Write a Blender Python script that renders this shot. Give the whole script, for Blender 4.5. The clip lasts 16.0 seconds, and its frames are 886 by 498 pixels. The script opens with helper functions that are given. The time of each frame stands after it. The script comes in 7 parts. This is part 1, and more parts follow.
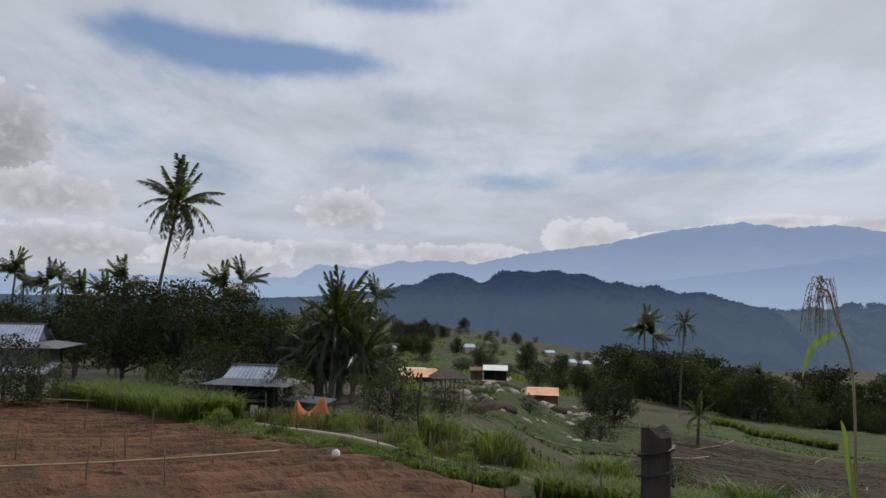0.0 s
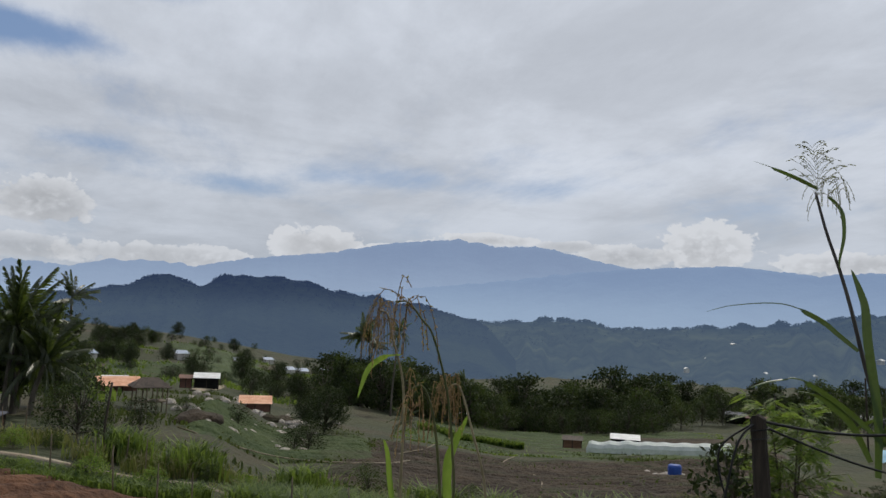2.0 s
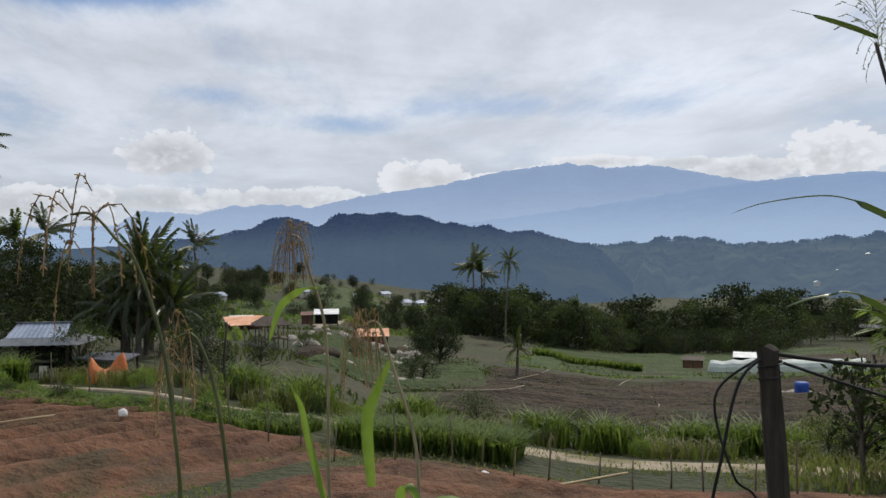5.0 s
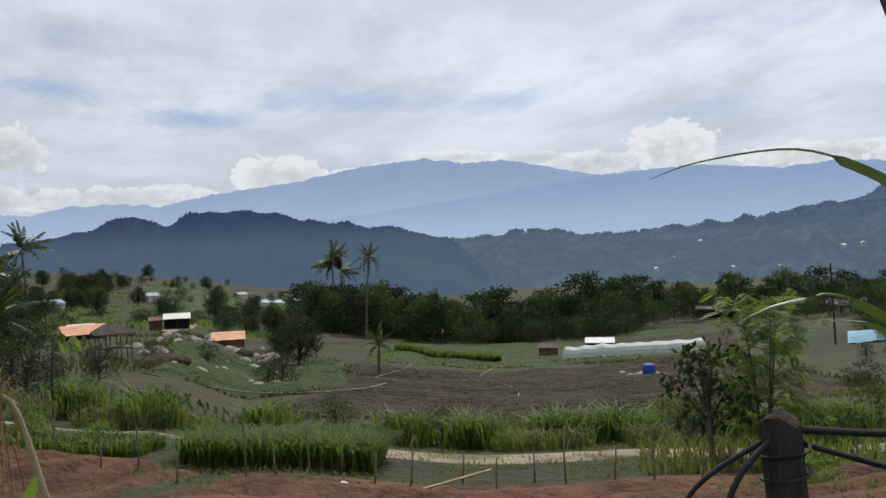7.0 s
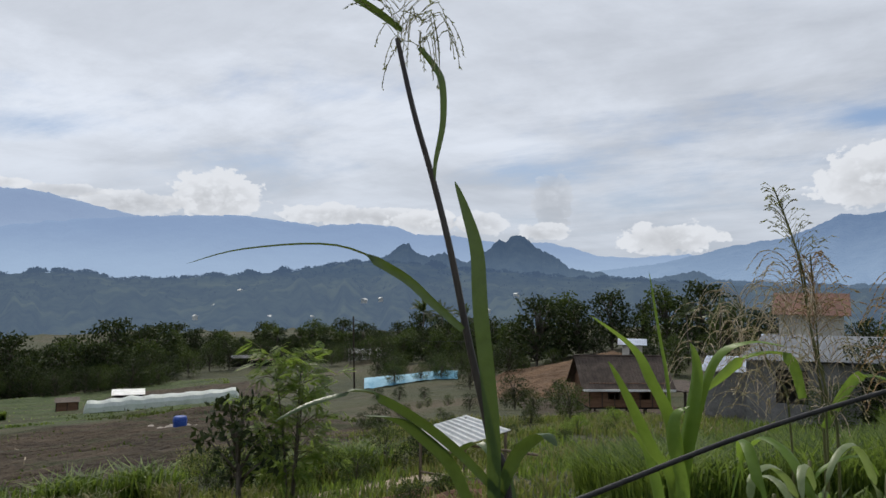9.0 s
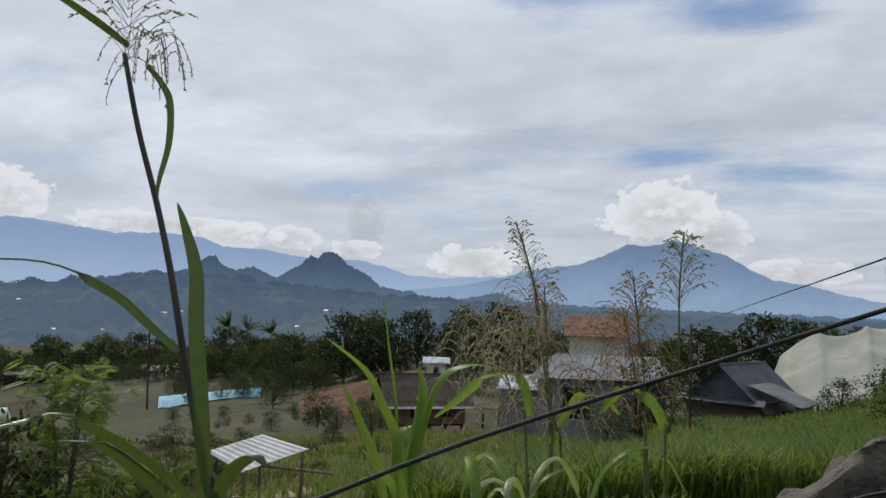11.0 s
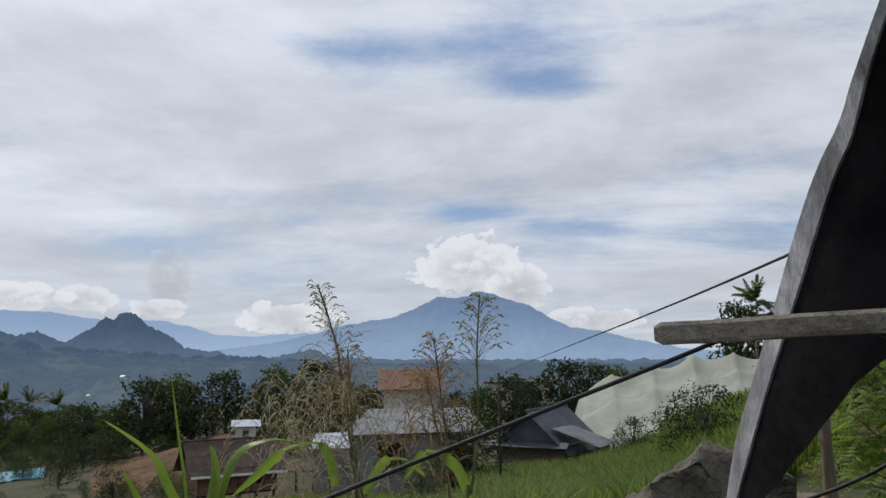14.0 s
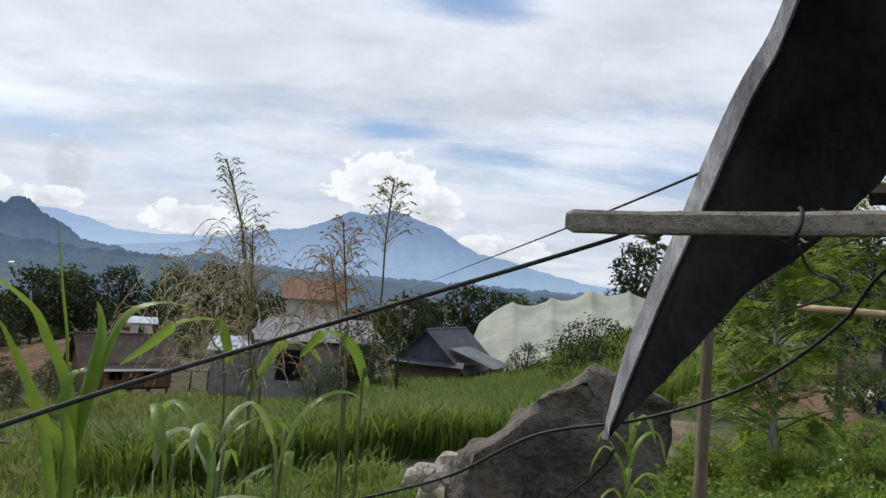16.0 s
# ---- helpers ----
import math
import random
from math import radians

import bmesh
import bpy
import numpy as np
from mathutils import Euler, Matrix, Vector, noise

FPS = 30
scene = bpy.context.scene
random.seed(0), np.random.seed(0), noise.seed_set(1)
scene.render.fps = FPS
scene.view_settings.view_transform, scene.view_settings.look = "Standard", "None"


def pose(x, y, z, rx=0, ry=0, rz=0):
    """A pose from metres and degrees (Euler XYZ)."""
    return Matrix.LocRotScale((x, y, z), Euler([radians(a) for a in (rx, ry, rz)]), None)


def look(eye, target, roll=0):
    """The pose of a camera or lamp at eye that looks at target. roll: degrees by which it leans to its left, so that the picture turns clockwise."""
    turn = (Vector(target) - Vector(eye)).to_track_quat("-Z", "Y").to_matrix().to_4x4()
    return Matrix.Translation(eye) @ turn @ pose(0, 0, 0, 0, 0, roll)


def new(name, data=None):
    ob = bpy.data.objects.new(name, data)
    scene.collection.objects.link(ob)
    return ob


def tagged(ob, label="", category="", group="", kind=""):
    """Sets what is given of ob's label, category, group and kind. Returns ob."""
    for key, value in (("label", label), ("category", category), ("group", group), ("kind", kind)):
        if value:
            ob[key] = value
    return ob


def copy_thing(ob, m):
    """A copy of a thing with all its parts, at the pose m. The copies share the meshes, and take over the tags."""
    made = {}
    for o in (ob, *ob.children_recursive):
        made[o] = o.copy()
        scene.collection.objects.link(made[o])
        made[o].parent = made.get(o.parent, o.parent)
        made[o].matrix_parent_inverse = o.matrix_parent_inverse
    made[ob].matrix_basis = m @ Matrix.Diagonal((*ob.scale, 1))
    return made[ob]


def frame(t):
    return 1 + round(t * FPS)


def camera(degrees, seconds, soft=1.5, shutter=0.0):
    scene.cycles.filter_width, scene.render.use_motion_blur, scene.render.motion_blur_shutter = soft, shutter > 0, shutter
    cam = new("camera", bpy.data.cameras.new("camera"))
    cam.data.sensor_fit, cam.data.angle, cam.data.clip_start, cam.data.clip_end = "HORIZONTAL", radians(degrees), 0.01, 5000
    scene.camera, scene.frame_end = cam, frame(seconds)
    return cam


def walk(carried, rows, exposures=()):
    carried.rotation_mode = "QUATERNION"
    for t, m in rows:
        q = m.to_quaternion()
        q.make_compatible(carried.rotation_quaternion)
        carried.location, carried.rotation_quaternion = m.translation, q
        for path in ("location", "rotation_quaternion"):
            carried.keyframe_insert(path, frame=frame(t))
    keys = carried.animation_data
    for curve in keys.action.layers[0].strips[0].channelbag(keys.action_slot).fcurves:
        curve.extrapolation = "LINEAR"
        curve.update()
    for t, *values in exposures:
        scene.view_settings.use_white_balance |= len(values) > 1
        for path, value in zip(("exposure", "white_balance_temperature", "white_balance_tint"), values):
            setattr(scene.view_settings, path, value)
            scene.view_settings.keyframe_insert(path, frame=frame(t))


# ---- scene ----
cam = camera(60.30, 16.0)
PATH = [
    (0.0, pose(0.000, -0.000, 1.600, 94.50, -1.29, -0.01)),
    (0.5, pose(0.089, 0.054, 1.604, 94.76, -1.71, -5.41)),
    (1.0, pose(0.217, 0.140, 1.617, 95.12, -1.85, -12.28)),
    (1.5, pose(0.372, 0.137, 1.623, 95.28, -1.61, -14.44)),
    (2.0, pose(0.503, 0.006, 1.651, 95.75, -2.68, -20.55)),
    (2.5, pose(0.584, -0.032, 1.653, 95.36, -3.75, -22.92)),
    (3.0, pose(0.714, 0.028, 1.670, 94.50, -1.76, -21.21)),
    (3.5, pose(0.861, 0.077, 1.644, 92.59, -0.77, -17.67)),
    (4.0, pose(1.008, 0.180, 1.635, 90.47, -1.10, -13.57)),
    (6.5, pose(1.382, 0.866, 1.651, 90.08, 2.23, -12.94)),
    (7.0, pose(1.510, 1.163, 1.634, 89.72, 2.06, -22.61)),
    (7.5, pose(1.452, 1.245, 1.680, 92.11, 0.29, -38.79)),
    (8.0, pose(1.451, 1.277, 1.700, 92.66, 0.32, -46.59)),
    (8.5, pose(1.537, 1.275, 1.712, 92.79, 0.02, -52.22)),
    (9.0, pose(1.575, 1.239, 1.711, 92.94, -0.77, -56.13)),
    (11.5, pose(1.608, 1.038, 1.741, 95.39, -1.82, -74.71)),
    (12.0, pose(1.573, 1.034, 1.752, 96.22, -1.20, -79.42)),
    (12.5, pose(1.633, 1.021, 1.757, 96.86, -0.48, -82.64)),
    (13.0, pose(1.684, 1.018, 1.768, 97.59, 0.19, -83.98)),
    (13.5, pose(1.628, 1.033, 1.768, 98.34, 0.41, -83.96)),
    (14.0, pose(1.636, 1.028, 1.760, 98.89, 0.50, -84.08)),
    (14.5, pose(1.692, 1.017, 1.721, 97.88, -0.29, -85.99)),
    (15.0, pose(1.740, 1.001, 1.686, 94.71, -3.15, -88.41)),
    (15.5, pose(1.753, 0.991, 1.678, 93.67, -4.04, -91.09)),
    (16.0, pose(1.686, 1.028, 1.674, 93.10, -4.45, -91.11)),
]
walk(cam, PATH, ((0, -0.3), (1.5, -0.36), (3.5, -0.1), (7, -0.02), (9, -0.08), (11.5, -0.12), (12.5, -0.08), (13.5, -0.1), (14.5, -0.04), (16, 0.24)))

# ---- light ----
SUN_AZ, SUN_EL = 38.0, 48.0


def azdir(az, el=0.0):
    a, e = radians(az), radians(el)
    return Vector((math.sin(a) * math.cos(e), math.cos(a) * math.cos(e), math.sin(e)))


sun = new("sun", bpy.data.lights.new("sun", "SUN"))
sun.data.energy, sun.data.angle, sun.data.color = 2.6, radians(0.6), (1, 0.94, 0.82)
sun.matrix_world = look(azdir(SUN_AZ, SUN_EL) * 100, (0, 0, 0))

world = bpy.data.worlds.new("sky")
scene.world = world
world.use_nodes = True


class Nodes:
    """Short hand for a node tree."""

    def __init__(self, tree):
        self.tree = tree

    def put(self, node, value):
        if isinstance(value, bpy.types.NodeSocket):
            self.tree.links.new(value, node)
        elif value is not None:
            node.default_value = value

    def math(self, op, a, b=None, c=None, clamp=False):
        n = self.tree.nodes.new("ShaderNodeMath")
        n.operation, n.use_clamp = op, clamp
        for i, v in enumerate((a, b, c)):
            self.put(n.inputs[i], v)
        return n.outputs[0]

    def noise(self, vec, scale, detail=4.0, rough=0.55, warp=0.0):
        n = self.tree.nodes.new("ShaderNodeTexNoise")
        self.put(n.inputs["Vector"], vec)
        n.inputs["Scale"].default_value, n.inputs["Detail"].default_value = scale, detail
        n.inputs["Roughness"].default_value, n.inputs["Distortion"].default_value = rough, warp
        return n.outputs["Fac"]

    def ramp(self, x, lo, hi, a=0.0, b=1.0):
        n = self.tree.nodes.new("ShaderNodeMapRange")
        n.interpolation_type = "SMOOTHSTEP"
        for i, v in enumerate((x, lo, hi, a, b)):
            self.put(n.inputs[i], v)
        return n.outputs[0]

    def mix(self, f, a, b):
        n = self.tree.nodes.new("ShaderNodeMix")
        n.data_type = "RGBA"
        self.put(n.inputs[0], f)
        for i, v in ((6, a), (7, b)):
            self.put(n.inputs[i], v if isinstance(v, bpy.types.NodeSocket) else (*v, 1))
        return n.outputs[2]

    def combine(self, x, y, z):
        n = self.tree.nodes.new("ShaderNodeCombineXYZ")
        for i, v in enumerate((x, y, z)):
            self.put(n.inputs[i], v)
        return n.outputs[0]

    def split(self, v):
        n = self.tree.nodes.new("ShaderNodeSeparateXYZ")
        self.put(n.inputs[0], v)
        return n.outputs


w = Nodes(world.node_tree)
sky = w.tree.nodes.new("ShaderNodeTexSky")
sky.sky_type, sky.sun_disc = "NISHITA", False
sky.sun_elevation, sky.sun_rotation = radians(SUN_EL), radians(SUN_AZ)
coord = w.tree.nodes.new("ShaderNodeTexCoord").outputs["Generated"]
dx, dy, dz = w.split(coord)
az = w.math("MULTIPLY", w.math("ARCTAN2", dx, dy), 180 / math.pi)
el = w.math("MULTIPLY", w.math("ARCSINE", dz), 180 / math.pi)
up = w.math("ADD", w.math("MAXIMUM", dz, 0.0), 0.13)
plane = w.combine(w.math("DIVIDE", dx, up), w.math("DIVIDE", dy, up), 0.0)
dome = w.combine(w.math("DIVIDE", az, 9), w.math("DIVIDE", el, 5), 0.7)
fine = w.combine(w.math("DIVIDE", az, 3), w.math("DIVIDE", el, 2.2), 2.7)


def bump_at(a, e, wa, we):
    """A soft spot on the sky round an azimuth and elevation."""
    u = w.math("DIVIDE", w.math("SUBTRACT", az, a), wa)
    v = w.math("DIVIDE", w.math("SUBTRACT", el, e), we)
    return w.math("EXPONENT", w.math("MULTIPLY", w.math("ADD", w.math("MULTIPLY", u, u), w.math("MULTIPLY", v, v)), -1.0))


# high, streaky cloud with blue gaps
def turned(vec, angle, scale):
    n = w.tree.nodes.new("ShaderNodeMapping")
    n.inputs["Rotation"].default_value, n.inputs["Scale"].default_value = (0, 0, radians(angle)), scale
    w.tree.links.new(vec, n.inputs[0])
    return n.outputs[0]


def brightened(tint, factor):
    n = w.tree.nodes.new("ShaderNodeVectorMath")
    n.operation = "SCALE"
    n.inputs[0].default_value = tint
    w.tree.links.new(factor, n.inputs["Scale"])
    return n.outputs[0]


def billows(vec, scale, detail):
    """Distance from the middle of the nearest round billow."""
    n = w.tree.nodes.new("ShaderNodeTexVoronoi")
    n.feature, n.normalize = "SMOOTH_F1", True
    w.tree.links.new(vec, n.inputs["Vector"])
    for key, value in (("Scale", scale), ("Detail", detail), ("Roughness", 0.5), ("Smoothness", 0.35)):
        n.inputs[key].default_value = value
    return n.outputs["Distance"]


veil = w.noise(plane, 0.7, 11, 0.6, 0.25)
wisp = w.noise(turned(plane, 28, (1.0, 0.4, 1.0)), 1.7, 13, 0.68, 0.25)
streak = w.noise(dome, 1.0, 10, 0.62, 0.2)
cover = w.math("ADD", w.math("ADD", w.math("MULTIPLY", veil, 0.42), w.math("MULTIPLY", wisp, 0.38)), w.math("MULTIPLY", streak, 0.2))
for spot in ((-16, 17.9, 7.5, 1.5, 0.26), (-22.5, 18.9, 4, 1.0, 0.12), (-9, 18.0, 5, 1.0, 0.12), (-4, 22.3, 7, 1.0, 0.2), (-5.1, 11.4, 3, 0.7, 0.12), (4.8, 9.4, 4, 0.7, 0.13), (16, 10.6, 7, 0.9, 0.1), (28.5, 10.4, 5, 1.1, 0.12),
             (88.5, 24.3, 8, 2.4, 0.16), (76, 23.4, 7, 1.7, 0.13), (93, 20.5, 4, 1.4, 0.12), (86.2, 11.5, 3.2, 0.7, 0.17), (93.4, 10.3, 4, 0.8, 0.12), (107, 8.5, 7, 1.6, 0.12), (64, 8.6, 8, 1.6, 0.11), (45, 9, 6, 1.0, 0.08)):
    cover = w.math("SUBTRACT", cover, w.math("MULTIPLY", bump_at(*spot[:4]), spot[4]))
cover = w.math("ADD", cover, w.math("MULTIPLY", bump_at(36, 34, 40, 22), 0.14))
dense = w.ramp(cover, 0.32, 0.53)
blue = w.mix(0.5, sky.outputs[0], (2.1, 3.4, 6.2))
glow = w.math("ADD", 0.93, w.math("MULTIPLY", bump_at(SUN_AZ - 6, SUN_EL - 14, 44, 26), 0.3))
tone = w.math("MULTIPLY", glow, w.ramp(w.noise(plane, 0.9, 9, 0.6, 0.3), 0.34, 0.66, 0.86, 1.17))
tone = w.math("MULTIPLY", tone, w.ramp(wisp, 0.36, 0.62, 0.95, 1.06))
colour = w.mix(w.math("MULTIPLY", dense, 0.93), blue, brightened((6.55, 6.95, 7.65), tone))
# a paler, bluer band over the horizon
colour = w.mix(w.math("MULTIPLY", bump_at(40, 3, 90, 5.5), 0.45), colour, (5.0, 5.6, 6.5))
# heaped clouds: azimuth, elevation, half width, half height, brightness, thickness
curl = w.tree.nodes.new("ShaderNodeVectorMath")
curl.operation = "MULTIPLY_ADD"
curl.inputs[1].default_value = (0.45, 0.45, 0.0)
w.tree.links.new(fine, curl.inputs[2])
swirl = w.tree.nodes.new("ShaderNodeTexNoise")
swirl.inputs["Scale"].default_value, swirl.inputs["Detail"].default_value = 1.6, 5
w.tree.links.new(fine, swirl.inputs["Vector"])
w.tree.links.new(swirl.outputs["Color"], curl.inputs[0])
billow = w.math("SUBTRACT", 0.42, billows(curl.outputs[0], 2.6, 2.0))
puff = w.math("SUBTRACT", w.noise(fine, 1.2, 9, 0.6, 0.2), 0.5)
puff2 = w.math("SUBTRACT", w.noise(fine, 5.5, 7, 0.62), 0.5)
lump = w.math("ADD", w.math("ADD", w.math("MULTIPLY", puff, 3.2), w.math("MULTIPLY", puff2, 1.0)), w.math("MULTIPLY", billow, 3.2))
for a, e, wa, we, light, thick in (
        (-30.5, 10.9, 2.8, 2.7, 0.7, 0.85), (-28, 7.2, 4.4, 1.5, 0.9, 0.8), (-26, 3.9, 5.5, 1.2, 0.9, 0.75), (-16.5, 3.6, 4.6, 1.0, 1.04, 0.8), (-7.6, 7.2, 2.8, 1.45, 0.96, 0.85), (0, 4.0, 6.5, 0.8, 1.06, 0.75), (-9, 4.1, 3.5, 0.8, 1.0, 0.6),
        (11.0, 5.6, 3.7, 1.25, 1.14, 0.92), (15.2, 5.2, 1.4, 0.75, 1.12, 0.9), (19.4, 5.4, 2.3, 0.8, 1.08, 0.8), (23.8, 6.6, 3.4, 0.4, 1.12, 0.9),
        (39.3, 6.4, 3.2, 1.55, 1.14, 0.92), (34, 5.7, 3.6, 0.75, 1.08, 0.8), (29.5, 6.3, 2.4, 0.4, 1.04, 0.7), (50, 5.3, 6.0, 0.75, 1.12, 0.85), (58.6, 4.9, 2.1, 0.85, 1.1, 0.8), (55, 4.9, 3.0, 0.8, 1.12, 0.85),
        (72.6, 3.8, 3.0, 1.1, 1.13, 0.9), (86.2, 7.7, 3.5, 1.9, 1.13, 0.95), (89.9, 6.0, 2.0, 1.5, 1.0, 0.85), (95.0, 3.5, 3.6, 0.75, 1.08, 0.8), (64.3, 6.4, 1.3, 1.9, 0.62, 0.32), (63.6, 4.3, 1.8, 0.6, 1.1, 0.8)):
    u = w.math("DIVIDE", w.math("SUBTRACT", az, a), wa)
    v = w.math("DIVIDE", w.math("SUBTRACT", el, e), we)
    q = w.math("SUBTRACT", w.math("ADD", w.math("MULTIPLY", u, u), w.math("MULTIPLY", v, v)), lump)
    mask = w.math("MULTIPLY", w.ramp(q, 1.05, 0.72), w.ramp(v, -1.5, -0.8))
    shade = w.math("ADD", w.math("ADD", w.math("MULTIPLY", v, 0.13), w.math("MULTIPLY", billow, 1.5)), w.math("ADD", w.math("ADD", w.math("MULTIPLY", puff, 0.8), w.math("MULTIPLY", puff2, 0.45)), w.math("SUBTRACT", light, 0.1)))
    shade = w.math("ADD", shade, w.ramp(q, -0.4, 0.85, -0.14, 0.12))
    shade = w.math("MINIMUM", w.math("MAXIMUM", shade, 0.56), 1.3)
    colour = w.mix(w.math("MULTIPLY", mask, thick), colour, brightened((6.2, 6.4, 6.75), shade))
back = w.tree.nodes["Background"]
w.tree.links.new(colour, back.inputs[0])
back.inputs[1].default_value = 0.1


# ---- terrain ----
RADII = (3, 8, 15, 24, 38, 64, 100, 170)
PROFILE = {  # depth of the ground under the eye at those radii, by azimuth
    -60: (1.7, 3.4, 4.3, 4.5, 4.7, 5.5, 7, 10),
    -8: (1.7, 3.4, 4.3, 4.5, 4.9, 6.2, 8.2, 11),
    4: (1.7, 3.4, 4.4, 4.9, 6, 7.5, 8.9, 13),
    10: (1.7, 3.4, 4.5, 5.5, 7.5, 10, 12.2, 17),
    28: (1.7, 3.5, 4.8, 6.1, 8.3, 11.3, 14.7, 20.5),
    45: (1.7, 3.3, 4.6, 5.8, 7.6, 10.4, 13.6, 18),
    58: (1.7, 2.9, 4, 5.2, 6.6, 9, 11.4, 15),
    70: (1.6, 2.4, 3.3, 4.4, 5.8, 9.5, 8.5, 9),
    88: (1.6, 2.0, 2.8, 3.9, 5.2, 6.5, 7.5, 10),
    112: (1.5, 1.7, 1.8, 1.7, 1.2, 0, -2, -6),
    200: (1.4, 1.2, 0.6, 0, -1, -1, -3, -6),
}
AZ_KEYS = sorted(PROFILE) + [300]
PROFILE[300] = PROFILE[-60]


def smooth(t):
    return t * t * (3 - 2 * t)


def drop(az, r):
    az = (az + 60) % 360 - 60
    j = min(max(i for i in range(len(AZ_KEYS)) if AZ_KEYS[i] <= az + 1e-9), len(AZ_KEYS) - 2)
    t = smooth((az - AZ_KEYS[j]) / (AZ_KEYS[j + 1] - AZ_KEYS[j]))
    near = [(1 - t) * a + t * b for a, b in zip(PROFILE[AZ_KEYS[j]], PROFILE[AZ_KEYS[j + 1]])]
    # the terraced slope at the valley's head stands higher than the rest
    a = (az + 180) % 360 - 180
    share = max(0.0, min(1.0, (a + 45) / 20, (22 - a) / 6))
    shelf = float(np.interp(a, (-9, -1.5, 2.2, 6, 10, 16), (5.1, 9.5, 11.3, 17.0, 21.0, 25.0)))
    mid = (near[-1] + 12.4) * (1 - share) + shelf * share
    return float(np.interp(r, (0,) + RADII + (450, 800, 5000), [1.6] + near + [mid, near[-1] + 28, 60]))


def wave(x, y, s):
    return math.sin(x * s + 1.3 * math.sin(y * s * 0.7 + 1)) * math.sin(y * s * 1.1 + 1.7 * math.sin(x * s * 0.6 + 2))


def ground_z(x, y):
    r = math.hypot(x, y)
    z = 1.6 - drop(math.degrees(math.atan2(x, y)), r)
    return z + 0.003 * min(r, 60) * wave(x, y, 0.35) + 0.008 * min(max(r - 40, 0), 150) * wave(x, y, 0.06)


# ---- materials ----
def material(name, colours, scale=4.0, rough=0.8, bump=0.3, metal=0.0, spots=0.0, clear=0.0, island=0.0, space="Object", fine=6.0, spec=0.3, stretch=(1, 1, 1), glow=None, rise=400.0):
    """Two or three colours mixed by coarse and fine noise, with relief; clear: light let through as by a leaf; island: spread between loose pieces."""
    m = bpy.data.materials.new(name)
    m.use_nodes = True
    n = Nodes(m.node_tree)
    bsdf = m.node_tree.nodes["Principled BSDF"]
    if space == "World":
        vec = m.node_tree.nodes.new("ShaderNodeNewGeometry").outputs["Position"]
    else:
        vec = m.node_tree.nodes.new("ShaderNodeTexCoord").outputs["Object"]
    if stretch != (1, 1, 1):
        mp = m.node_tree.nodes.new("ShaderNodeMapping")
        mp.inputs["Scale"].default_value = stretch
        m.node_tree.links.new(vec, mp.inputs[0])
        vec = mp.outputs[0]
    coarse = n.noise(vec, scale, 5, 0.6, 0.3)
    grain = n.noise(vec, scale * fine, 4, 0.65)
    mixed = n.math("ADD", n.math("MULTIPLY", coarse, 0.65), n.math("MULTIPLY", grain, 0.35))
    if island:
        g = m.node_tree.nodes.new("ShaderNodeNewGeometry")
        mixed = n.math("ADD", mixed, n.math("MULTIPLY", n.math("SUBTRACT", g.outputs["Random Per Island"], 0.5), island))
    col = n.mix(n.ramp(mixed, 0.36, 0.62), colours[0], colours[1])
    if len(colours) > 2:
        col = n.mix(n.ramp(n.noise(vec, scale * 0.43, 5, 0.6, 0.5), 0.5, 0.66), col, colours[2])
    if spots:
        col = n.mix(n.math("MULTIPLY", n.ramp(n.noise(vec, scale * 2.3, 6, 0.7), 0.56, 0.7), spots), col, tuple(c * 0.35 for c in colours[0]))
    m.node_tree.links.new(col, bsdf.inputs["Base Color"])
    bsdf.inputs["Metallic"].default_value = metal
    bsdf.inputs["Specular IOR Level"].default_value = spec
    m.node_tree.links.new(n.math("ADD", rough - 0.1, n.math("MULTIPLY", grain, 0.2), clamp=True), bsdf.inputs["Roughness"])
    if bump:
        b = m.node_tree.nodes.new("ShaderNodeBump")
        b.inputs["Strength"].default_value, b.inputs["Distance"].default_value = bump, 0.4 / scale
        m.node_tree.links.new(mixed, b.inputs["Height"])
        m.node_tree.links.new(b.outputs[0], bsdf.inputs["Normal"])
    out = m.node_tree.nodes["Material Output"]
    if clear:
        t = m.node_tree.nodes.new("ShaderNodeBsdfTranslucent")
        m.node_tree.links.new(n.mix(0.55, col, (0.3, 0.42, 0.06)), t.inputs[0])
        s = m.node_tree.nodes.new("ShaderNodeMixShader")
        s.inputs[0].default_value = clear
        m.node_tree.links.new(bsdf.outputs[0], s.inputs[1])
        m.node_tree.links.new(t.outputs[0], s.inputs[2])
        m.node_tree.links.new(s.outputs[0], out.inputs[0])
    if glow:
        # painted haze: emission for air-scattered light before a far slope, thicker towards its foot
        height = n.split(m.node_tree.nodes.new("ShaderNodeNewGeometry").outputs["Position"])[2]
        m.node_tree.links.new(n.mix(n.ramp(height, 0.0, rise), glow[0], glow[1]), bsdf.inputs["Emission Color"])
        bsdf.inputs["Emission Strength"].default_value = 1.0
    return m


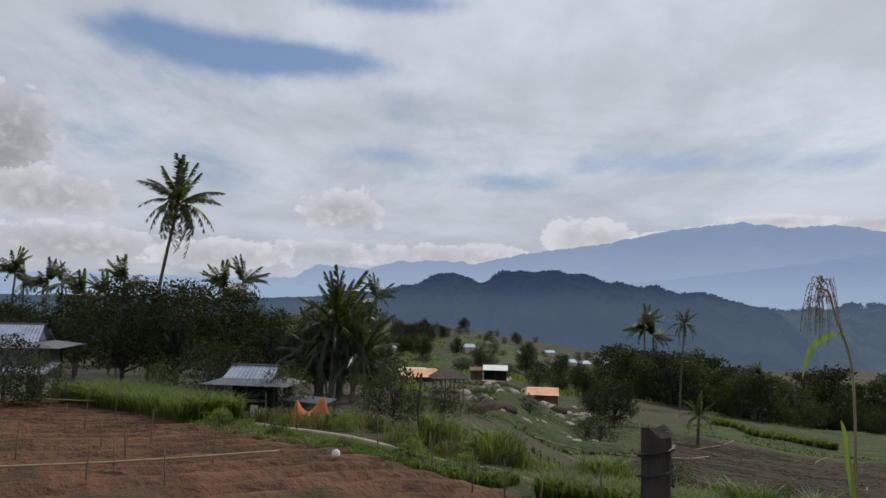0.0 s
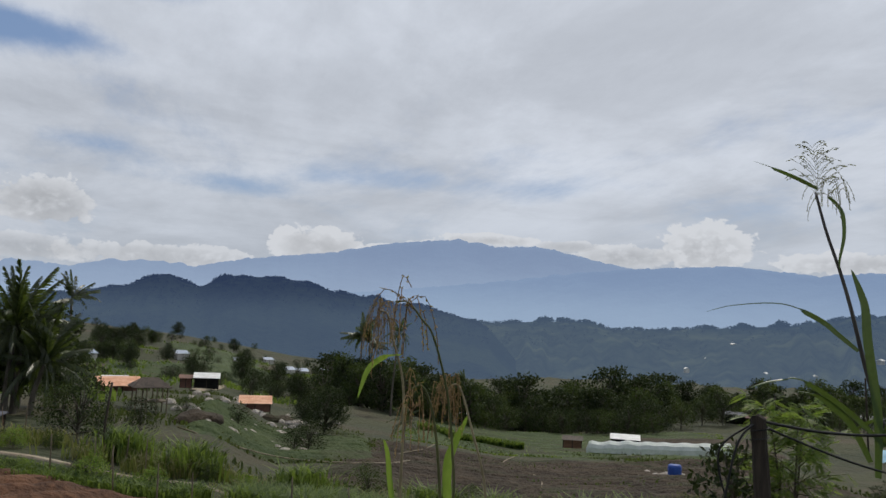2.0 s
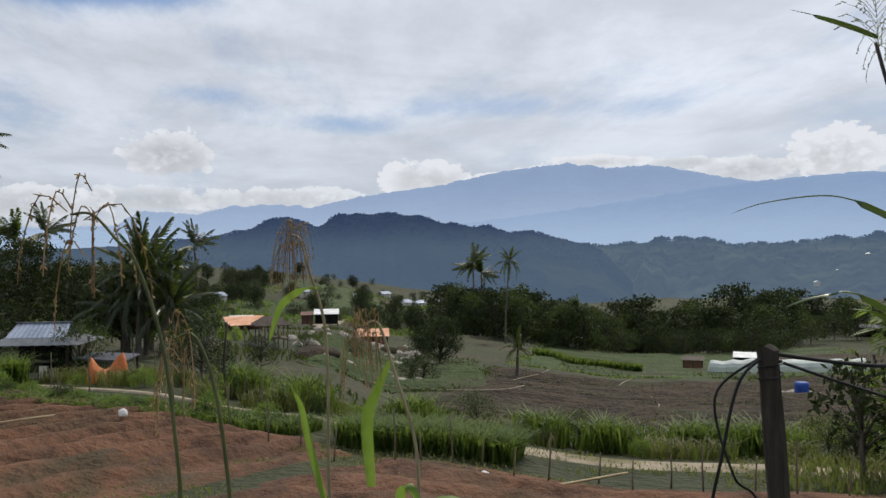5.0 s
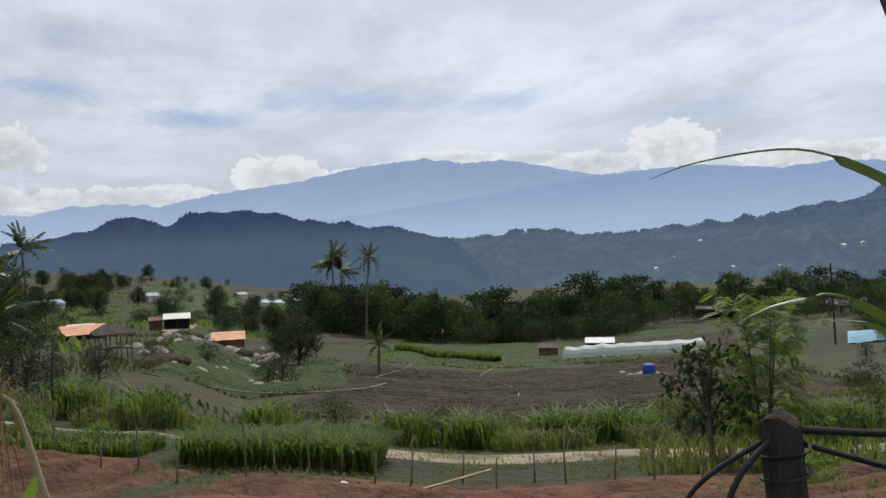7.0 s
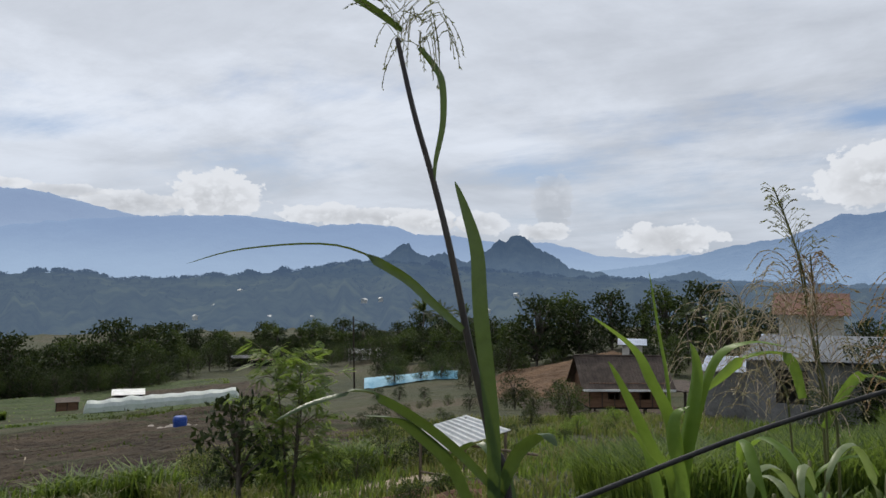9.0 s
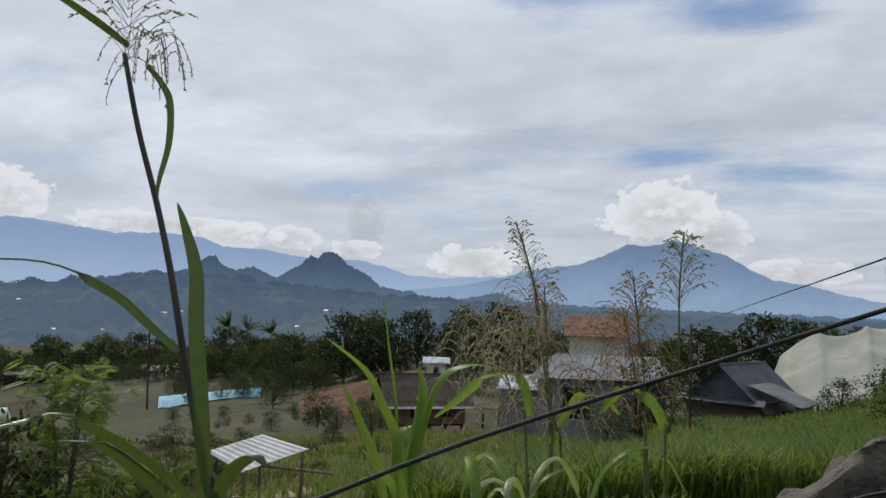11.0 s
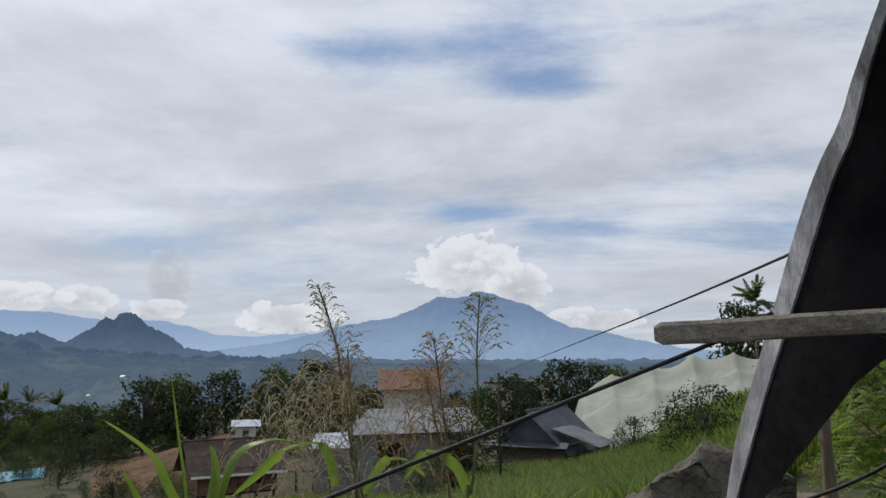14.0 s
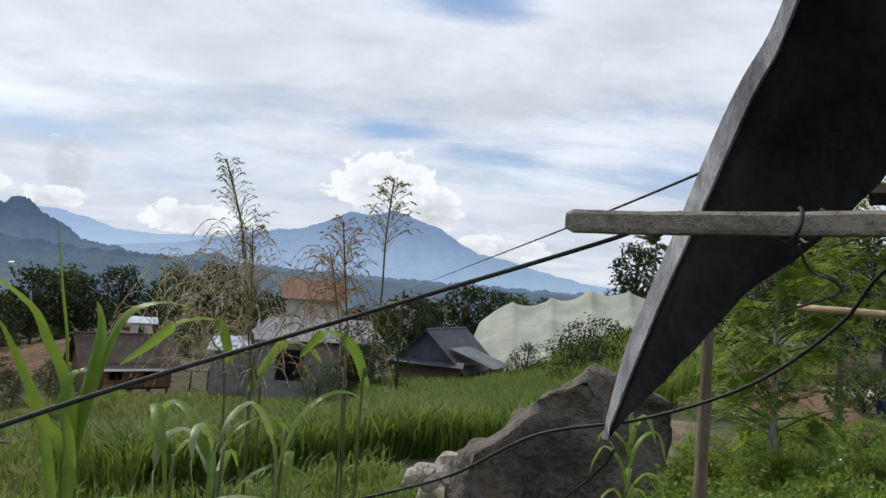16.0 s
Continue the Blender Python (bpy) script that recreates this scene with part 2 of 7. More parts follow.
M = {
    "ground": material("field_ground", ((0.026, 0.034, 0.013), (0.052, 0.055, 0.022), (0.07, 0.055, 0.03)), 0.09, 0.9, 0.5, space="World", fine=9, spots=0.5),
    "red_soil": material("red_soil", ((0.075, 0.038, 0.023), (0.17, 0.084, 0.046), (0.078, 0.056, 0.031)), 0.55, 0.95, 0.8, space="World", fine=7, spots=0.6),
    "dry_soil": material("dry_soil", ((0.042, 0.032, 0.022), (0.075, 0.055, 0.036), (0.044, 0.047, 0.022)), 0.25, 0.95, 0.7, space="World", fine=8, spots=0.5),
    "brown_soil": material("brown_soil", ((0.1, 0.06, 0.035), (0.15, 0.09, 0.05)), 0.3, 0.95, 0.7, space="World", spots=0.4),
    "green_crop": material("green_crop", ((0.032, 0.054, 0.014), (0.058, 0.082, 0.023), (0.046, 0.05, 0.02)), 0.2, 0.9, 0.5, space="World", fine=10),
    "sand": material("path_sand", ((0.26, 0.21, 0.15), (0.36, 0.3, 0.22), (0.17, 0.15, 0.08)), 0.8, 0.95, 0.5, space="World"),
    "grass": material("grass_blade", ((0.03, 0.062, 0.013), (0.15, 0.205, 0.045)), 0.5, 0.6, 0, clear=0.42, island=0.8, space="World", spec=0.25),
    "grass_dry": material("dry_grass", ((0.085, 0.096, 0.029), (0.2, 0.17, 0.07)), 0.4, 0.7, 0, clear=0.35, island=0.7, space="World"),
    "crop": material("crop_leaf", ((0.03, 0.042, 0.014), (0.07, 0.08, 0.03)), 0.4, 0.7, 0, clear=0.2, island=0.7, space="World", spec=0.15),
    "leaf_dark": material("dark_leaf", ((0.013, 0.022, 0.011), (0.036, 0.048, 0.02)), 0.5, 0.6, 0, clear=0.06, island=0.6, space="World", spec=0.08),
    "leaf_mid": material("mid_leaf", ((0.022, 0.038, 0.014), (0.055, 0.074, 0.026)), 0.5, 0.6, 0, clear=0.14, island=0.6, space="World", spec=0.12),
    "leaf_light": material("light_leaf", ((0.07, 0.135, 0.02), (0.19, 0.25, 0.055)), 1.2, 0.5, 0, clear=0.5, island=1.1, spec=0.3),
    "leaf_broad": material("broad_leaf", ((0.085, 0.165, 0.02), (0.165, 0.265, 0.045)), 3, 0.42, 0.1, clear=0.5, island=0.4, spec=0.4, fine=12),
    # sorghum leaves: their backlit, shaded look is put into a darker green
    "leaf_shaded": material("shaded_sorghum_leaf", ((0.02, 0.045, 0.012), (0.05, 0.09, 0.024)), 4, 0.4, 0.1, clear=0.16, island=0.4, spec=0.5, fine=12),
    "straw": material("straw_stem", ((0.22, 0.18, 0.1), (0.36, 0.3, 0.18)), 12, 0.6, 0.2, stretch=(1, 1, 0.2)),
    # lit copy of the broad leaf: sunshine is painted in as a paler tone
    "leaf_sunlit": material("sunlit_leaf", ((0.13, 0.18, 0.06), (0.26, 0.31, 0.16)), 4, 0.45, 0.1, clear=0.35, island=0.4, spec=0.6),
    "palm": material("palm_leaf", ((0.018, 0.028, 0.01), (0.05, 0.062, 0.022)), 0.8, 0.45, 0, clear=0.25, island=0.5, space="World", spec=0.5),
    "bark": material("bark", ((0.07, 0.06, 0.05), (0.14, 0.125, 0.1)), 6, 0.9, 0.8, stretch=(1, 1, 0.3)),
    "bark_pale": material("pale_bark", ((0.24, 0.23, 0.2), (0.36, 0.34, 0.3)), 8, 0.9, 0.6, spots=0.7),
    "stem": material("grass_stem", ((0.07, 0.085, 0.03), (0.15, 0.15, 0.06)), 12, 0.5, 0.2, stretch=(1, 1, 0.2), clear=0.1),
    "stem_dark": material("dark_stem", ((0.03, 0.025, 0.03), (0.07, 0.06, 0.05)), 12, 0.5, 0.2, stretch=(1, 1, 0.2)),
    "plume": material("seed_plume", ((0.36, 0.26, 0.19), (0.62, 0.5, 0.4)), 5, 0.8, 0, clear=0.35, island=0.6),
    "plume_brown": material("brown_plume", ((0.26, 0.14, 0.075), (0.46, 0.28, 0.17)), 5, 0.8, 0, clear=0.3, island=0.6),
    "plume_green": material("green_plume", ((0.2, 0.18, 0.11), (0.45, 0.41, 0.28)), 5, 0.8, 0, clear=0.3, island=0.6),
    "wood_dark": material("dark_wood", ((0.025, 0.02, 0.016), (0.07, 0.055, 0.042)), 14, 0.9, 0.8, stretch=(1, 1, 0.12), spots=0.5),
    "wood_grey": material("weathered_wood", ((0.17, 0.15, 0.125), (0.29, 0.26, 0.22), (0.12, 0.1, 0.08)), 16, 0.85, 0.8, stretch=(0.08, 1, 1), spots=0.8),
    "wood_brown": material("brown_boards", ((0.13, 0.07, 0.04), (0.23, 0.13, 0.08)), 3, 0.8, 0.5, stretch=(0.3, 1, 3), spots=0.4),
    "wood_house": material("grey_brown_boards", ((0.14, 0.1, 0.075), (0.22, 0.17, 0.13)), 3, 0.8, 0.5, stretch=(0.3, 1, 4), spots=0.4),
    "bamboo": material("bamboo", ((0.3, 0.22, 0.12), (0.42, 0.33, 0.19)), 9, 0.6, 0.3, stretch=(0.3, 1, 1), spots=0.4),
    "stake": material("stake_wood", ((0.1, 0.08, 0.055), (0.2, 0.16, 0.11)), 8, 0.85, 0.4, stretch=(1, 1, 0.2)),
    "zinc": material("zinc_roof", ((0.26, 0.3, 0.38), (0.4, 0.45, 0.54), (0.22, 0.23, 0.26)), 1.3, 0.42, 0.15, metal=0.55, spots=0.35, fine=9, spec=0.5),
    "zinc_pale": material("pale_zinc_roof", ((0.09, 0.1, 0.115), (0.15, 0.162, 0.18), (0.075, 0.078, 0.085)), 1.3, 0.65, 0.15, metal=0.0, spots=0.3, fine=9, spec=0.4),
    "zinc_grey": material("grey_roof", ((0.06, 0.064, 0.08), (0.105, 0.11, 0.13)), 1.1, 0.68, 0.15, metal=0.0, spots=0.4, spec=0.25),
    "roof_brown": material("brown_roof", ((0.05, 0.037, 0.03), (0.1, 0.075, 0.06)), 1.5, 0.8, 0.4, spots=0.4),
    "roof_red": material("rusty_roof", ((0.12, 0.06, 0.045), (0.21, 0.105, 0.075)), 1.2, 0.7, 0.2, spots=0.4),
    "white_sheet": material("white_sheet", ((0.6, 0.6, 0.57), (0.8, 0.8, 0.78)), 1.5, 0.6, 0.2, spots=0.25),
    "concrete": material("grey_render", ((0.16, 0.157, 0.153), (0.25, 0.245, 0.235)), 1.3, 0.9, 0.4, spots=0.4),
    "white_wall": material("white_wall", ((0.48, 0.47, 0.42), (0.62, 0.6, 0.55)), 1.2, 0.85, 0.2, spots=0.3),
    "orange": material("orange_tarp", ((0.5, 0.13, 0.035), (0.7, 0.24, 0.08)), 1.2, 0.6, 0.3, spots=0.3, clear=0.25),
    "orange_roof": material("peach_tarp", ((0.55, 0.24, 0.12), (0.75, 0.42, 0.26)), 0.8, 0.6, 0.3, spots=0.2),
    "blue_tarp": material("blue_tarp", ((0.1, 0.36, 0.55), (0.2, 0.5, 0.68)), 0.9, 0.5, 0.3, clear=0.2),
    "blue_plastic": material("blue_plastic", ((0.015, 0.05, 0.25), (0.03, 0.09, 0.36)), 3, 0.45, 0.1),
    "tunnel": material("white_film", ((0.6, 0.66, 0.63), (0.78, 0.82, 0.8)), 0.8, 0.5, 0.3, clear=0.35),
    "net": material("shade_net", ((0.36, 0.38, 0.33), (0.5, 0.52, 0.47)), 0.5, 0.9, 0.25, clear=0.35, fine=20),
    "tarp_black": material("black_tarp", ((0.011, 0.0105, 0.012), (0.02, 0.0195, 0.021)), 6, 0.95, 0.06, spec=0.0),
    "hem": material("grey_hem", ((0.22, 0.22, 0.24), (0.45, 0.45, 0.48), (0.12, 0.12, 0.13)), 14, 0.5, 0.5, spots=0.5, stretch=(1, 1, 0.35)),
    "rubber": material("black_cable", ((0.01, 0.01, 0.011), (0.025, 0.024, 0.024)), 20, 0.55, 0.2),
    "rock": material("dark_rock", ((0.045, 0.04, 0.035), (0.16, 0.142, 0.118), (0.19, 0.13, 0.095)), 1.4, 0.95, 1.0, fine=8, spots=0.4),
    "stone": material("pale_stone", ((0.3, 0.26, 0.22), (0.45, 0.41, 0.36)), 3, 0.95, 0.6, spots=0.3),
    # near-black that stands for the shade inside huts, sheds and openings
    "inside_shade": material("dark_inside", ((0.012, 0.012, 0.013), (0.02, 0.02, 0.02)), 2, 0.9, 0),
    "metal": material("dented_metal", ((0.3, 0.28, 0.26), (0.45, 0.43, 0.4)), 9, 0.4, 0.3, metal=0.7, spots=0.5),
    "brown_net": material("dry_heap", ((0.1, 0.08, 0.055), (0.19, 0.15, 0.11)), 4, 0.95, 0.8),
    # bluish haze over these nearer hills and their woods is painted in as emission
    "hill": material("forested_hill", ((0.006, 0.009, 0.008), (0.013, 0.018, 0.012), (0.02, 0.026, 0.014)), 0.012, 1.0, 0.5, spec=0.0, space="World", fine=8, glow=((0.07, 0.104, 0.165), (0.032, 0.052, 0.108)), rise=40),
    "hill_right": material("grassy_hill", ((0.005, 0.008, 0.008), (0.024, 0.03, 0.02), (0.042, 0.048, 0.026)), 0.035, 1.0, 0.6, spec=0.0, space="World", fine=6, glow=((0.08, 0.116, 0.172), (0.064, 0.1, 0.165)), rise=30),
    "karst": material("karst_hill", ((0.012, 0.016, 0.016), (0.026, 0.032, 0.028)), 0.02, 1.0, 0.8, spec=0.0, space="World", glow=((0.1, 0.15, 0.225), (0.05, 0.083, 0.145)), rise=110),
    # blue haze of the ranges and volcano is painted in as emission
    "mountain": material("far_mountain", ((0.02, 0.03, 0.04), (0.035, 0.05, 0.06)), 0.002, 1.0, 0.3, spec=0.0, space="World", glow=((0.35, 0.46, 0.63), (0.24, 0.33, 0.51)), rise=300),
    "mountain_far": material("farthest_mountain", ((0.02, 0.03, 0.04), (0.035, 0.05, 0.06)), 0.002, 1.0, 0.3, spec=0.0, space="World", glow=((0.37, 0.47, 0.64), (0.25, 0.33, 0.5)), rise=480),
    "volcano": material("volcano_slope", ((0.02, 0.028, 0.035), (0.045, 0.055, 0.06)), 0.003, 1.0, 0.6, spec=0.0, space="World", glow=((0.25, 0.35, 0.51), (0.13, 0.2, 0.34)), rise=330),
}


# ---- geometry ----
class Geo:
    """Vertices and faces of one mesh, gathered piece by piece."""

    def __init__(self):
        self.v, self.f = [], []

    def add(self, verts, faces):
        b = len(self.v)
        self.v += [tuple(p) for p in verts]
        self.f += [tuple(b + i for i in q) for q in faces]
        return self

    def box(self, c, s, rot=0.0, chamfer=0.0):
        """A block with its base's middle at c; rot in degrees about z; its upright edges may be chamfered."""
        x, y, k = s[0] / 2, s[1] / 2, min(chamfer, s[0] / 3, s[1] / 3)
        ring = [(-x, -y), (x, -y), (x, y), (-x, y)] if not k else [(-x + k, -y), (x - k, -y), (x, -y + k), (x, y - k), (x - k, y), (-x + k, y), (-x, y - k), (-x, -y + k)]
        a = radians(rot)
        ring = [(c[0] + p * math.cos(a) - q * math.sin(a), c[1] + p * math.sin(a) + q * math.cos(a)) for p, q in ring]
        n = len(ring)
        verts = [(p, q, c[2]) for p, q in ring] + [(p, q, c[2] + s[2]) for p, q in ring]
        return self.add(verts, [tuple(range(n - 1, -1, -1)), tuple(range(n, 2 * n))] + [(i, (i + 1) % n, n + (i + 1) % n, n + i) for i in range(n)])

    def slab(self, corners, thick):
        """A flat piece of any four corners with thickness."""
        p = [Vector(c) for c in corners]
        nrm = (p[1] - p[0]).cross(p[3] - p[0]).normalized() * thick
        return self.add(p + [q - nrm for q in p], [(0, 1, 2, 3), (7, 6, 5, 4)] + [(i, 4 + i, 4 + (i + 1) % 4, (i + 1) % 4) for i in range(4)])

    def tube(self, pts, radii, n=6):
        pts = [Vector(p) for p in pts]
        if not isinstance(radii, (list, tuple)):
            radii = [radii] * len(pts)
        verts, faces = [], []
        side = None
        for i, p in enumerate(pts):
            d = (pts[min(i + 1, len(pts) - 1)] - pts[max(i - 1, 0)]).normalized()
            ref = side if side is not None else (Vector((1, 0, 0)) if abs(d.x) < 0.8 else Vector((0, 1, 0)))
            u = (ref - d * ref.dot(d)).normalized()
            side = u
            t = d.cross(u)
            verts += [p + (u * math.cos(2 * math.pi * k / n) + t * math.sin(2 * math.pi * k / n)) * radii[i] for k in range(n)]
        for i in range(len(pts) - 1):
            faces += [(i * n + k, i * n + (k + 1) % n, (i + 1) * n + (k + 1) % n, (i + 1) * n + k) for k in range(n)]
        faces += [tuple(range(n - 1, -1, -1)), tuple((len(pts) - 1) * n + k for k in range(n))]
        return self.add(verts, faces)

    def blade(self, pts, width, side=None, fold=0.25, shape=None):
        """A leaf along pts, folded along its midrib."""
        pts = [Vector(p) for p in pts]
        m = len(pts)
        verts, faces = [], []
        for i, p in enumerate(pts):
            d = (pts[min(i + 1, m - 1)] - pts[max(i - 1, 0)]).normalized()
            s = side if side is not None else Vector((-d.y, d.x, 0.001))
            s = s - d * s.dot(d)
            if s.length < 0.45:
                s = Vector((0.8, 0.6, 0)) - d * Vector((0.8, 0.6, 0)).dot(d)
            s.normalize()
            up = s.cross(d)
            t = i / (m - 1)
            wd = width * (shape(t) if shape else (math.sin(math.pi * min(1, 0.18 + 0.82 * t)) ** 0.7 if i < m - 1 else 0.03))
            verts += [p - s * wd / 2 + up * wd * fold, p, p + s * wd / 2 + up * wd * fold]
        for i in range(m - 1):
            b = 3 * i
            faces += [(b, b + 1, b + 4, b + 3), (b + 1, b + 2, b + 5, b + 4)]
        return self.add(verts, faces)

    def mesh(self, name, mat, flat=False):
        me = bpy.data.meshes.new(name)
        me.from_pydata(self.v, [], self.f)
        me.materials.append(mat)
        if not flat:
            me.shade_smooth()
        return me


def part(name, geo, mat, parent, label="", flat=True):
    ob = new(name, geo if isinstance(geo, bpy.types.Mesh) else geo.mesh(name, M[mat], flat))
    ob.parent = parent
    return tagged(ob, label)


def thing(name, m, label, category, group="", kind=""):
    ob = new(name)
    ob.empty_display_size = 0.2
    ob.matrix_world = m
    return tagged(ob, label, category, group, kind)


def single(name, geo, mat, label="", category="", group="", kind="", flat=False):
    ob = new(name, geo.mesh(name, M[mat], flat))
    return tagged(ob, label, category, group, kind)


def on_ground(x, y, rz=0, dz=0.0):
    return pose(x, y, ground_z(x, y) + dz, 0, 0, rz)


def polar(az, r):
    return r * math.sin(radians(az)), r * math.cos(radians(az))


def curve(pts, n):
    """A smooth line through a few points."""
    pts = [Vector(p) for p in pts]
    out = []
    for i in range(len(pts) - 1):
        a, b, c, d = pts[max(i - 1, 0)], pts[i], pts[i + 1], pts[min(i + 2, len(pts) - 1)]
        for k in range(n):
            t = k / n
            out.append(0.5 * (2 * b + (c - a) * t + (2 * a - 5 * b + 4 * c - d) * t * t + (3 * b - a - 3 * c + d) * t ** 3))
    return out + [pts[-1]]


# ---- ground and distance ----
def polar_sheet(name, mat, rings, n):
    geo = Geo()
    geo.v.append((0, 0, ground_z(0, 0)))
    for r in rings:
        for i in range(n):
            x, y = polar(360 * i / n, r)
            geo.v.append((x, y, ground_z(x, y)))
    geo.f += [(0, 1 + (i + 1) % n, 1 + i) for i in range(n)]
    for k in range(len(rings) - 1):
        b = 1 + k * n
        geo.f += [(b + i, b + (i + 1) % n, b + n + (i + 1) % n, b + n + i) for i in range(n)]
    return single(name, geo, mat, "sloping farmland of grass and bare earth", "ground", kind="structure")


polar_sheet("ground", "ground", [0.6 * 1.06 ** k for k in range(155)], 300)


def crest_at(peaks, a):
    return float(np.interp(a, *zip(*peaks)))


def hill(name, mat, r0, r1, base, peaks, lo, hi, rough, label, steps=26, n=500, small=0.05):
    """A range of hills whose crest rises to the peaks (azimuth, elevation, fall of the flanks)."""
    geo = Geo()
    crest = {}
    for i in range(n + 1):
        a = lo + (hi - lo) * i / n
        top = crest_at(peaks, a) + small * (1.2 * noise.noise((a * 1.1, r1 * 0.01, 5)) + 0.8 * noise.noise((a * 4.1, r1 * 0.01, 3)) + 0.35 * noise.noise((a * 13, r1 * 0.01, 7)))
        crest[i] = top
        for k in range(steps + 1):
            s = k / steps
            fold = 0.5 * noise.noise((a * 0.35, s * 2.2, r1 * 0.02)) + 0.25 * noise.noise((a * 1.1, s * 5, r1 * 0.02))
            e = base + (top - base) * min(1, max(0, s ** 0.9 + rough * fold * s * (1 - s) * 2.2))
            r = r0 + (r1 - r0) * s + (r1 - r0) * 0.12 * fold * s
            x, y = polar(a, r)
            geo.v.append((x, y, 1.6 + r * math.tan(radians(e))))
        x, y = polar(a, r1 * 1.12)
        geo.v.append((x, y, -60))
    m = steps + 2
    for i in range(n):
        geo.f += [(i * m + k, (i + 1) * m + k, (i + 1) * m + k + 1, i * m + k + 1) for k in range(m - 1)]
    return single(name, geo, mat, label, "hills", kind="structure")


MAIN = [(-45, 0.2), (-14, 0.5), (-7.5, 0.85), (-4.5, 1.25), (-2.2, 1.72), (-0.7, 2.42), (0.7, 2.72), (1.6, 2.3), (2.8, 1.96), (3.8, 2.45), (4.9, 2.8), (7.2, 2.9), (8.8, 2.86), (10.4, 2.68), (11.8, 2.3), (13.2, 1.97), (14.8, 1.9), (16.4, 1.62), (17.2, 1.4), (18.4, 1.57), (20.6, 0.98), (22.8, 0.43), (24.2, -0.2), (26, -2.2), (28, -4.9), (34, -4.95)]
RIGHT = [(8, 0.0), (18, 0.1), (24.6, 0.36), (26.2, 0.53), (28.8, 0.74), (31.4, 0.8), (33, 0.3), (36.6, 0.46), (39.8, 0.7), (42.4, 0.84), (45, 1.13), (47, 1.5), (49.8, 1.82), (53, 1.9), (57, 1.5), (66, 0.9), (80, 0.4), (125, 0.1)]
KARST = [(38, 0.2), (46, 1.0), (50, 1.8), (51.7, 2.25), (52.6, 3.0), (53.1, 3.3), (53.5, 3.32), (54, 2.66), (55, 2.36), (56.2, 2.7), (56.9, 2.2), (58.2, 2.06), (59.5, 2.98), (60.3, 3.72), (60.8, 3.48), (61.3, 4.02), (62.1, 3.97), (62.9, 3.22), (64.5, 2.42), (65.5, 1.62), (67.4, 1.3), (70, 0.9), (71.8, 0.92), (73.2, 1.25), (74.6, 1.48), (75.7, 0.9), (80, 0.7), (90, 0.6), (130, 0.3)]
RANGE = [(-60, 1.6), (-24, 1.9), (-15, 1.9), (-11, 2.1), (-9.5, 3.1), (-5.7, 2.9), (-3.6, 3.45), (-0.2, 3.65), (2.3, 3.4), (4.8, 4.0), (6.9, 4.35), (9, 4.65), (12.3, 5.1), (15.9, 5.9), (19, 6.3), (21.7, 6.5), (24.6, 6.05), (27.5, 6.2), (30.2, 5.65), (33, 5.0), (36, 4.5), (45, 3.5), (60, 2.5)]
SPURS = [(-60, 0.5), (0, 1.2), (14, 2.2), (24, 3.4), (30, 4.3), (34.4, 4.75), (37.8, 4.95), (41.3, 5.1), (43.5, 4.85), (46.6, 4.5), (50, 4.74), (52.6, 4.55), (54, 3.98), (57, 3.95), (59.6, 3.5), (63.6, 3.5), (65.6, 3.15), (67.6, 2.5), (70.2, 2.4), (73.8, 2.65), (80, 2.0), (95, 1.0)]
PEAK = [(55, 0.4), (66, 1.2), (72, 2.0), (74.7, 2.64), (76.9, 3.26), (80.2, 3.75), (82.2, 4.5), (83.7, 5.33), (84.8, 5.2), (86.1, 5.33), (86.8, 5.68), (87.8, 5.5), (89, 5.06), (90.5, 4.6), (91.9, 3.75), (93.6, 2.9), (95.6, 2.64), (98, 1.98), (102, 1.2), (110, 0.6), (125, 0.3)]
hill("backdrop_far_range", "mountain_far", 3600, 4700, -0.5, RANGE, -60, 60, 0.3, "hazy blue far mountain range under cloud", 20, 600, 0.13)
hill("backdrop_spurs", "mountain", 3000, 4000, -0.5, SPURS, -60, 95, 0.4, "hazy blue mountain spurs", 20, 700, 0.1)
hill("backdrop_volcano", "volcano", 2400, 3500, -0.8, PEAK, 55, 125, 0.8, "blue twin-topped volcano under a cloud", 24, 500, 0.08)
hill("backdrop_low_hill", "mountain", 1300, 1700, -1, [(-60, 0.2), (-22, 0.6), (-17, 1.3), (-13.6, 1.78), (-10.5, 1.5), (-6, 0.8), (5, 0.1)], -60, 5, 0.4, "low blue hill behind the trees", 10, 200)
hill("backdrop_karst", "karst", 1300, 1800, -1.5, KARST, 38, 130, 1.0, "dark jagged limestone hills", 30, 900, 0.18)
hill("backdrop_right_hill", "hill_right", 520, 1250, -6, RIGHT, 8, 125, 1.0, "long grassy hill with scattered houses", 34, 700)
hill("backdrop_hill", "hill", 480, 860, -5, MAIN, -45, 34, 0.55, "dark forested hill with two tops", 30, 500)


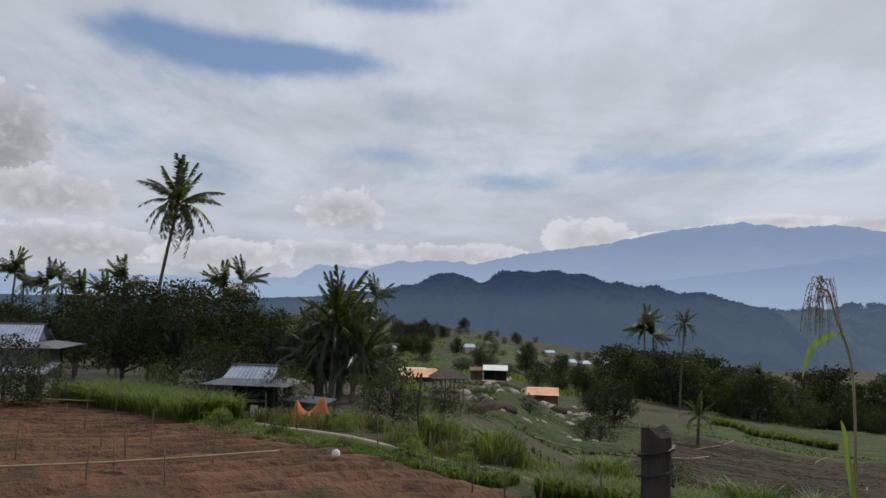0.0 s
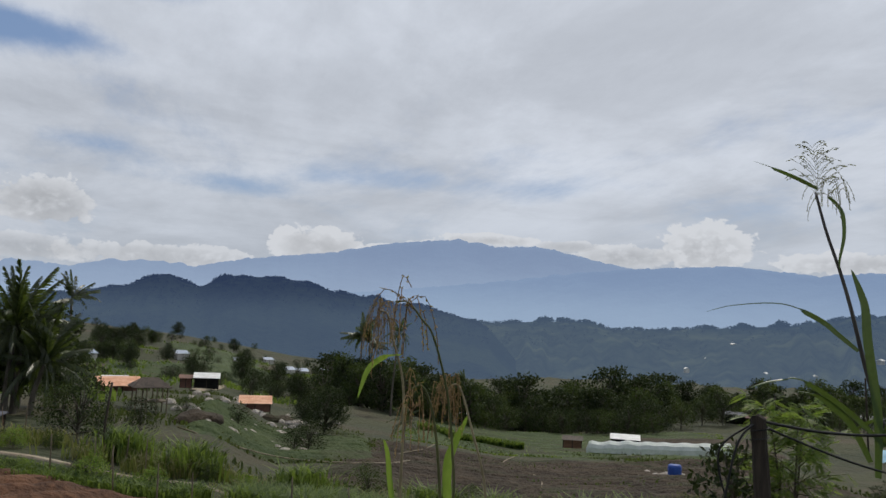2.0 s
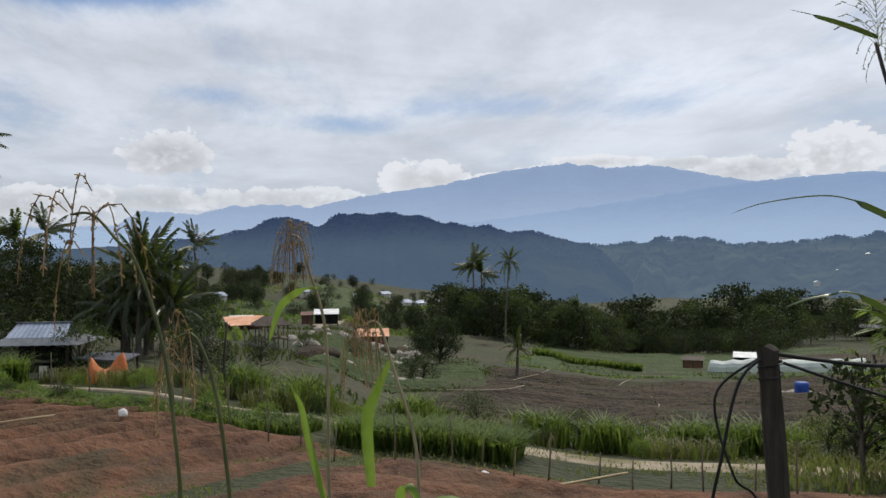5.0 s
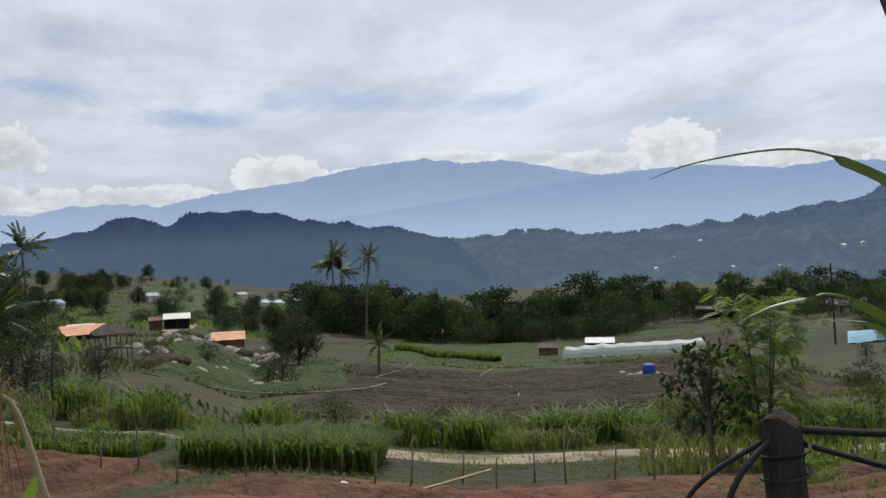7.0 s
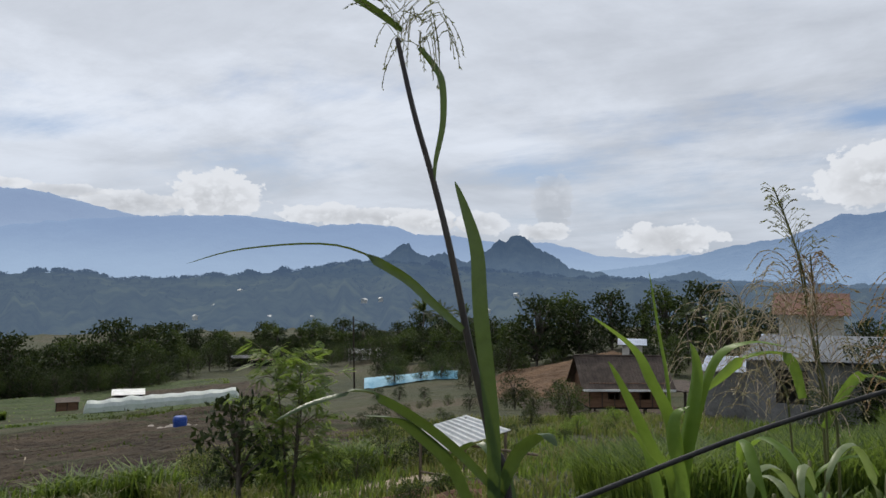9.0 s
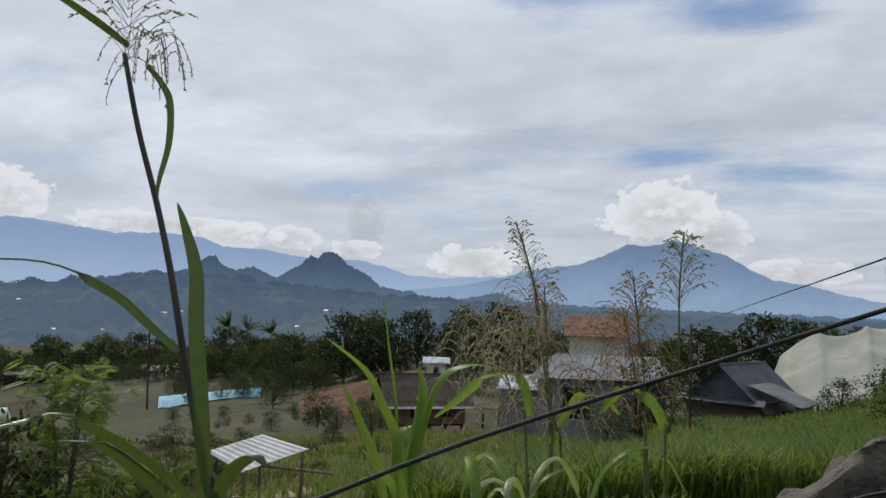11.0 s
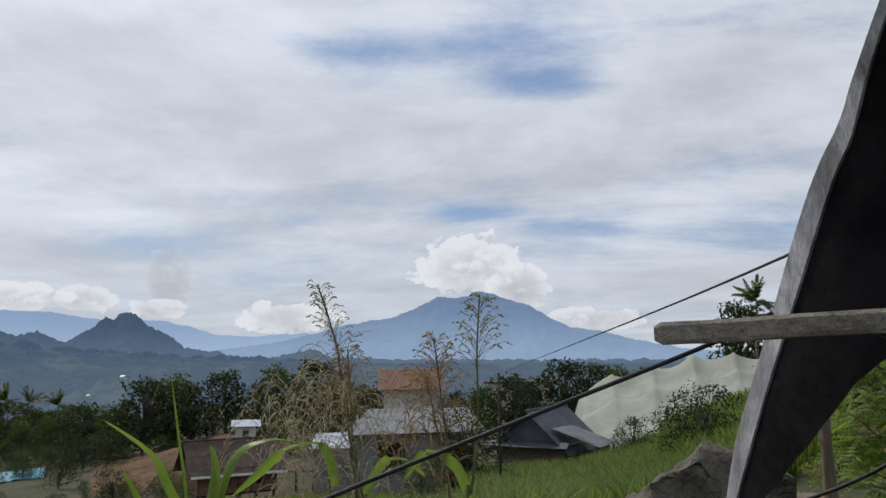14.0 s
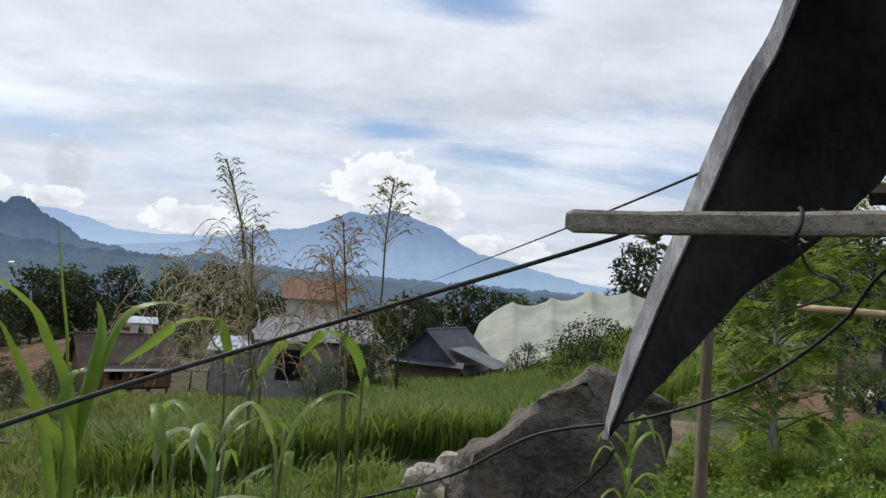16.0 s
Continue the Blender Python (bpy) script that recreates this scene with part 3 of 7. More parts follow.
def crest_woods(name, mat, peaks, r0, r1, base, lo, hi, count, size, seed):
    rnd = random.Random(seed)
    geo = Geo()
    for _ in range(count):
        a = rnd.uniform(lo, hi)
        s = rnd.choice((1.0, 1.0, 1.0, rnd.uniform(0.7, 1)))
        e = base + (crest_at(peaks, a) - base) * s ** 0.9
        r = r0 + (r1 - r0) * s - 8
        x, y = polar(a, r)
        z = 1.6 + r * math.tan(radians(e)) - 1
        h = size * rnd.uniform(0.5, 1.3) * (0.5 + noise.noise((a * 0.8, 1, 1)) if s == 1 else 0.6)
        for _ in range(9):
            c = Vector((x + rnd.gauss(0, h * 0.3), y + rnd.gauss(0, h * 0.3), z + h * rnd.uniform(0.1, 1)))
            u, v = Vector((rnd.gauss(0, 1), rnd.gauss(0, 1), rnd.gauss(0, 1))).normalized(), Vector((rnd.gauss(0, 1), rnd.gauss(0, 1), rnd.gauss(0, 1))).normalized()
            k = h * 0.32
            geo.add([c + u * k, c + v * k, c - u * k, c - v * k], [(0, 1, 2, 3)])
    return single(name, geo, mat, "far woods on the hills", "woods", kind="stuff")


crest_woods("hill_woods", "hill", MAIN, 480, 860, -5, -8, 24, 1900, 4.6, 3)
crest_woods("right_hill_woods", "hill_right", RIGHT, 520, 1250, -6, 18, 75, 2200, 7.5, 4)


def field(name, corners, nu, nv, rows, depth, mat, label, lift=0.05, seed=0, category="field"):
    """A tilled plot laid over the ground between four corners, with furrows along its first side."""
    a, b, c, d = [Vector(p) for p in corners]
    geo = Geo()
    for j in range(nv + 1):
        for i in range(nu + 1):
            u, v = i / nu, j / nv
            p = (a * (1 - u) + b * u) * (1 - v) + (d * (1 - u) + c * u) * v
            edge = min(1, 12 * min(u, 1 - u, v, 1 - v))
            k = noise.noise((p.x * 0.5, p.y * 0.5, seed)) * 0.25
            z = depth * (0.5 + 0.5 * math.sin(2 * math.pi * (v * rows + k))) + 0.35 * depth * noise.noise((p.x * 1.7, p.y * 1.7, seed))
            geo.v.append((p.x, p.y, ground_z(p.x, p.y) + (lift + max(0, z)) * edge - 0.06 * (1 - edge)))
    m = nu + 1
    geo.f += [(j * m + i, j * m + i + 1, (j + 1) * m + i + 1, (j + 1) * m + i) for j in range(nv) for i in range(nu)]
    return single(name, geo, mat, label, category, kind="structure")


field("red_field", ((-46, 44), (-13.5, 35.5), (3.5, 19.0), (-8, 6.5)), 60, 260, 24, 0.24, "red_soil", "bare red earth field with furrows", seed=1)
field("red_field_strip", ((3.4, 19.2), (20, 11.5), (11, 4.2), (-8, 6.6)), 110, 140, 9, 0.2, "red_soil", "bare red earth field strip with dry weeds", seed=2)
field("dry_field", ((5, 33), (36, 24), (58, 62), (22, 76)), 60, 320, 34, 0.28, "dry_soil", "grey-brown dry field with long furrows", seed=3)
field("dry_field_upper", ((2, 44), (15, 47), (22, 78), (5, 78)), 40, 180, 18, 0.3, "green_crop", "green-brown terraced plot with rows", seed=4)
field("green_field", ((25, 80), (60, 64), (92, 108), (46, 128)), 40, 120, 14, 0.2, "green_crop", "green crop field in the valley", seed=5)
field("brown_plot", ((52, 82), (72, 72), (86, 92), (66, 104)), 30, 60, 10, 0.2, "dry_soil", "dark tilled plot", lift=0.3, seed=6)
field("terrace_field", ((70, 40), (40, 20), (50, 12), (84, 31)), 40, 60, 16, 0.2, "dry_soil", "dark furrowed field below the houses", seed=7)
field("ploughed_slope", (polar(60, 69), polar(68.6, 69), polar(69.3, 107), polar(59.8, 107)), 50, 130, 20, 0.3, "brown_soil", "brown ploughed slope behind the stilt house", lift=0.4, seed=8)
field("slope_field", ((-6, 120), (9, 112), (22, 190), (-10, 210)), 30, 60, 12, 0.3, "green_crop", "green terraced field on the slope", seed=9)
field("slope_field", ((16, 140), (30, 180), (40, 330), (5, 300)), 30, 60, 10, 0.4, "green_crop", "green terraced field on the slope", seed=10)
field("clearing", ((14, -6.5), (30, -15), (36, -13), (20, -4)), 30, 30, 3, 0.1, "brown_soil", "bare brown yard with rubbish", seed=11)


def crop_rows(corners, rows, per_row, seed, gaps=0.12):
    """Roots along the ridges of a tilled plot."""
    rnd = random.Random(seed)
    a, b, c, d = [Vector(p) for p in corners]
    out = []
    for j in range(rows):
        for i in range(per_row):
            u, v = (i + rnd.random()) / per_row, (j + 0.25 + rnd.gauss(0, 0.07)) / rows
            p = (a * (1 - u) + b * u) * (1 - v) + (d * (1 - u) + c * u) * v
            if noise.noise((p.x * 0.16, p.y * 0.16, seed)) > gaps - 0.25:
                out.append((p.x, p.y))
    return out


def ribbon(name, pts, width, mat, label, lift=0.06, kind="structure"):
    line = curve([(x, y, 0) for x, y in pts], 14)
    geo = Geo()
    for i, p in enumerate(line):
        d = (line[min(i + 1, len(line) - 1)] - line[max(i - 1, 0)]).normalized()
        s = Vector((-d.y, d.x, 0))
        for k in range(7):
            q = p + s * width * ((k - 3) / 6) * (1 + 0.25 * noise.noise((p.x * 0.4, p.y * 0.4, k)))
            geo.v.append((q.x, q.y, ground_z(q.x, q.y) + (lift if 0 < k < 6 else -0.08) + 0.02 * noise.noise((q.x * 2, q.y * 2, 0))))
    geo.f += [(i * 7 + k, i * 7 + k + 1, i * 7 + k + 8, i * 7 + k + 7) for i in range(len(line) - 1) for k in range(6)]
    return single(name, geo, mat, label, "path", kind=kind)


ribbon("path_grassy", ((-14, 36), (-8, 31), (0, 25.5), (5.5, 22.7)), 0.4, "sand", "narrow trodden path in the grass")
ribbon("path", ((5.5, 22.6), (7, 21.9), (13, 18.6), (18, 14.5), (26, 9)), 1.9, "sand", "pale sandy footpath beside the field")
ribbon("path_upper", ((5.5, 98), (8, 106), (10, 118), (9, 128)), 1.6, "sand", "pale footpath up the slope", 0.15)
ribbon("yard_path", ((-15.5, 48), (-18, 47), (-22, 47)), 3.0, "sand", "pale swept yard before a house", 0.1)


# houses scattered over the long hill
hill_rnd = random.Random(77)
for k in range(22):
    a_ = hill_rnd.gauss(43.5, 1.0) if k < 6 else hill_rnd.uniform(38, 66)
    e_ = hill_rnd.uniform(-2.4, -0.3)
    s_ = ((e_ + 6) / (crest_at(RIGHT, a_) + 6)) ** (1 / 0.9)
    r_ = 520 + 730 * s_ - 6
    x, y = polar(a_, r_)
    ob = thing("hill_house", pose(x, y, 1.6 + r_ * math.tan(radians(e_)) - 2, 0, 0, hill_rnd.uniform(0, 90)), "tiny pale house far off on the hill", "house", "hill houses")
    w_ = hill_rnd.uniform(3, 7)
    part("wall", Geo().box((0, 0, -2.5), (w_, 5, 4.7)), "white_wall", ob)
    part("roof", Geo().add([(-w_ * 0.6, -3.2, 2.0), (w_ * 0.6, -3.2, 2.0), (w_ * 0.6, 3.2, 2.0), (-w_ * 0.6, 3.2, 2.0), (-w_ * 0.6, 0, 3.6), (w_ * 0.6, 0, 3.6)], [(0, 1, 5, 4), (2, 3, 4, 5), (0, 4, 3), (1, 2, 5), (3, 2, 1, 0)]), "white_sheet", ob)


# ---- plants ----
def rand_dir(rnd):
    return Vector((rnd.gauss(0, 1), rnd.gauss(0, 1), rnd.gauss(0, 1))).normalized()


def leafy(geo, rnd, centre, radius, count, size, flat=0.75):
    """Leaves through a clump, denser towards its outside."""
    for _ in range(count):
        d = rand_dir(rnd)
        c = Vector(centre) + Vector((d.x * radius, d.y * radius, d.z * radius * flat)) * rnd.uniform(0.45, 1.05)
        u = (rand_dir(rnd) + Vector((0, 0, -0.3))).normalized()
        v = u.cross(rand_dir(rnd)).normalized()
        k = size * rnd.uniform(0.6, 1.25)
        geo.add([c, c + u * k * 0.5 + v * k * 0.24, c + u * k, c + u * k * 0.5 - v * k * 0.24], [(0, 1, 2, 3)])


def tree(name, seed, height, width, clumps, leaves, size, mat, label, trunk_h=0.35, bark="bark", narrow=1.0):
    """A broad-leaved tree of unit place: trunk with limbs, and a crown of leaves."""
    rnd = random.Random(seed)
    ob = thing(name, pose(0, 0, 0), label, "tree")
    wood, crown = Geo(), Geo()
    base = height * trunk_h
    lean = Vector((rnd.uniform(-0.1, 0.1), rnd.uniform(-0.1, 0.1), 0)) * height
    wood.tube(curve([(0, 0, -0.3), lean * 0.4 + Vector((0, 0, base * 0.6)), lean + Vector((0, 0, height * 0.75))], 4), [height * k for k in (0.032, 0.029, 0.027, 0.024, 0.021, 0.018, 0.014, 0.01, 0.005)], 7)
    for i in range(clumps):
        a = 2.4 * i + rnd.uniform(-0.4, 0.4)
        t = (i + 0.5) / clumps
        z = base * 0.9 + (height - base) * (0.1 + 0.8 * t)
        spread = width / 2 * math.sin(math.pi * (0.2 + 0.72 * t)) ** 0.8 * rnd.uniform(0.4, 0.95) * narrow
        c = lean * t + Vector((math.cos(a) * spread, math.sin(a) * spread, z + rnd.uniform(-0.06, 0.06) * height))
        wood.tube([lean * t * 0.6 + Vector((0, 0, base * 0.6 + (z - base) * 0.45)), lean * t * 0.8 + Vector((c.x * 0.5, c.y * 0.5, z - height * 0.08)), c], [height * 0.013, height * 0.008, height * 0.003], 5)
        leafy(crown, rnd, c, width * rnd.uniform(0.13, 0.25), leaves // clumps, size)
    part("trunk", wood, bark, ob, flat=False)
    part("crown", crown, mat, ob)
    return ob


def frond_mesh(name, length, droop, seed, leaflet=0.56, n=42, ragged=0.2, forward=0.55, spread=0.8):
    rnd = random.Random(seed)
    geo = Geo()
    mid = [Vector((length * t * (1 - 0.12 * droop * t), 0, length * (0.42 * t - droop * t * t))) for t in [k / 12 for k in range(13)]]
    geo.tube(mid, [0.03 * (1 - 0.8 * k / 12) * length / 3 for k in range(13)], 4)
    for k in range(n):
        t = 0.12 + 0.88 * k / n
        i = min(11, int(t * 12))
        p = mid[i].lerp(mid[i + 1], t * 12 - i)
        d = (mid[i + 1] - mid[i]).normalized()
        for sd in (-1, 1):
            if rnd.random() < ragged:
                continue
            ln = leaflet * length / 3 * (math.sin(math.pi * (0.12 + 0.83 * t)) ** 0.6) * rnd.uniform(0.75, 1.1)
            tip = p + (d * forward + Vector((0, sd * spread, -0.75 + rnd.uniform(-0.25, 0.15)))).normalized() * ln
            mid_p = p.lerp(tip, 0.5) + Vector((0, 0, 0.08 * ln))
            wd = d * 0.04 * length / 3
            geo.add([p - wd, p + wd, mid_p + wd, tip, mid_p - wd], [(0, 1, 2, 4), (4, 2, 3)])
    return geo.mesh(name, M["palm"], True)


FRONDS = [frond_mesh("frond", 3.0, d, i, ragged=rg) for i, (d, rg) in enumerate(((0.2, 0.25), (0.45, 0.32), (0.75, 0.38), (1.05, 0.35)))]


STIFF = [frond_mesh("frond", 3.0, d, 9 + i, 0.5, 54, rg, 1.0, 0.55) for i, (d, rg) in enumerate(((0.24, 0.15), (0.36, 0.25), (0.5, 0.4), (0.62, 0.3)))]


def palm(name, seed, height, crown, label, lean=(0.0, 0.0), fronds=20, up=0.3, stock=FRONDS):
    """A palm: ringed leaning trunk and separate fronds."""
    rnd = random.Random(seed)
    ob = thing(name, pose(0, 0, 0), label, "palm tree")
    top = Vector((lean[0], lean[1], height))
    line = curve([(0, 0, -0.3), Vector((lean[0] * 0.25, lean[1] * 0.25, height * 0.45)), top], 8)
    geo = Geo()
    geo.tube(line, [0.17 * (1 - 0.45 * k / 16) * (1 + 0.06 * (k % 2)) for k in range(17)], 8)
    part("trunk", geo, "bark", ob, flat=False)
    for i in range(fronds):
        t = (i + 0.5) / fronds
        me = stock[min(3, int(t * 3.2 + rnd.uniform(0, 0.9)))]
        fr = part("frond", me, "", ob)
        fr.matrix_local = pose(*top, 0, -(78 * (1 - t) - (1 - up) * 75 * t) + rnd.uniform(-10, 10), 137.5 * i + rnd.uniform(-15, 15)) @ Matrix.Scale(crown / 3 * rnd.uniform(0.8, 1.1), 4)
    return ob


def small_palm(name, seed, height, crown, label):
    """A palm far off: the crown is one mesh."""
    rnd = random.Random(seed)
    ob = thing(name, pose(0, 0, 0), label, "palm tree")
    wood, leaf = Geo(), Geo()
    wood.tube([(0, 0, -0.3), (0.2, 0, height * 0.5), (0.5, 0, height)], [0.16, 0.13, 0.1], 6)
    for i in range(27):
        m = pose(0.5, 0, height, 0, -72 + 112 * ((i * 0.618) % 1), 137.5 * i) @ Matrix.Scale(crown / 3, 4)
        src = FRONDS[i % 3]
        leaf.add([m @ v.co for v in src.vertices], [tuple(p.vertices) for p in src.polygons])
    part("trunk", wood, "bark", ob, flat=False)
    part("crown", leaf, "palm", ob)
    return ob


def plant_at(proto, az, r, scale=1.0, label="", group="", first=[]):
    """A copy of a plant on the ground at an azimuth and radius; the first use moves the plant itself."""
    x, y = polar(az, r)
    m = on_ground(x, y, (az * 73 + r * 31) % 360) @ Matrix.Scale(scale, 4)
    if proto.name not in first:
        first.append(proto.name)
        proto.matrix_world = m
        ob = proto
    else:
        ob = copy_thing(proto, m)
    return tagged(ob, label, group=group)


T_ROUND = [tree("tree", 11 + i, 7, 6.4, 36, 7600, 0.24, "leaf_dark", "dense dark green broad-leaved tree", 0.18) for i in range(3)]
T_TALL = [tree("tree", 21 + i, 10, 8.0, 30, 2100, 0.6, m, "tall dark tree in the valley wood", 0.05) for i, m in enumerate(("leaf_dark", "leaf_mid", "leaf_dark"))]
T_CONE = tree("tree", 31, 10, 3.6, 18, 900, 0.5, "leaf_dark", "narrow dark tree in the valley", 0.15, narrow=0.8)
T_BUSH = [tree("bush", 41 + i, 2.6, 3.0, 18, 2400, 0.115, m, "rounded green bush on the slope", 0.05) for i, m in enumerate(("leaf_mid", "leaf_dark"))]
P_FAR = [small_palm("palm_tree", 51 + i, 9, 3.0, "coconut palm standing among trees") for i in range(2)]

for az_, r_, s_, i_ in ((-22.5, 53, 1.0, 0), (-19, 50, 1.0, 1), (-15.8, 54, 1.0, 2), (-25.5, 64, 0.95, 0), (-12.5, 58, 0.8, 1), (-7.5, 47, 0.85, 2), (-9.2, 45, 0.7, 0), (-5.2, 50, 0.6, 1), (-29.5, 70, 0.9, 2)):
    plant_at(T_ROUND[i_], az_, r_, s_, group="trees round the huts")
plant_at(T_ROUND[1], 12.6, 72, 0.68, "dark rounded tree on the terrace")
plant_at(T_ROUND[0], 11.2, 84, 0.5, "dark rounded tree on the terrace")
for az_, r_, s_, i_ in ((-30.2, 38, 1.35, 1), (-27.5, 38.5, 1.0, 0), (-3.6, 33, 0.75, 1), (-2.2, 34, 0.6, 0), (0.3, 40, 0.5, 1), (11.6, 55, 0.7, 1), (10.6, 57, 0.6, 1), (-11.4, 34.5, 0.9, 0), (-16.8, 40, 0.9, 1), (-20, 44, 0.8, 0), (-4.6, 36, 0.8, 0),
                        (6.6, 60, 0.5, 1), (3.0, 58, 0.6, 0), (61.3, 58, 0.75, 1), (62.6, 57, 0.6, 0), (64.2, 59, 0.7, 1), (65.6, 57, 0.55, 0), (16.8, 26.5, 0.55, 0), (24, 27, 0.5, 0), (42, 25, 0.42, 1), (40.2, 26, 0.55, 0), (44.6, 27, 0.5, 1), (47.6, 26, 0.5, 0), (50, 24, 0.4, 0), (52, 28, 0.55, 0), (54.5, 26, 0.45, 1), (65, 40, 0.8, 0), (58, 84, 1.0, 1), (99.8, 29, 0.75, 1), (98.6, 31, 0.6, 1), (95.8, 41, 0.6, 1), (81, 33, 0.7, 0), (84.5, 36, 1.0, 1)):
    plant_at(T_BUSH[i_], az_, r_, s_, group="bushes")

rnd = random.Random(5)
for k in range(62):
    az_, r_ = rnd.uniform(-36, -1), rnd.uniform(75, 260)
    if rnd.random() < 0.3:
        plant_at(P_FAR[k % 2], az_, r_, rnd.uniform(0.7, 1.15), group="palms on the slope")
    else:
        plant_at(T_ROUND[k % 3], az_, r_, rnd.uniform(0.6, 1.15), group="trees on the slope")
for k in range(60):
    az_, r_ = rnd.uniform(-6, 14), rnd.uniform(135, 420)
    plant_at(T_BUSH[k % 2] if k % 3 else T_ROUND[k % 3], az_, r_, rnd.uniform(0.6, 1.3) * (1.3 if k % 3 else 0.8), group="trees on the slope")
for k in range(66):
    az_ = 12.5 + 24.5 * (k + rnd.random()) / 66
    plant_at(T_TALL[k % 3], az_, rnd.uniform(140, 182) - 14 * (14 < az_ < 24), rnd.uniform(0.75, 1.12), group="valley wood")
for k in range(40):
    az_ = 11 + 26 * (k + rnd.random()) / 40
    plant_at(T_BUSH[k % 2], az_, rnd.uniform(128, 142), rnd.uniform(1.2, 1.9), group="wood's edge")
plant_at(T_TALL[0], 33.5, 166, 1.3, "tall domed dark tree", "valley wood")
for az_, r_, s_ in ((35.2, 172, 0.9), (36.4, 176, 0.85), (34.6, 175, 0.7), (38.2, 190, 0.6), (41.8, 200, 0.9), (43, 205, 1.0), (44.6, 205, 0.9), (46.5, 210, 0.9)):
    plant_at(T_CONE, az_, r_, s_, group="valley wood")
for k in range(46):
    az_ = 37 + 22 * (k + rnd.random()) / 46
    plant_at(T_TALL[k % 3], az_, rnd.uniform(185, 250), rnd.uniform(0.6, 1.1), group="valley wood")
for k in range(50):
    az_ = 36 + 24 * (k + rnd.random()) / 50
    plant_at(T_BUSH[k % 2], az_, rnd.uniform(165, 215), rnd.uniform(1.1, 2.2), group="wood's edge")
for az_, r_, s_, i_ in ((62.8, 112, 1.0, 0), (64.4, 116, 1.05, 1), (66.2, 112, 1.0, 2), (61, 120, 0.8, 1), (68.4, 118, 0.85, 0), (70.3, 120, 0.9, 2), (72.4, 112, 0.95, 1), (74.2, 110, 0.95, 0), (59.4, 130, 0.8, 0), (57.6, 135, 0.7, 1), (76, 96, 0.8, 1), (78, 100, 0.8, 2), (80, 90, 0.7, 0), (88.2, 74, 0.62, 0), (90, 78, 0.66, 2), (92.2, 80, 0.7, 0), (86, 84, 0.6, 1), (84, 90, 0.66, 2), (94.2, 84, 0.6, 0), (96.5, 66, 0.5, 1), (98.2, 62, 0.52, 2), (70.8, 90, 0.5, 2), (72.6, 86, 0.45, 1), (104, 74, 0.7, 0), (107, 70, 0.6, 2), (110, 60, 0.8, 0), (114, 55, 0.9, 1), (118, 50, 0.9, 2)):
    plant_at(T_TALL[i_], az_, r_, s_, group="trees round the village")
for k in range(34):
    az_ = 51 + 17 * rnd.random()
    plant_at(T_BUSH[k % 2], az_, rnd.uniform(102, 128), rnd.uniform(0.7, 1.4), group="bushes")
for k in range(16):
    plant_at(T_TALL[k % 3], rnd.uniform(52, 63), rnd.uniform(125, 165), rnd.uniform(0.4, 0.75), group="trees round the village")
for az_, r_, s_ in ((14.8, 142, 1.3), (15.4, 146, 1.2), (22.6, 128, 0.7), (54.6, 158, 1.0), (56.2, 150, 0.9), (57.6, 140, 0.8), (73.5, 96, 0.6), (75.6, 90, 0.6), (44, 195, 0.9), (104.9, 62, 0.6), (-29.6, 140, 1.3), (-28.7, 146, 1.2), (-27.4, 138, 1.2), (-26.3, 150, 1.25), (-22.6, 74, 0.8), (-23.4, 77, 0.68), (-16.2, 60, 0.68), (-18.9, 72, 0.62), (-25.4, 70, 0.66), (-24, 90, 0.8)):
    plant_at(P_FAR[int(r_) % 2], az_, r_, s_, group="palms")

for k in range(70):
    plant_at(T_BUSH[k % 2], rnd.uniform(-6, 15), rnd.uniform(108, 330), rnd.uniform(0.4, 1.0), group="bushes")
for k in range(14):
    plant_at(T_ROUND[k % 3], rnd.uniform(-14, 13), rnd.uniform(130, 260), rnd.uniform(0.35, 0.7), group="trees on the slope")

for k in range(26):
    plant_at(T_BUSH[k % 2], rnd.uniform(50, 63), rnd.uniform(38, 74), rnd.uniform(0.22, 0.45), "low green bush at the field's edge", "bushes")

tall_palm = palm("palm_tree", 1, 13.6, 3.9, "tall leaning coconut palm with a full crown", (1.6, 0.4), 36, 0.15)
tall_palm.matrix_world = on_ground(*polar(-20.9, 62), 20)
valley_palm = palm("palm_tree", 2, 12.4, 3.0, "tall slim coconut palm at the wood", (0.8, 0.1), 16)
valley_palm.matrix_world = on_ground(*polar(17.2, 117), 0)
for k, (az_, r_, h_, c_, ln, up_) in enumerate(((-8.1, 42, 4.2, 3.3, (0.15, 0.2), 0.25), (-7.6, 42.6, 3.4, 3.0, (0.1, 0.1), 0.2), (-6.6, 41.5, 2.4, 3.1, (0.5, 0), 0.3), (-8.9, 43.5, 2.4, 2.8, (-0.4, 0), 0.3))):
    p_ = palm("palm_tree", 61 + k, h_, c_, "ragged palm with upright fronds beside the hut", ln, 30, up_, STIFF)
    p_.matrix_world = on_ground(*polar(az_, r_), 15 * k)
little = palm("palm_tree", 71, 2.6, 1.9, "young feathery palm on the terrace", (0.1, 0), 15, 0.6)
little.matrix_world = on_ground(*polar(18.4, 67), 0)


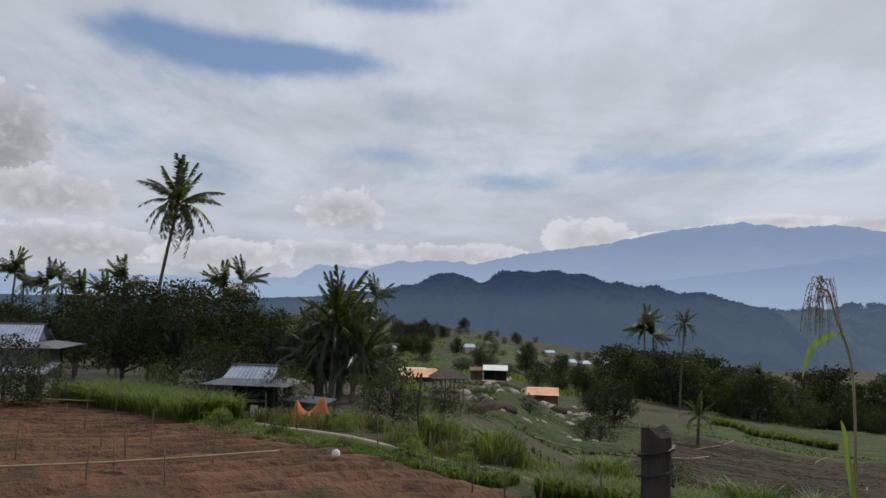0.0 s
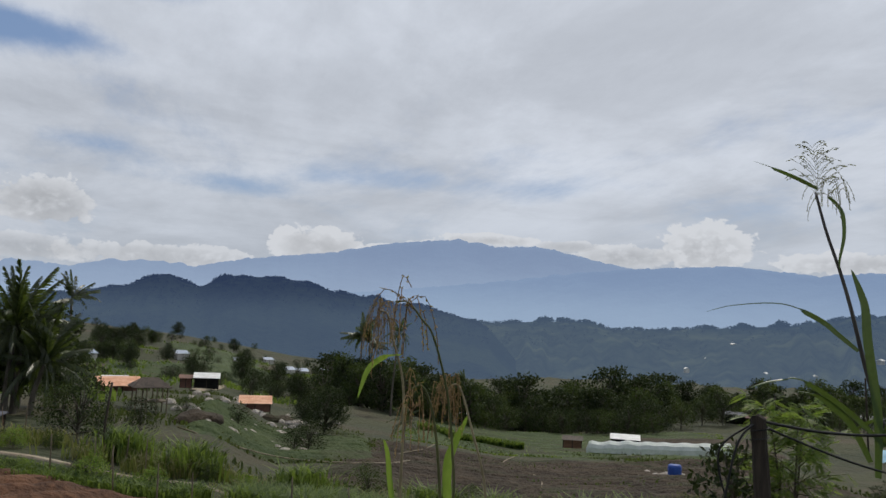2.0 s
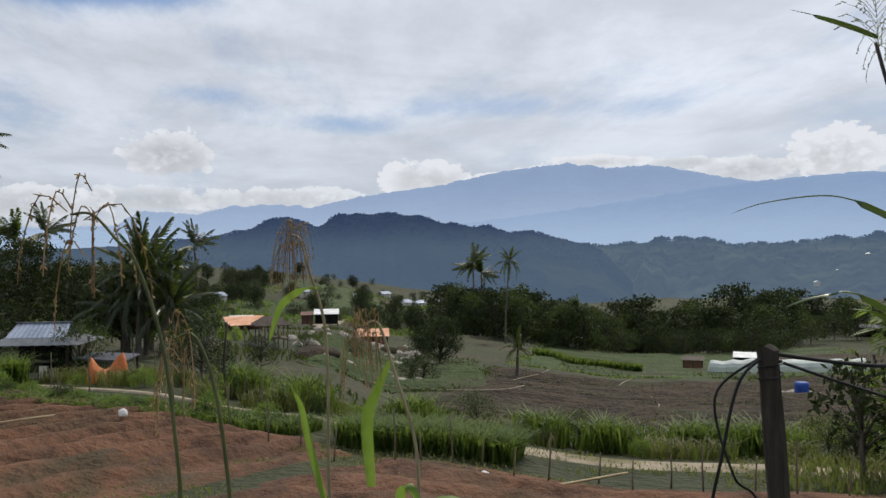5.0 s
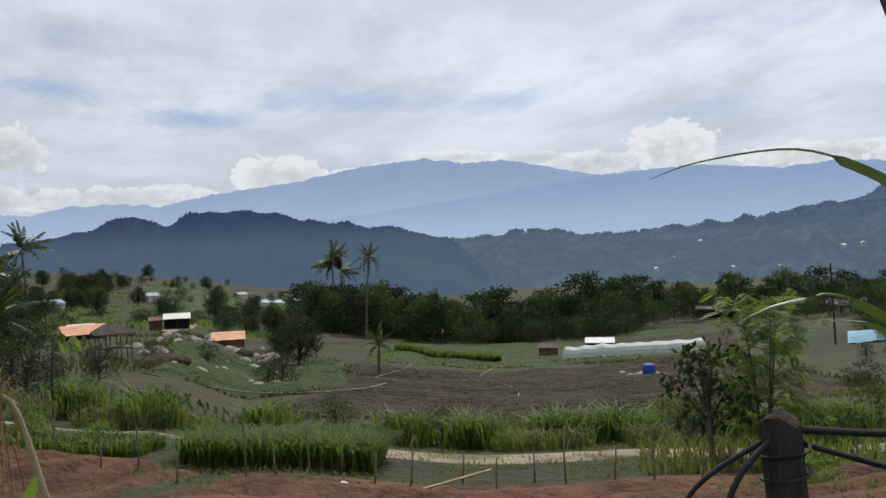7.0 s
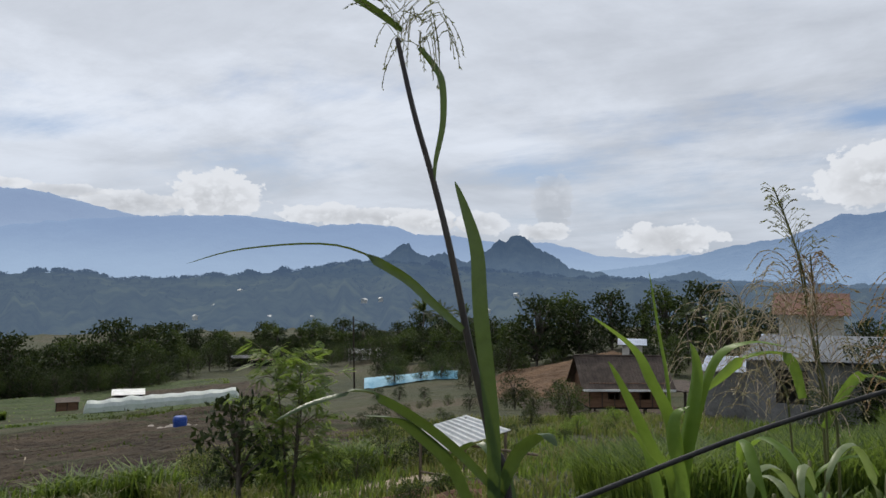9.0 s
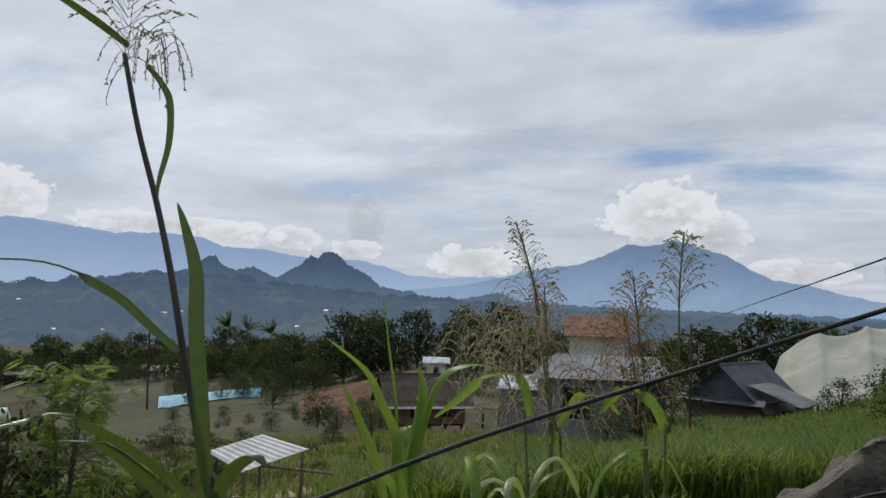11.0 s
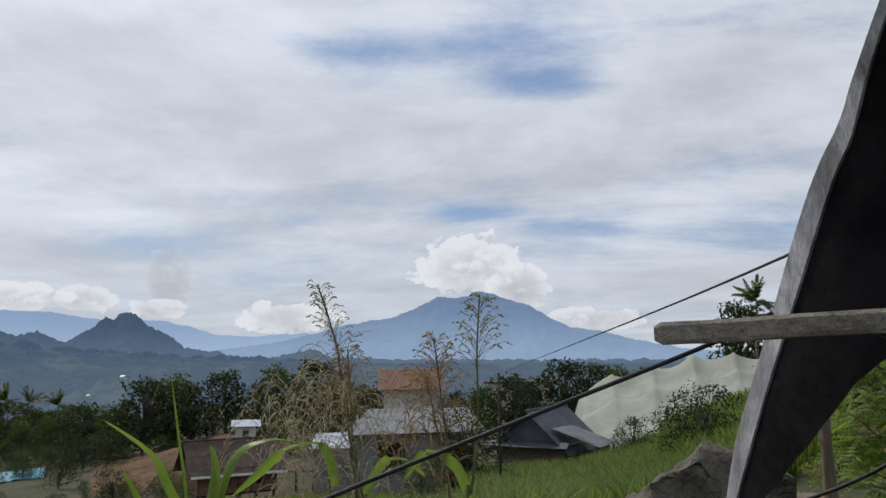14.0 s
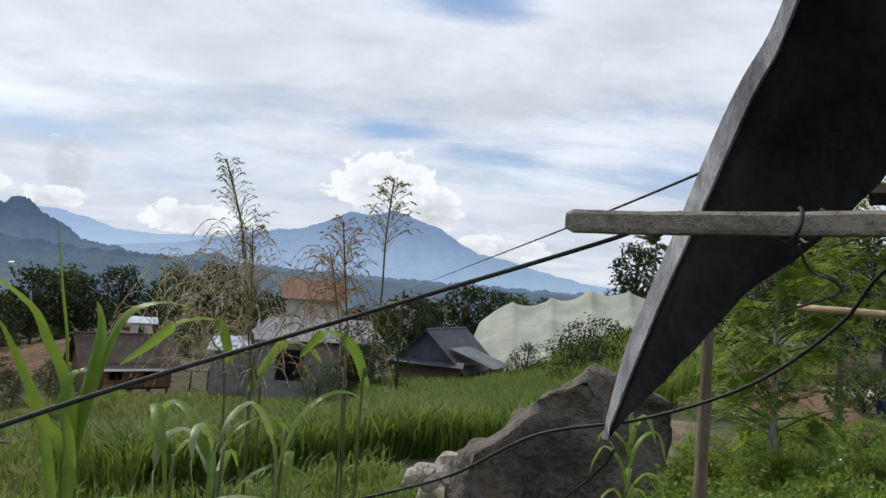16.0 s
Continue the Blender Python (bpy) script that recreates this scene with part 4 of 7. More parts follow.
# ---- grass ----
def grass(name, spots, height, width, mat, label, seed, lean=0.5, steps=3):
    """Blades of grass, each with two bends; spots gives the roots."""
    rnd = random.Random(seed)
    geo = Geo()
    for x, y in spots:
        h = height * rnd.uniform(0.45, 1.15)
        a = rnd.uniform(0, 2 * math.pi)
        d = Vector((math.cos(a), math.sin(a), 0)) * lean * h * rnd.uniform(0.2, 1)
        s = Vector((-d.y, d.x, 0)).normalized() * width * rnd.uniform(0.7, 1.2)
        p = Vector((x, y, ground_z(x, y) - 0.03))
        q, t = p + d * 0.3 + Vector((0, 0, h * 0.6)), p + d + Vector((0, 0, h * (1 - 0.25 * lean)))
        geo.add([p - s * 0.5, p + s * 0.5, q + s * 0.5, q - s * 0.5, t], [(0, 1, 2, 3), (3, 2, 4)])
    return single(name, geo, mat, label, "grass", kind="stuff", flat=True)


def band(pts, width, count, seed, clump=0.0):
    """Roots spread along a line, in tufts where clump is set."""
    rnd = random.Random(seed)
    line = curve([(x, y, 0) for x, y in pts], 10)
    out = []
    for _ in range(count):
        k = rnd.random() * (len(line) - 1)
        i = int(k)
        p = line[i].lerp(line[i + 1], k - i)
        d = (line[i + 1] - line[i]).normalized()
        o = rnd.uniform(-0.5, 0.5) * width
        x, y = p.x - d.y * o, p.y + d.x * o
        if clump and noise.noise((x * clump, y * clump, 9)) < -0.02:
            continue
        out.append((x, y))
    return out


def sector(a0, a1, r0, r1, count, seed, clump=0.0, cut=0.0):
    rnd = random.Random(seed)
    out = []
    for _ in range(count):
        x, y = polar(rnd.uniform(a0, a1), math.sqrt(rnd.uniform(r0 * r0, r1 * r1)))
        if not clump or noise.noise((x * clump, y * clump, seed)) > cut:
            out.append((x, y))
    return out


grass("tall_grass", band(((-17, 37), (-12.5, 33.5), (-8.5, 29)), 2.6, 9000, 1), 1.5, 0.05, "grass", "tall green cane grass at the field's edge", 1, 0.9)
grass("grass_verge", band(((-9, 29), (-4, 24.5), (2, 21.5)), 1.7, 9000, 2), 0.5, 0.035, "grass", "low green grass verge of the field", 2, 1.0)
grass("grass_verge", band(((-7, 33), (0, 28), (6, 25.5), (12, 23), (18, 19), (24, 14)), 3.0, 12000, 3, 0.5), 0.8, 0.035, "grass_dry", "ragged yellow-green grass beyond the path", 3, 1.0)
grass("crop_strip", band(((3.0, 21.3), (7.2, 19.4)), 2.4, 9000, 4), 0.95, 0.035, "grass", "lush green block of fodder grass", 4, 0.9)
grass("tall_grass", [q for c in ((9.8, 24.6), (11.6, 23.4), (14.2, 22.8), (15.8, 21.6), (18.4, 18.4), (20, 17), (5.5, 26), (2, 27), (0, 29)) for q in [(c[0] + rnd.gauss(0, 0.45), c[1] + rnd.gauss(0, 0.45)) for _ in range(420)]], 1.45, 0.05, "grass", "tufts of tall green grass beside the path", 5, 0.95)
grass("dry_weeds", sector(-30, 45, 10, 26, 20000, 6, 0.45, 0.04), 0.2, 0.03, "grass_dry", "thin dry weeds on the red field", 6, 0.9)
grass("meadow", sector(38, 76, 17, 44, 26000, 7, 0.25, -0.15), 0.5, 0.045, "grass_dry", "rough meadow grass on the slope", 7, 0.7)
grass("meadow", sector(40, 84, 9, 36, 20000, 8, 0.22, 0.06), 0.5, 0.035, "grass", "long green grass on the slope", 8, 0.6)
grass("tall_grass", band(((13.5, 6.0), (16, 2.8), (18.5, -1.2), (23, -5.2)), 4.2, 24000, 9), 1.2, 0.028, "grass", "thick band of tall cane grass", 9, 0.75)
grass("grass_slope", sector(98, 108, 24, 46, 9000, 10, 0.2, -0.3), 1.3, 0.08, "grass", "green grass on the bank by the net house", 10, 0.6)
grass("near_grass", sector(66, 97, 3.9, 12, 24000, 11, 0.6, -0.2), 0.46, 0.018, "grass", "green grass on the near bank", 11, 0.7)
grass("near_grass", sector(92, 124, 4.4, 12, 9000, 22, 0.7, 0.0), 0.5, 0.016, "grass", "long grass among the weeds", 22, 0.8)
grass("tall_grass", sector(84, 98, 17, 43, 26000, 23, 0.2, -0.45), 1.0, 0.045, "grass", "green cane grass below the houses", 23, 0.8)
grass("dry_weeds", sector(95, 123, 5, 11, 7000, 24, 0.5, -0.1), 0.5, 0.012, "grass_dry", "dry yellow stalks among the weeds", 24, 0.7)
grass("hedge_row", band(((34, 96), (40, 88), (44, 86)), 1.6, 3500, 12), 1.2, 0.16, "grass", "clipped green hedge between the fields", 12, 0.5)
grass("field_tufts", sector(-3, 44, 28, 95, 14000, 13, 0.09, 0.1), 0.5, 0.12, "crop", "grass tufts between the plots", 13, 0.7)
grass("slope_scrub", sector(-34, 14, 60, 300, 16000, 14, 0.03, 0.05), 1.1, 0.4, "grass", "scrub on the far slope", 14, 0.7)

grass("crop_rows", crop_rows(((5, 33), (36, 24), (58, 62), (22, 76)), 34, 330, 31), 0.34, 0.13, "crop", "rows of low crop plants on the dry field", 31, 0.9)
grass("crop_rows", crop_rows(((2, 44), (15, 47), (22, 78), (5, 78)), 18, 150, 32), 0.4, 0.16, "crop", "rows of low crop plants on the terrace", 32, 0.9)
grass("crop_rows", crop_rows(((25, 80), (60, 64), (92, 108), (46, 128)), 14, 330, 33, -0.1), 0.4, 0.22, "grass", "rows of green crop in the valley", 33, 0.9)
grass("crop_rows", crop_rows(((70, 40), (40, 20), (50, 12), (84, 31)), 16, 220, 34), 0.3, 0.13, "crop", "rows of low crop plants below the houses", 34, 0.9)


# ---- buildings ----
def boulder(seed, rx, ry, rz, mat, n=2):
    bm = bmesh.new()
    bmesh.ops.create_icosphere(bm, subdivisions=n, radius=1)
    for v in bm.verts:
        k = 1 + 0.28 * noise.noise(v.co * 1.3 + Vector((seed, 0, 0))) + 0.12 * noise.noise(v.co * 4 + Vector((0, seed, 0)))
        v.co = Vector((v.co.x * rx, v.co.y * ry, v.co.z * rz)) * k
    me = bpy.data.meshes.new("stone")
    bm.to_mesh(me)
    bm.free()
    me.materials.append(M[mat])
    if n > 2:
        me.shade_smooth()
    return me


SACK = boulder(3, 0.13, 0.11, 0.12, "white_sheet")


def corrugated(geo, a, b, c, d, pitch=0.22, depth=0.016):
    """A ribbed metal sheet between corners a, b (upper edge) and c, d (lower edge, under b and a), with thickness."""
    a, b, c, d = [Vector(p) for p in (a, b, c, d)]
    n = max(4, int((b - a).length / pitch) * 2)
    up = (d - a).cross(b - a).normalized()
    if up.z < 0:
        up = -up
    verts = []
    for i in range(n + 1):
        t = i / n
        o = up * (depth if i % 2 else 0)
        p, q = a.lerp(b, t) + o, d.lerp(c, t) + o
        verts += [p, q, p - up * 0.02, q - up * 0.02]
    faces = []
    for i in range(n):
        k = 4 * i
        faces += [(k, k + 1, k + 5, k + 4), (k + 2, k + 6, k + 7, k + 3), (k + 1, k + 3, k + 7, k + 5), (k, k + 4, k + 6, k + 2)]
    geo.add(verts, faces + [(0, 2, 3, 1), (4 * n, 4 * n + 1, 4 * n + 3, 4 * n + 2)])
    return geo


def gable(house, w, d, eave, ridge, over, mat, walls=None):
    """Two roof sheets over a plan w (along x, the ridge) by d, with gable walls."""
    x, y = w / 2 + over, d / 2 + over
    low = eave - over * (ridge - eave) / (d / 2)
    for s in (-1, 1):
        part("roof", corrugated(Geo(), (-x, 0, ridge), (x, 0, ridge), (x, s * y, low), (-x, s * y, low)), mat, house)
    part("ridge_cap", Geo().tube([(-x, 0, ridge + 0.03), (x, 0, ridge + 0.03)], 0.07, 6), mat, house)
    if walls:
        for s in (-1, 1):
            g = Geo().add([(s * w / 2 + t, yy, zz) for t in (-0.04, 0.04) for yy, zz in ((-d / 2, eave), (d / 2, eave), (0, ridge - 0.02))], [(0, 1, 2), (5, 4, 3), (0, 3, 4, 1), (1, 4, 5, 2), (2, 5, 3, 0)])
            part("gable_wall", g, walls, house)


def walls(house, w, d, z0, z1, mat, openings=()):
    """Four walls, those along x with openings (side, x, width, sill, head) that go through them."""
    for s in (-1, 1):
        cuts = sorted(o for o in openings if o[0] == s)
        geo, x, frames = Geo(), -w / 2, []
        for _, cx, ow, sill, head in sorted(cuts, key=lambda o: o[1]):
            geo.box(((x + cx - ow / 2) / 2, s * d / 2, z0), (cx - ow / 2 - x, 0.12, z1 - z0))
            if sill > z0:
                geo.box((cx, s * d / 2, z0), (ow, 0.12, sill - z0))
            geo.box((cx, s * d / 2, head), (ow, 0.12, z1 - head))
            x = cx + ow / 2
            fr = Geo()
            for q in (-1, 1):
                fr.box((cx + q * (ow / 2 - 0.03), s * d / 2 + s * 0.02, sill), (0.06, 0.16, head - sill))
            fr.box((cx, s * d / 2 + s * 0.02, head - 0.06), (ow, 0.16, 0.06))
            frames.append(fr)
        geo.box(((x + w / 2) / 2, s * d / 2, z0), (w / 2 - x, 0.12, z1 - z0))
        wall = part("wall", geo, mat, house)
        for fr in frames:
            part("window_frame", fr, "wood_dark", wall)
        part("wall", Geo().box((s * (w / 2 - 0.06), 0, z0), (0.118, d - 0.13, z1 - z0)), mat, house)
    # floor coloured near black for the unlit interior
    part("floor_slab", Geo().box((0, 0, z0 - 0.12), (w - 0.1, d - 0.1, 0.11)), "inside_shade", house)


def posts(house, w, d, z0, z1, mat, nx=3, thick=0.12):
    for i in range(nx):
        for s in (-1, 1):
            part("post", Geo().box((-w / 2 + w * i / (nx - 1), s * d / 2, z0), (thick, thick, z1 - z0), 0, 0.02), mat, house)


# houses with a gable above a wide skirt of roof
def two_tier(m, label, category, k=1.0):
    ob = thing(category, m, label, category)
    top = 1.96 + 0.62 * k
    for s_ in (-1, 1):
        part("upper_roof", corrugated(Geo(), (-1.3 * k, 0, top), (1.3 * k, 0, top), (1.42 * k, s_ * 1.0 * k, 1.96), (-1.42 * k, s_ * 1.0 * k, 1.96), 0.17, 0.025), "zinc", ob)
        part("gable_wall", Geo().add([(s_ * x_, y_, z_) for x_ in (1.24 * k, 1.18 * k) for y_, z_ in ((-0.94 * k, 1.97), (0.94 * k, 1.97), (0, top - 0.04))], [(0, 1, 2), (5, 4, 3), (0, 3, 4, 1), (1, 4, 5, 2), (2, 5, 3, 0)]), "zinc_pale", ob, "pale sheet gable")
        part("lower_roof", corrugated(Geo(), (-1.42 * k, s_ * 0.95 * k, 1.97), (1.42 * k, s_ * 0.95 * k, 1.97), (2.35 * k, s_ * 1.8 * k, 1.72), (-2.35 * k, s_ * 1.8 * k, 1.72)), "zinc_pale", ob, "white-edged lower roof sheet")
        part("lower_roof", corrugated(Geo(), (s_ * 1.35 * k, -0.95 * k, 1.96), (s_ * 1.35 * k, 0.95 * k, 1.96), (s_ * 2.35 * k, 1.8 * k, 1.71), (s_ * 2.35 * k, -1.8 * k, 1.71)), "zinc_pale", ob)
    part("ridge_cap", Geo().tube([(-1.36 * k, 0, top + 0.03), (1.36 * k, 0, top + 0.03)], 0.05, 6), "zinc_pale", ob)
    posts(ob, 3.2 * k, 2.4 * k, -0.2, 1.8, "wood_dark")
    # back wall coloured near black for the shade under the roof
    part("wall", Geo().box((-0.2 * k, 0.6 * k, 0), (2.6 * k, 0.1, 1.75)), "inside_shade", ob)
    return ob


hut = two_tier(on_ground(*polar(-13.6, 35.5), -8, -0.35), "small open hut with a two-tier zinc roof", "hut", 0.82)
for k_ in range(7):
    part("wall_board", Geo().box((-1.1 + 0.4 * k_, -1.2, 0.02 * (k_ % 3)), (0.34, 0.07, 0.62 + 0.12 * ((k_ * 5) % 3))), "white_wall" if k_ % 3 else "concrete", hut, "patched whitish board" if k_ % 3 else "")
part("shelf", Geo().box((-0.3, -0.5, 0.95), (2.0, 0.5, 0.06)), "wood_grey", hut)
part("lean_to_roof", Geo().slab([(1.5, -1.0, 1.15), (3.6, -1.0, 1.0), (3.6, 0.8, 1.05), (1.5, 0.8, 1.2)], 0.05), "zinc_grey", hut)
for q_ in ((3.5, -0.9), (3.5, 0.7)):
    part("post", Geo().tube([(q_[0], q_[1], -0.2), (q_[0], q_[1], 1.02)], 0.05), "wood_dark", hut)
for k_, (x_, y_) in enumerate(((-1.5, -1.5), (-1.75, -1.25), (1.9, -0.9))):
    bag = tagged(new("sack", SACK), "full white plastic sack beside the hut", "sack")
    bag.matrix_world = hut.matrix_world @ pose(x_, y_, 0.3, 0, 0, 50 * k_) @ Matrix.Diagonal((1.6, 1.4, 2.4, 1))

far_house = two_tier(on_ground(*polar(-29.6, 49), 10, 1.0), "village house with a two-tier zinc roof", "house", 1.5)
walls(far_house, 4.6, 3.4, -1.4, 1.9, "concrete", ((-1, -1.2, 1.0, 0.2, 1.2),))
part("porch_roof", Geo().slab([(-0.4, -4.6, 0.62), (3.5, -4.6, 0.55), (3.5, -1.9, 0.95), (-0.4, -1.9, 0.95)], 0.06), "zinc", far_house)
for q_ in (-0.2, 1.6, 3.3):
    part("post", Geo().box((q_, -4.4, -1.5), (0.14, 0.14, 2.1)), "wood_dark", far_house)
porch = part("porch_wall", Geo().box((1.3, -3.9, -1.4), (2.4, 0.1, 1.95)), "white_wall", far_house, "pale grey porch wall")
part("door", Geo().box((2.8, -3.96, -1.4), (0.6, 0.06, 1.8)), "inside_shade", porch)


def shed(az_, r_, w, d, h, roof, side, label, turn=0, open_front=True, dz=0.0, rise=0.35):
    ob = thing("shed", on_ground(*polar(az_, r_), -az_ + turn, dz), label, "shed")
    part("roof", corrugated(Geo(), (-w / 2 - 0.2, d / 2 + 0.2, h + rise), (w / 2 + 0.2, d / 2 + 0.2, h + rise), (w / 2 + 0.2, -d / 2 - 0.25, h), (-w / 2 - 0.2, -d / 2 - 0.25, h)), roof, ob)
    posts(ob, w, d, -0.4, h, "wood_dark", 3, 0.1)
    part("back_wall", Geo().box((0, d / 2 - 0.1, 0), (w, 0.08, h)), side, ob)
    if not open_front:
        part("front_wall", Geo().box((0, -d / 2 + 0.1, 0), (w - 0.1, 0.08, h * 0.95)), side, ob)
    return ob


shed(4.0, 103, 2.9, 2.4, 1.55, "white_sheet", "inside_shade", "open field shed with a white sheet roof", rise=0.5)
shed(7.5, 92, 3.4, 3.0, 0.95, "orange_roof", "roof_red", "field shelter roofed with orange tarp", open_front=False, rise=0.6)
shed(-1.6, 82, 3.8, 3.2, 0.8, "orange_roof", "roof_red", "field shelter roofed with orange tarp", 10, rise=0.65)
shed(-2.0, 92, 2.4, 1.6, 1.2, "white_sheet", "wood_brown", "low shed with a pale roof", rise=0.2)
shed(2.6, 104, 1.4, 1.2, 1.3, "roof_red", "roof_red", "small rusty red shelter by the shed", open_front=False)
shed(34.3, 109, 3.6, 2.4, 1.6, "white_sheet", "inside_shade", "low shed with a pale red-edged roof", rise=0.4)
shed(30.6, 106, 2.4, 1.6, 1.2, "roof_brown", "wood_brown", "small wooden stall at the field", open_front=False)
shed(22.3, 130, 2.2, 2.2, 1.6, "white_sheet", "white_wall", "small white hut before the wood", open_front=False, rise=0.5)
shed(41.6, 178, 4.0, 3.0, 2.2, "zinc_grey", "inside_shade", "grey-roofed shed in the valley")
shed(43.0, 176, 4.4, 3.0, 1.6, "roof_red", "inside_shade", "red-roofed shed in the valley")
shed(50.0, 192, 5.4, 4.0, 2.0, "white_sheet", "white_wall", "white-roofed house in the valley", open_front=False, rise=1.0)
shed(51.8, 196, 3.6, 3.0, 1.8, "white_sheet", "white_wall", "white-roofed house in the valley", open_front=False, rise=0.8)
shed(53.4, 200, 3.2, 3.0, 1.8, "zinc", "white_wall", "small house in the valley", open_front=False, rise=0.8)
for a_, r_ in ((2, 220), (6, 260), (9.5, 240), (10.5, 250), (8, 300), (-4, 190), (12, 270)):
    shed(a_, r_, 3.4, 3, 1.7, "zinc", "white_wall", "small far house on the slope", 20, open_front=False, rise=0.8)

stilt_shed = thing("stilt_shed", on_ground(*polar(0.5, 59), 10), "open stilt shed with a brown hipped roof", "shed")
for s_ in (-1, 1):
    part("roof", Geo().slab([(-0.5, 0, 2.4), (0.5, 0, 2.4), (1.35, s_ * 1.1, 1.75), (-1.35, s_ * 1.1, 1.75)][::s_], 0.06), "roof_brown", stilt_shed)
    part("roof_end", Geo().slab([(s_ * 0.5, 0.02, 2.38), (s_ * 1.35, -1.1, 1.75), (s_ * 1.35, 1.1, 1.75), (s_ * 0.5, 0.03, 2.38)], 0.05), "roof_brown", stilt_shed)
posts(stilt_shed, 2.1, 1.7, -0.4, 1.8, "stake", 4, 0.08)
part("deck", Geo().box((0, 0, 0.7), (2.2, 1.8, 0.08)), "stake", stilt_shed)

stilt_house = thing("stilt_house", on_ground(*polar(68.5, 56), -52), "brown wooden stilt house with a dark roof", "house")
walls(stilt_house, 5.2, 3.6, 0.9, 2.5, "wood_brown", ((-1, -0.9, 0.8, 1.4, 2.2), (-1, 1.2, 0.7, 1.4, 2.2)))
for k_ in range(7):
    part("panel_batten", Geo().box((-2.55 + 0.85 * k_, -1.88, 0.9), (0.06, 0.05, 1.6)), "roof_brown", stilt_house)
gable(stilt_house, 5.2, 3.6, 2.5, 4.1, 0.55, "roof_brown", "wood_brown")
part("fascia", Geo().box((0, -2.4, 2.0), (6.2, 0.05, 0.14)), "white_sheet", stilt_house, "pale worn eave board")
posts(stilt_house, 4.9, 3.3, -0.6, 0.8, "wood_dark", 5, 0.14)
part("lean_to_roof", Geo().slab([(2.6, -1.9, 2.0), (5.4, -1.9, 1.9), (5.4, 1.6, 2.3), (2.6, 1.6, 2.4)], 0.06), "roof_brown", stilt_house)
for q_ in ((5.2, -1.7), (5.2, 1.4), (4.0, -1.7)):
    part("post", Geo().box((*q_, -0.4), (0.12, 0.12, 2.4)), "wood_dark", stilt_house)

tower = thing("stilt_hut", on_ground(*polar(69.6, 80), -70, 0.6), "tiny white hut raised on stilts", "hut")
walls(tower, 1.9, 1.9, 1.7, 3.2, "white_wall", ((-1, 0, 0.5, 2.2, 2.9),))
part("roof", corrugated(Geo(), (-1.4, 1.4, 3.75), (1.4, 1.4, 3.75), (1.4, -1.4, 3.3), (-1.4, -1.4, 3.3)), "zinc", tower)
posts(tower, 1.7, 1.7, -1.2, 1.6, "wood_grey", 2, 0.12)

grey_house = thing("house", on_ground(*polar(80.7, 39), -80, 0.0), "unfinished grey block house with a zinc roof", "house")
walls(grey_house, 5.6, 4.4, -0.2, 2.6, "concrete", ((-1, -1.05, 1.2, 0.9, 2.3), (-1, 1.9, 0.8, 0, 2.0), (1, 0, 1.2, 0.9, 2.1)))
part("gable_wall", Geo().add([(x_, y_, z_) for x_ in (-2.74, -2.66) for y_, z_ in ((-2.2, 2.6), (2.2, 2.6), (2.2, 3.3))], [(0, 1, 2), (5, 4, 3), (0, 3, 4, 1), (1, 4, 5, 2), (2, 5, 3, 0)]), "concrete", grey_house)
part("roof", corrugated(Geo(), (-2.2, 2.6, 3.5), (2.9, 2.6, 3.55), (3.2, -2.7, 2.78), (-3.2, -2.7, 2.66)), "zinc_pale", grey_house, "pale zinc roof sheet")
part("back_roof", corrugated(Geo(), (-2.2, 2.62, 3.5), (2.9, 2.62, 3.55), (2.9, 4.2, 2.9), (-2.2, 4.2, 2.9)), "zinc_grey", grey_house)
part("annex", Geo().box((-3.7, 0.9, -0.3), (1.8, 3.0, 2.2)), "concrete", grey_house)
part("annex_roof", corrugated(Geo(), (-4.8, 2.6, 2.35), (-2.6, 2.6, 2.4), (-2.6, -0.9, 1.95), (-4.8, -0.9, 1.95)), "zinc", grey_house)

hip_house = thing("house", on_ground(*polar(90.4, 48), -24, -0.5), "wooden house with a grey gable roof and porch", "house")
walls(hip_house, 5.4, 4.0, 0, 1.85, "wood_house", ((1, 0, 1, 0.7, 1.6), (-1, 0, 1, 0.7, 1.6)))
for k_ in range(8):
    part("board", Geo().box((-2.74, 0, 0.1 + 0.215 * k_), (0.05, 4.04, 0.185)), "wood_house", hip_house)
gable(hip_house, 5.4, 4.0, 1.85, 3.7, 0.5, "zinc_grey", "zinc_grey")
part("gable_skirt", Geo().slab([(-2.7, 2.3, 1.98), (-2.7, -2.3, 1.98), (-3.5, -2.5, 1.74), (-3.5, 2.5, 1.74)], 0.05), "zinc_grey", hip_house)
part("porch_roof", corrugated(Geo(), (-2.6, -1.3, 2.75), (0.6, -1.3, 2.75), (0.6, -4.0, 1.85), (-2.6, -4.0, 1.85)), "zinc_pale", hip_house, "paler porch roof sheet")
for q_ in (-2.4, 0.4):
    part("post", Geo().box((q_, -3.8, -0.3), (0.12, 0.12, 2.2)), "wood_dark", hip_house)
part("porch_wall", Geo().box((-1.0, -3.6, 0), (2.6, 0.1, 1.85)), "wood_house", hip_house)

red_house = thing("house", on_ground(*polar(81.1, 78), 8, 3.2), "village house with a rusty red roof", "house")
walls(red_house, 4.5, 5.0, -2.5, 2.6, "white_wall", ((1, 0, 1, 0.8, 1.8),))
part("roof", corrugated(Geo(), (0, -3.1, 4.5), (0, 3.1, 4.5), (-3.0, 3.1, 2.6), (-3.0, -3.1, 2.6)), "roof_red", red_house)
part("roof", corrugated(Geo(), (0, -3.1, 4.5), (0, 3.1, 4.5), (3.0, 3.1, 2.6), (3.0, -3.1, 2.6)), "roof_red", red_house)
low_house = thing("house", on_ground(*polar(80.3, 62), 10, 0.6), "low house with a pale zinc roof", "house")
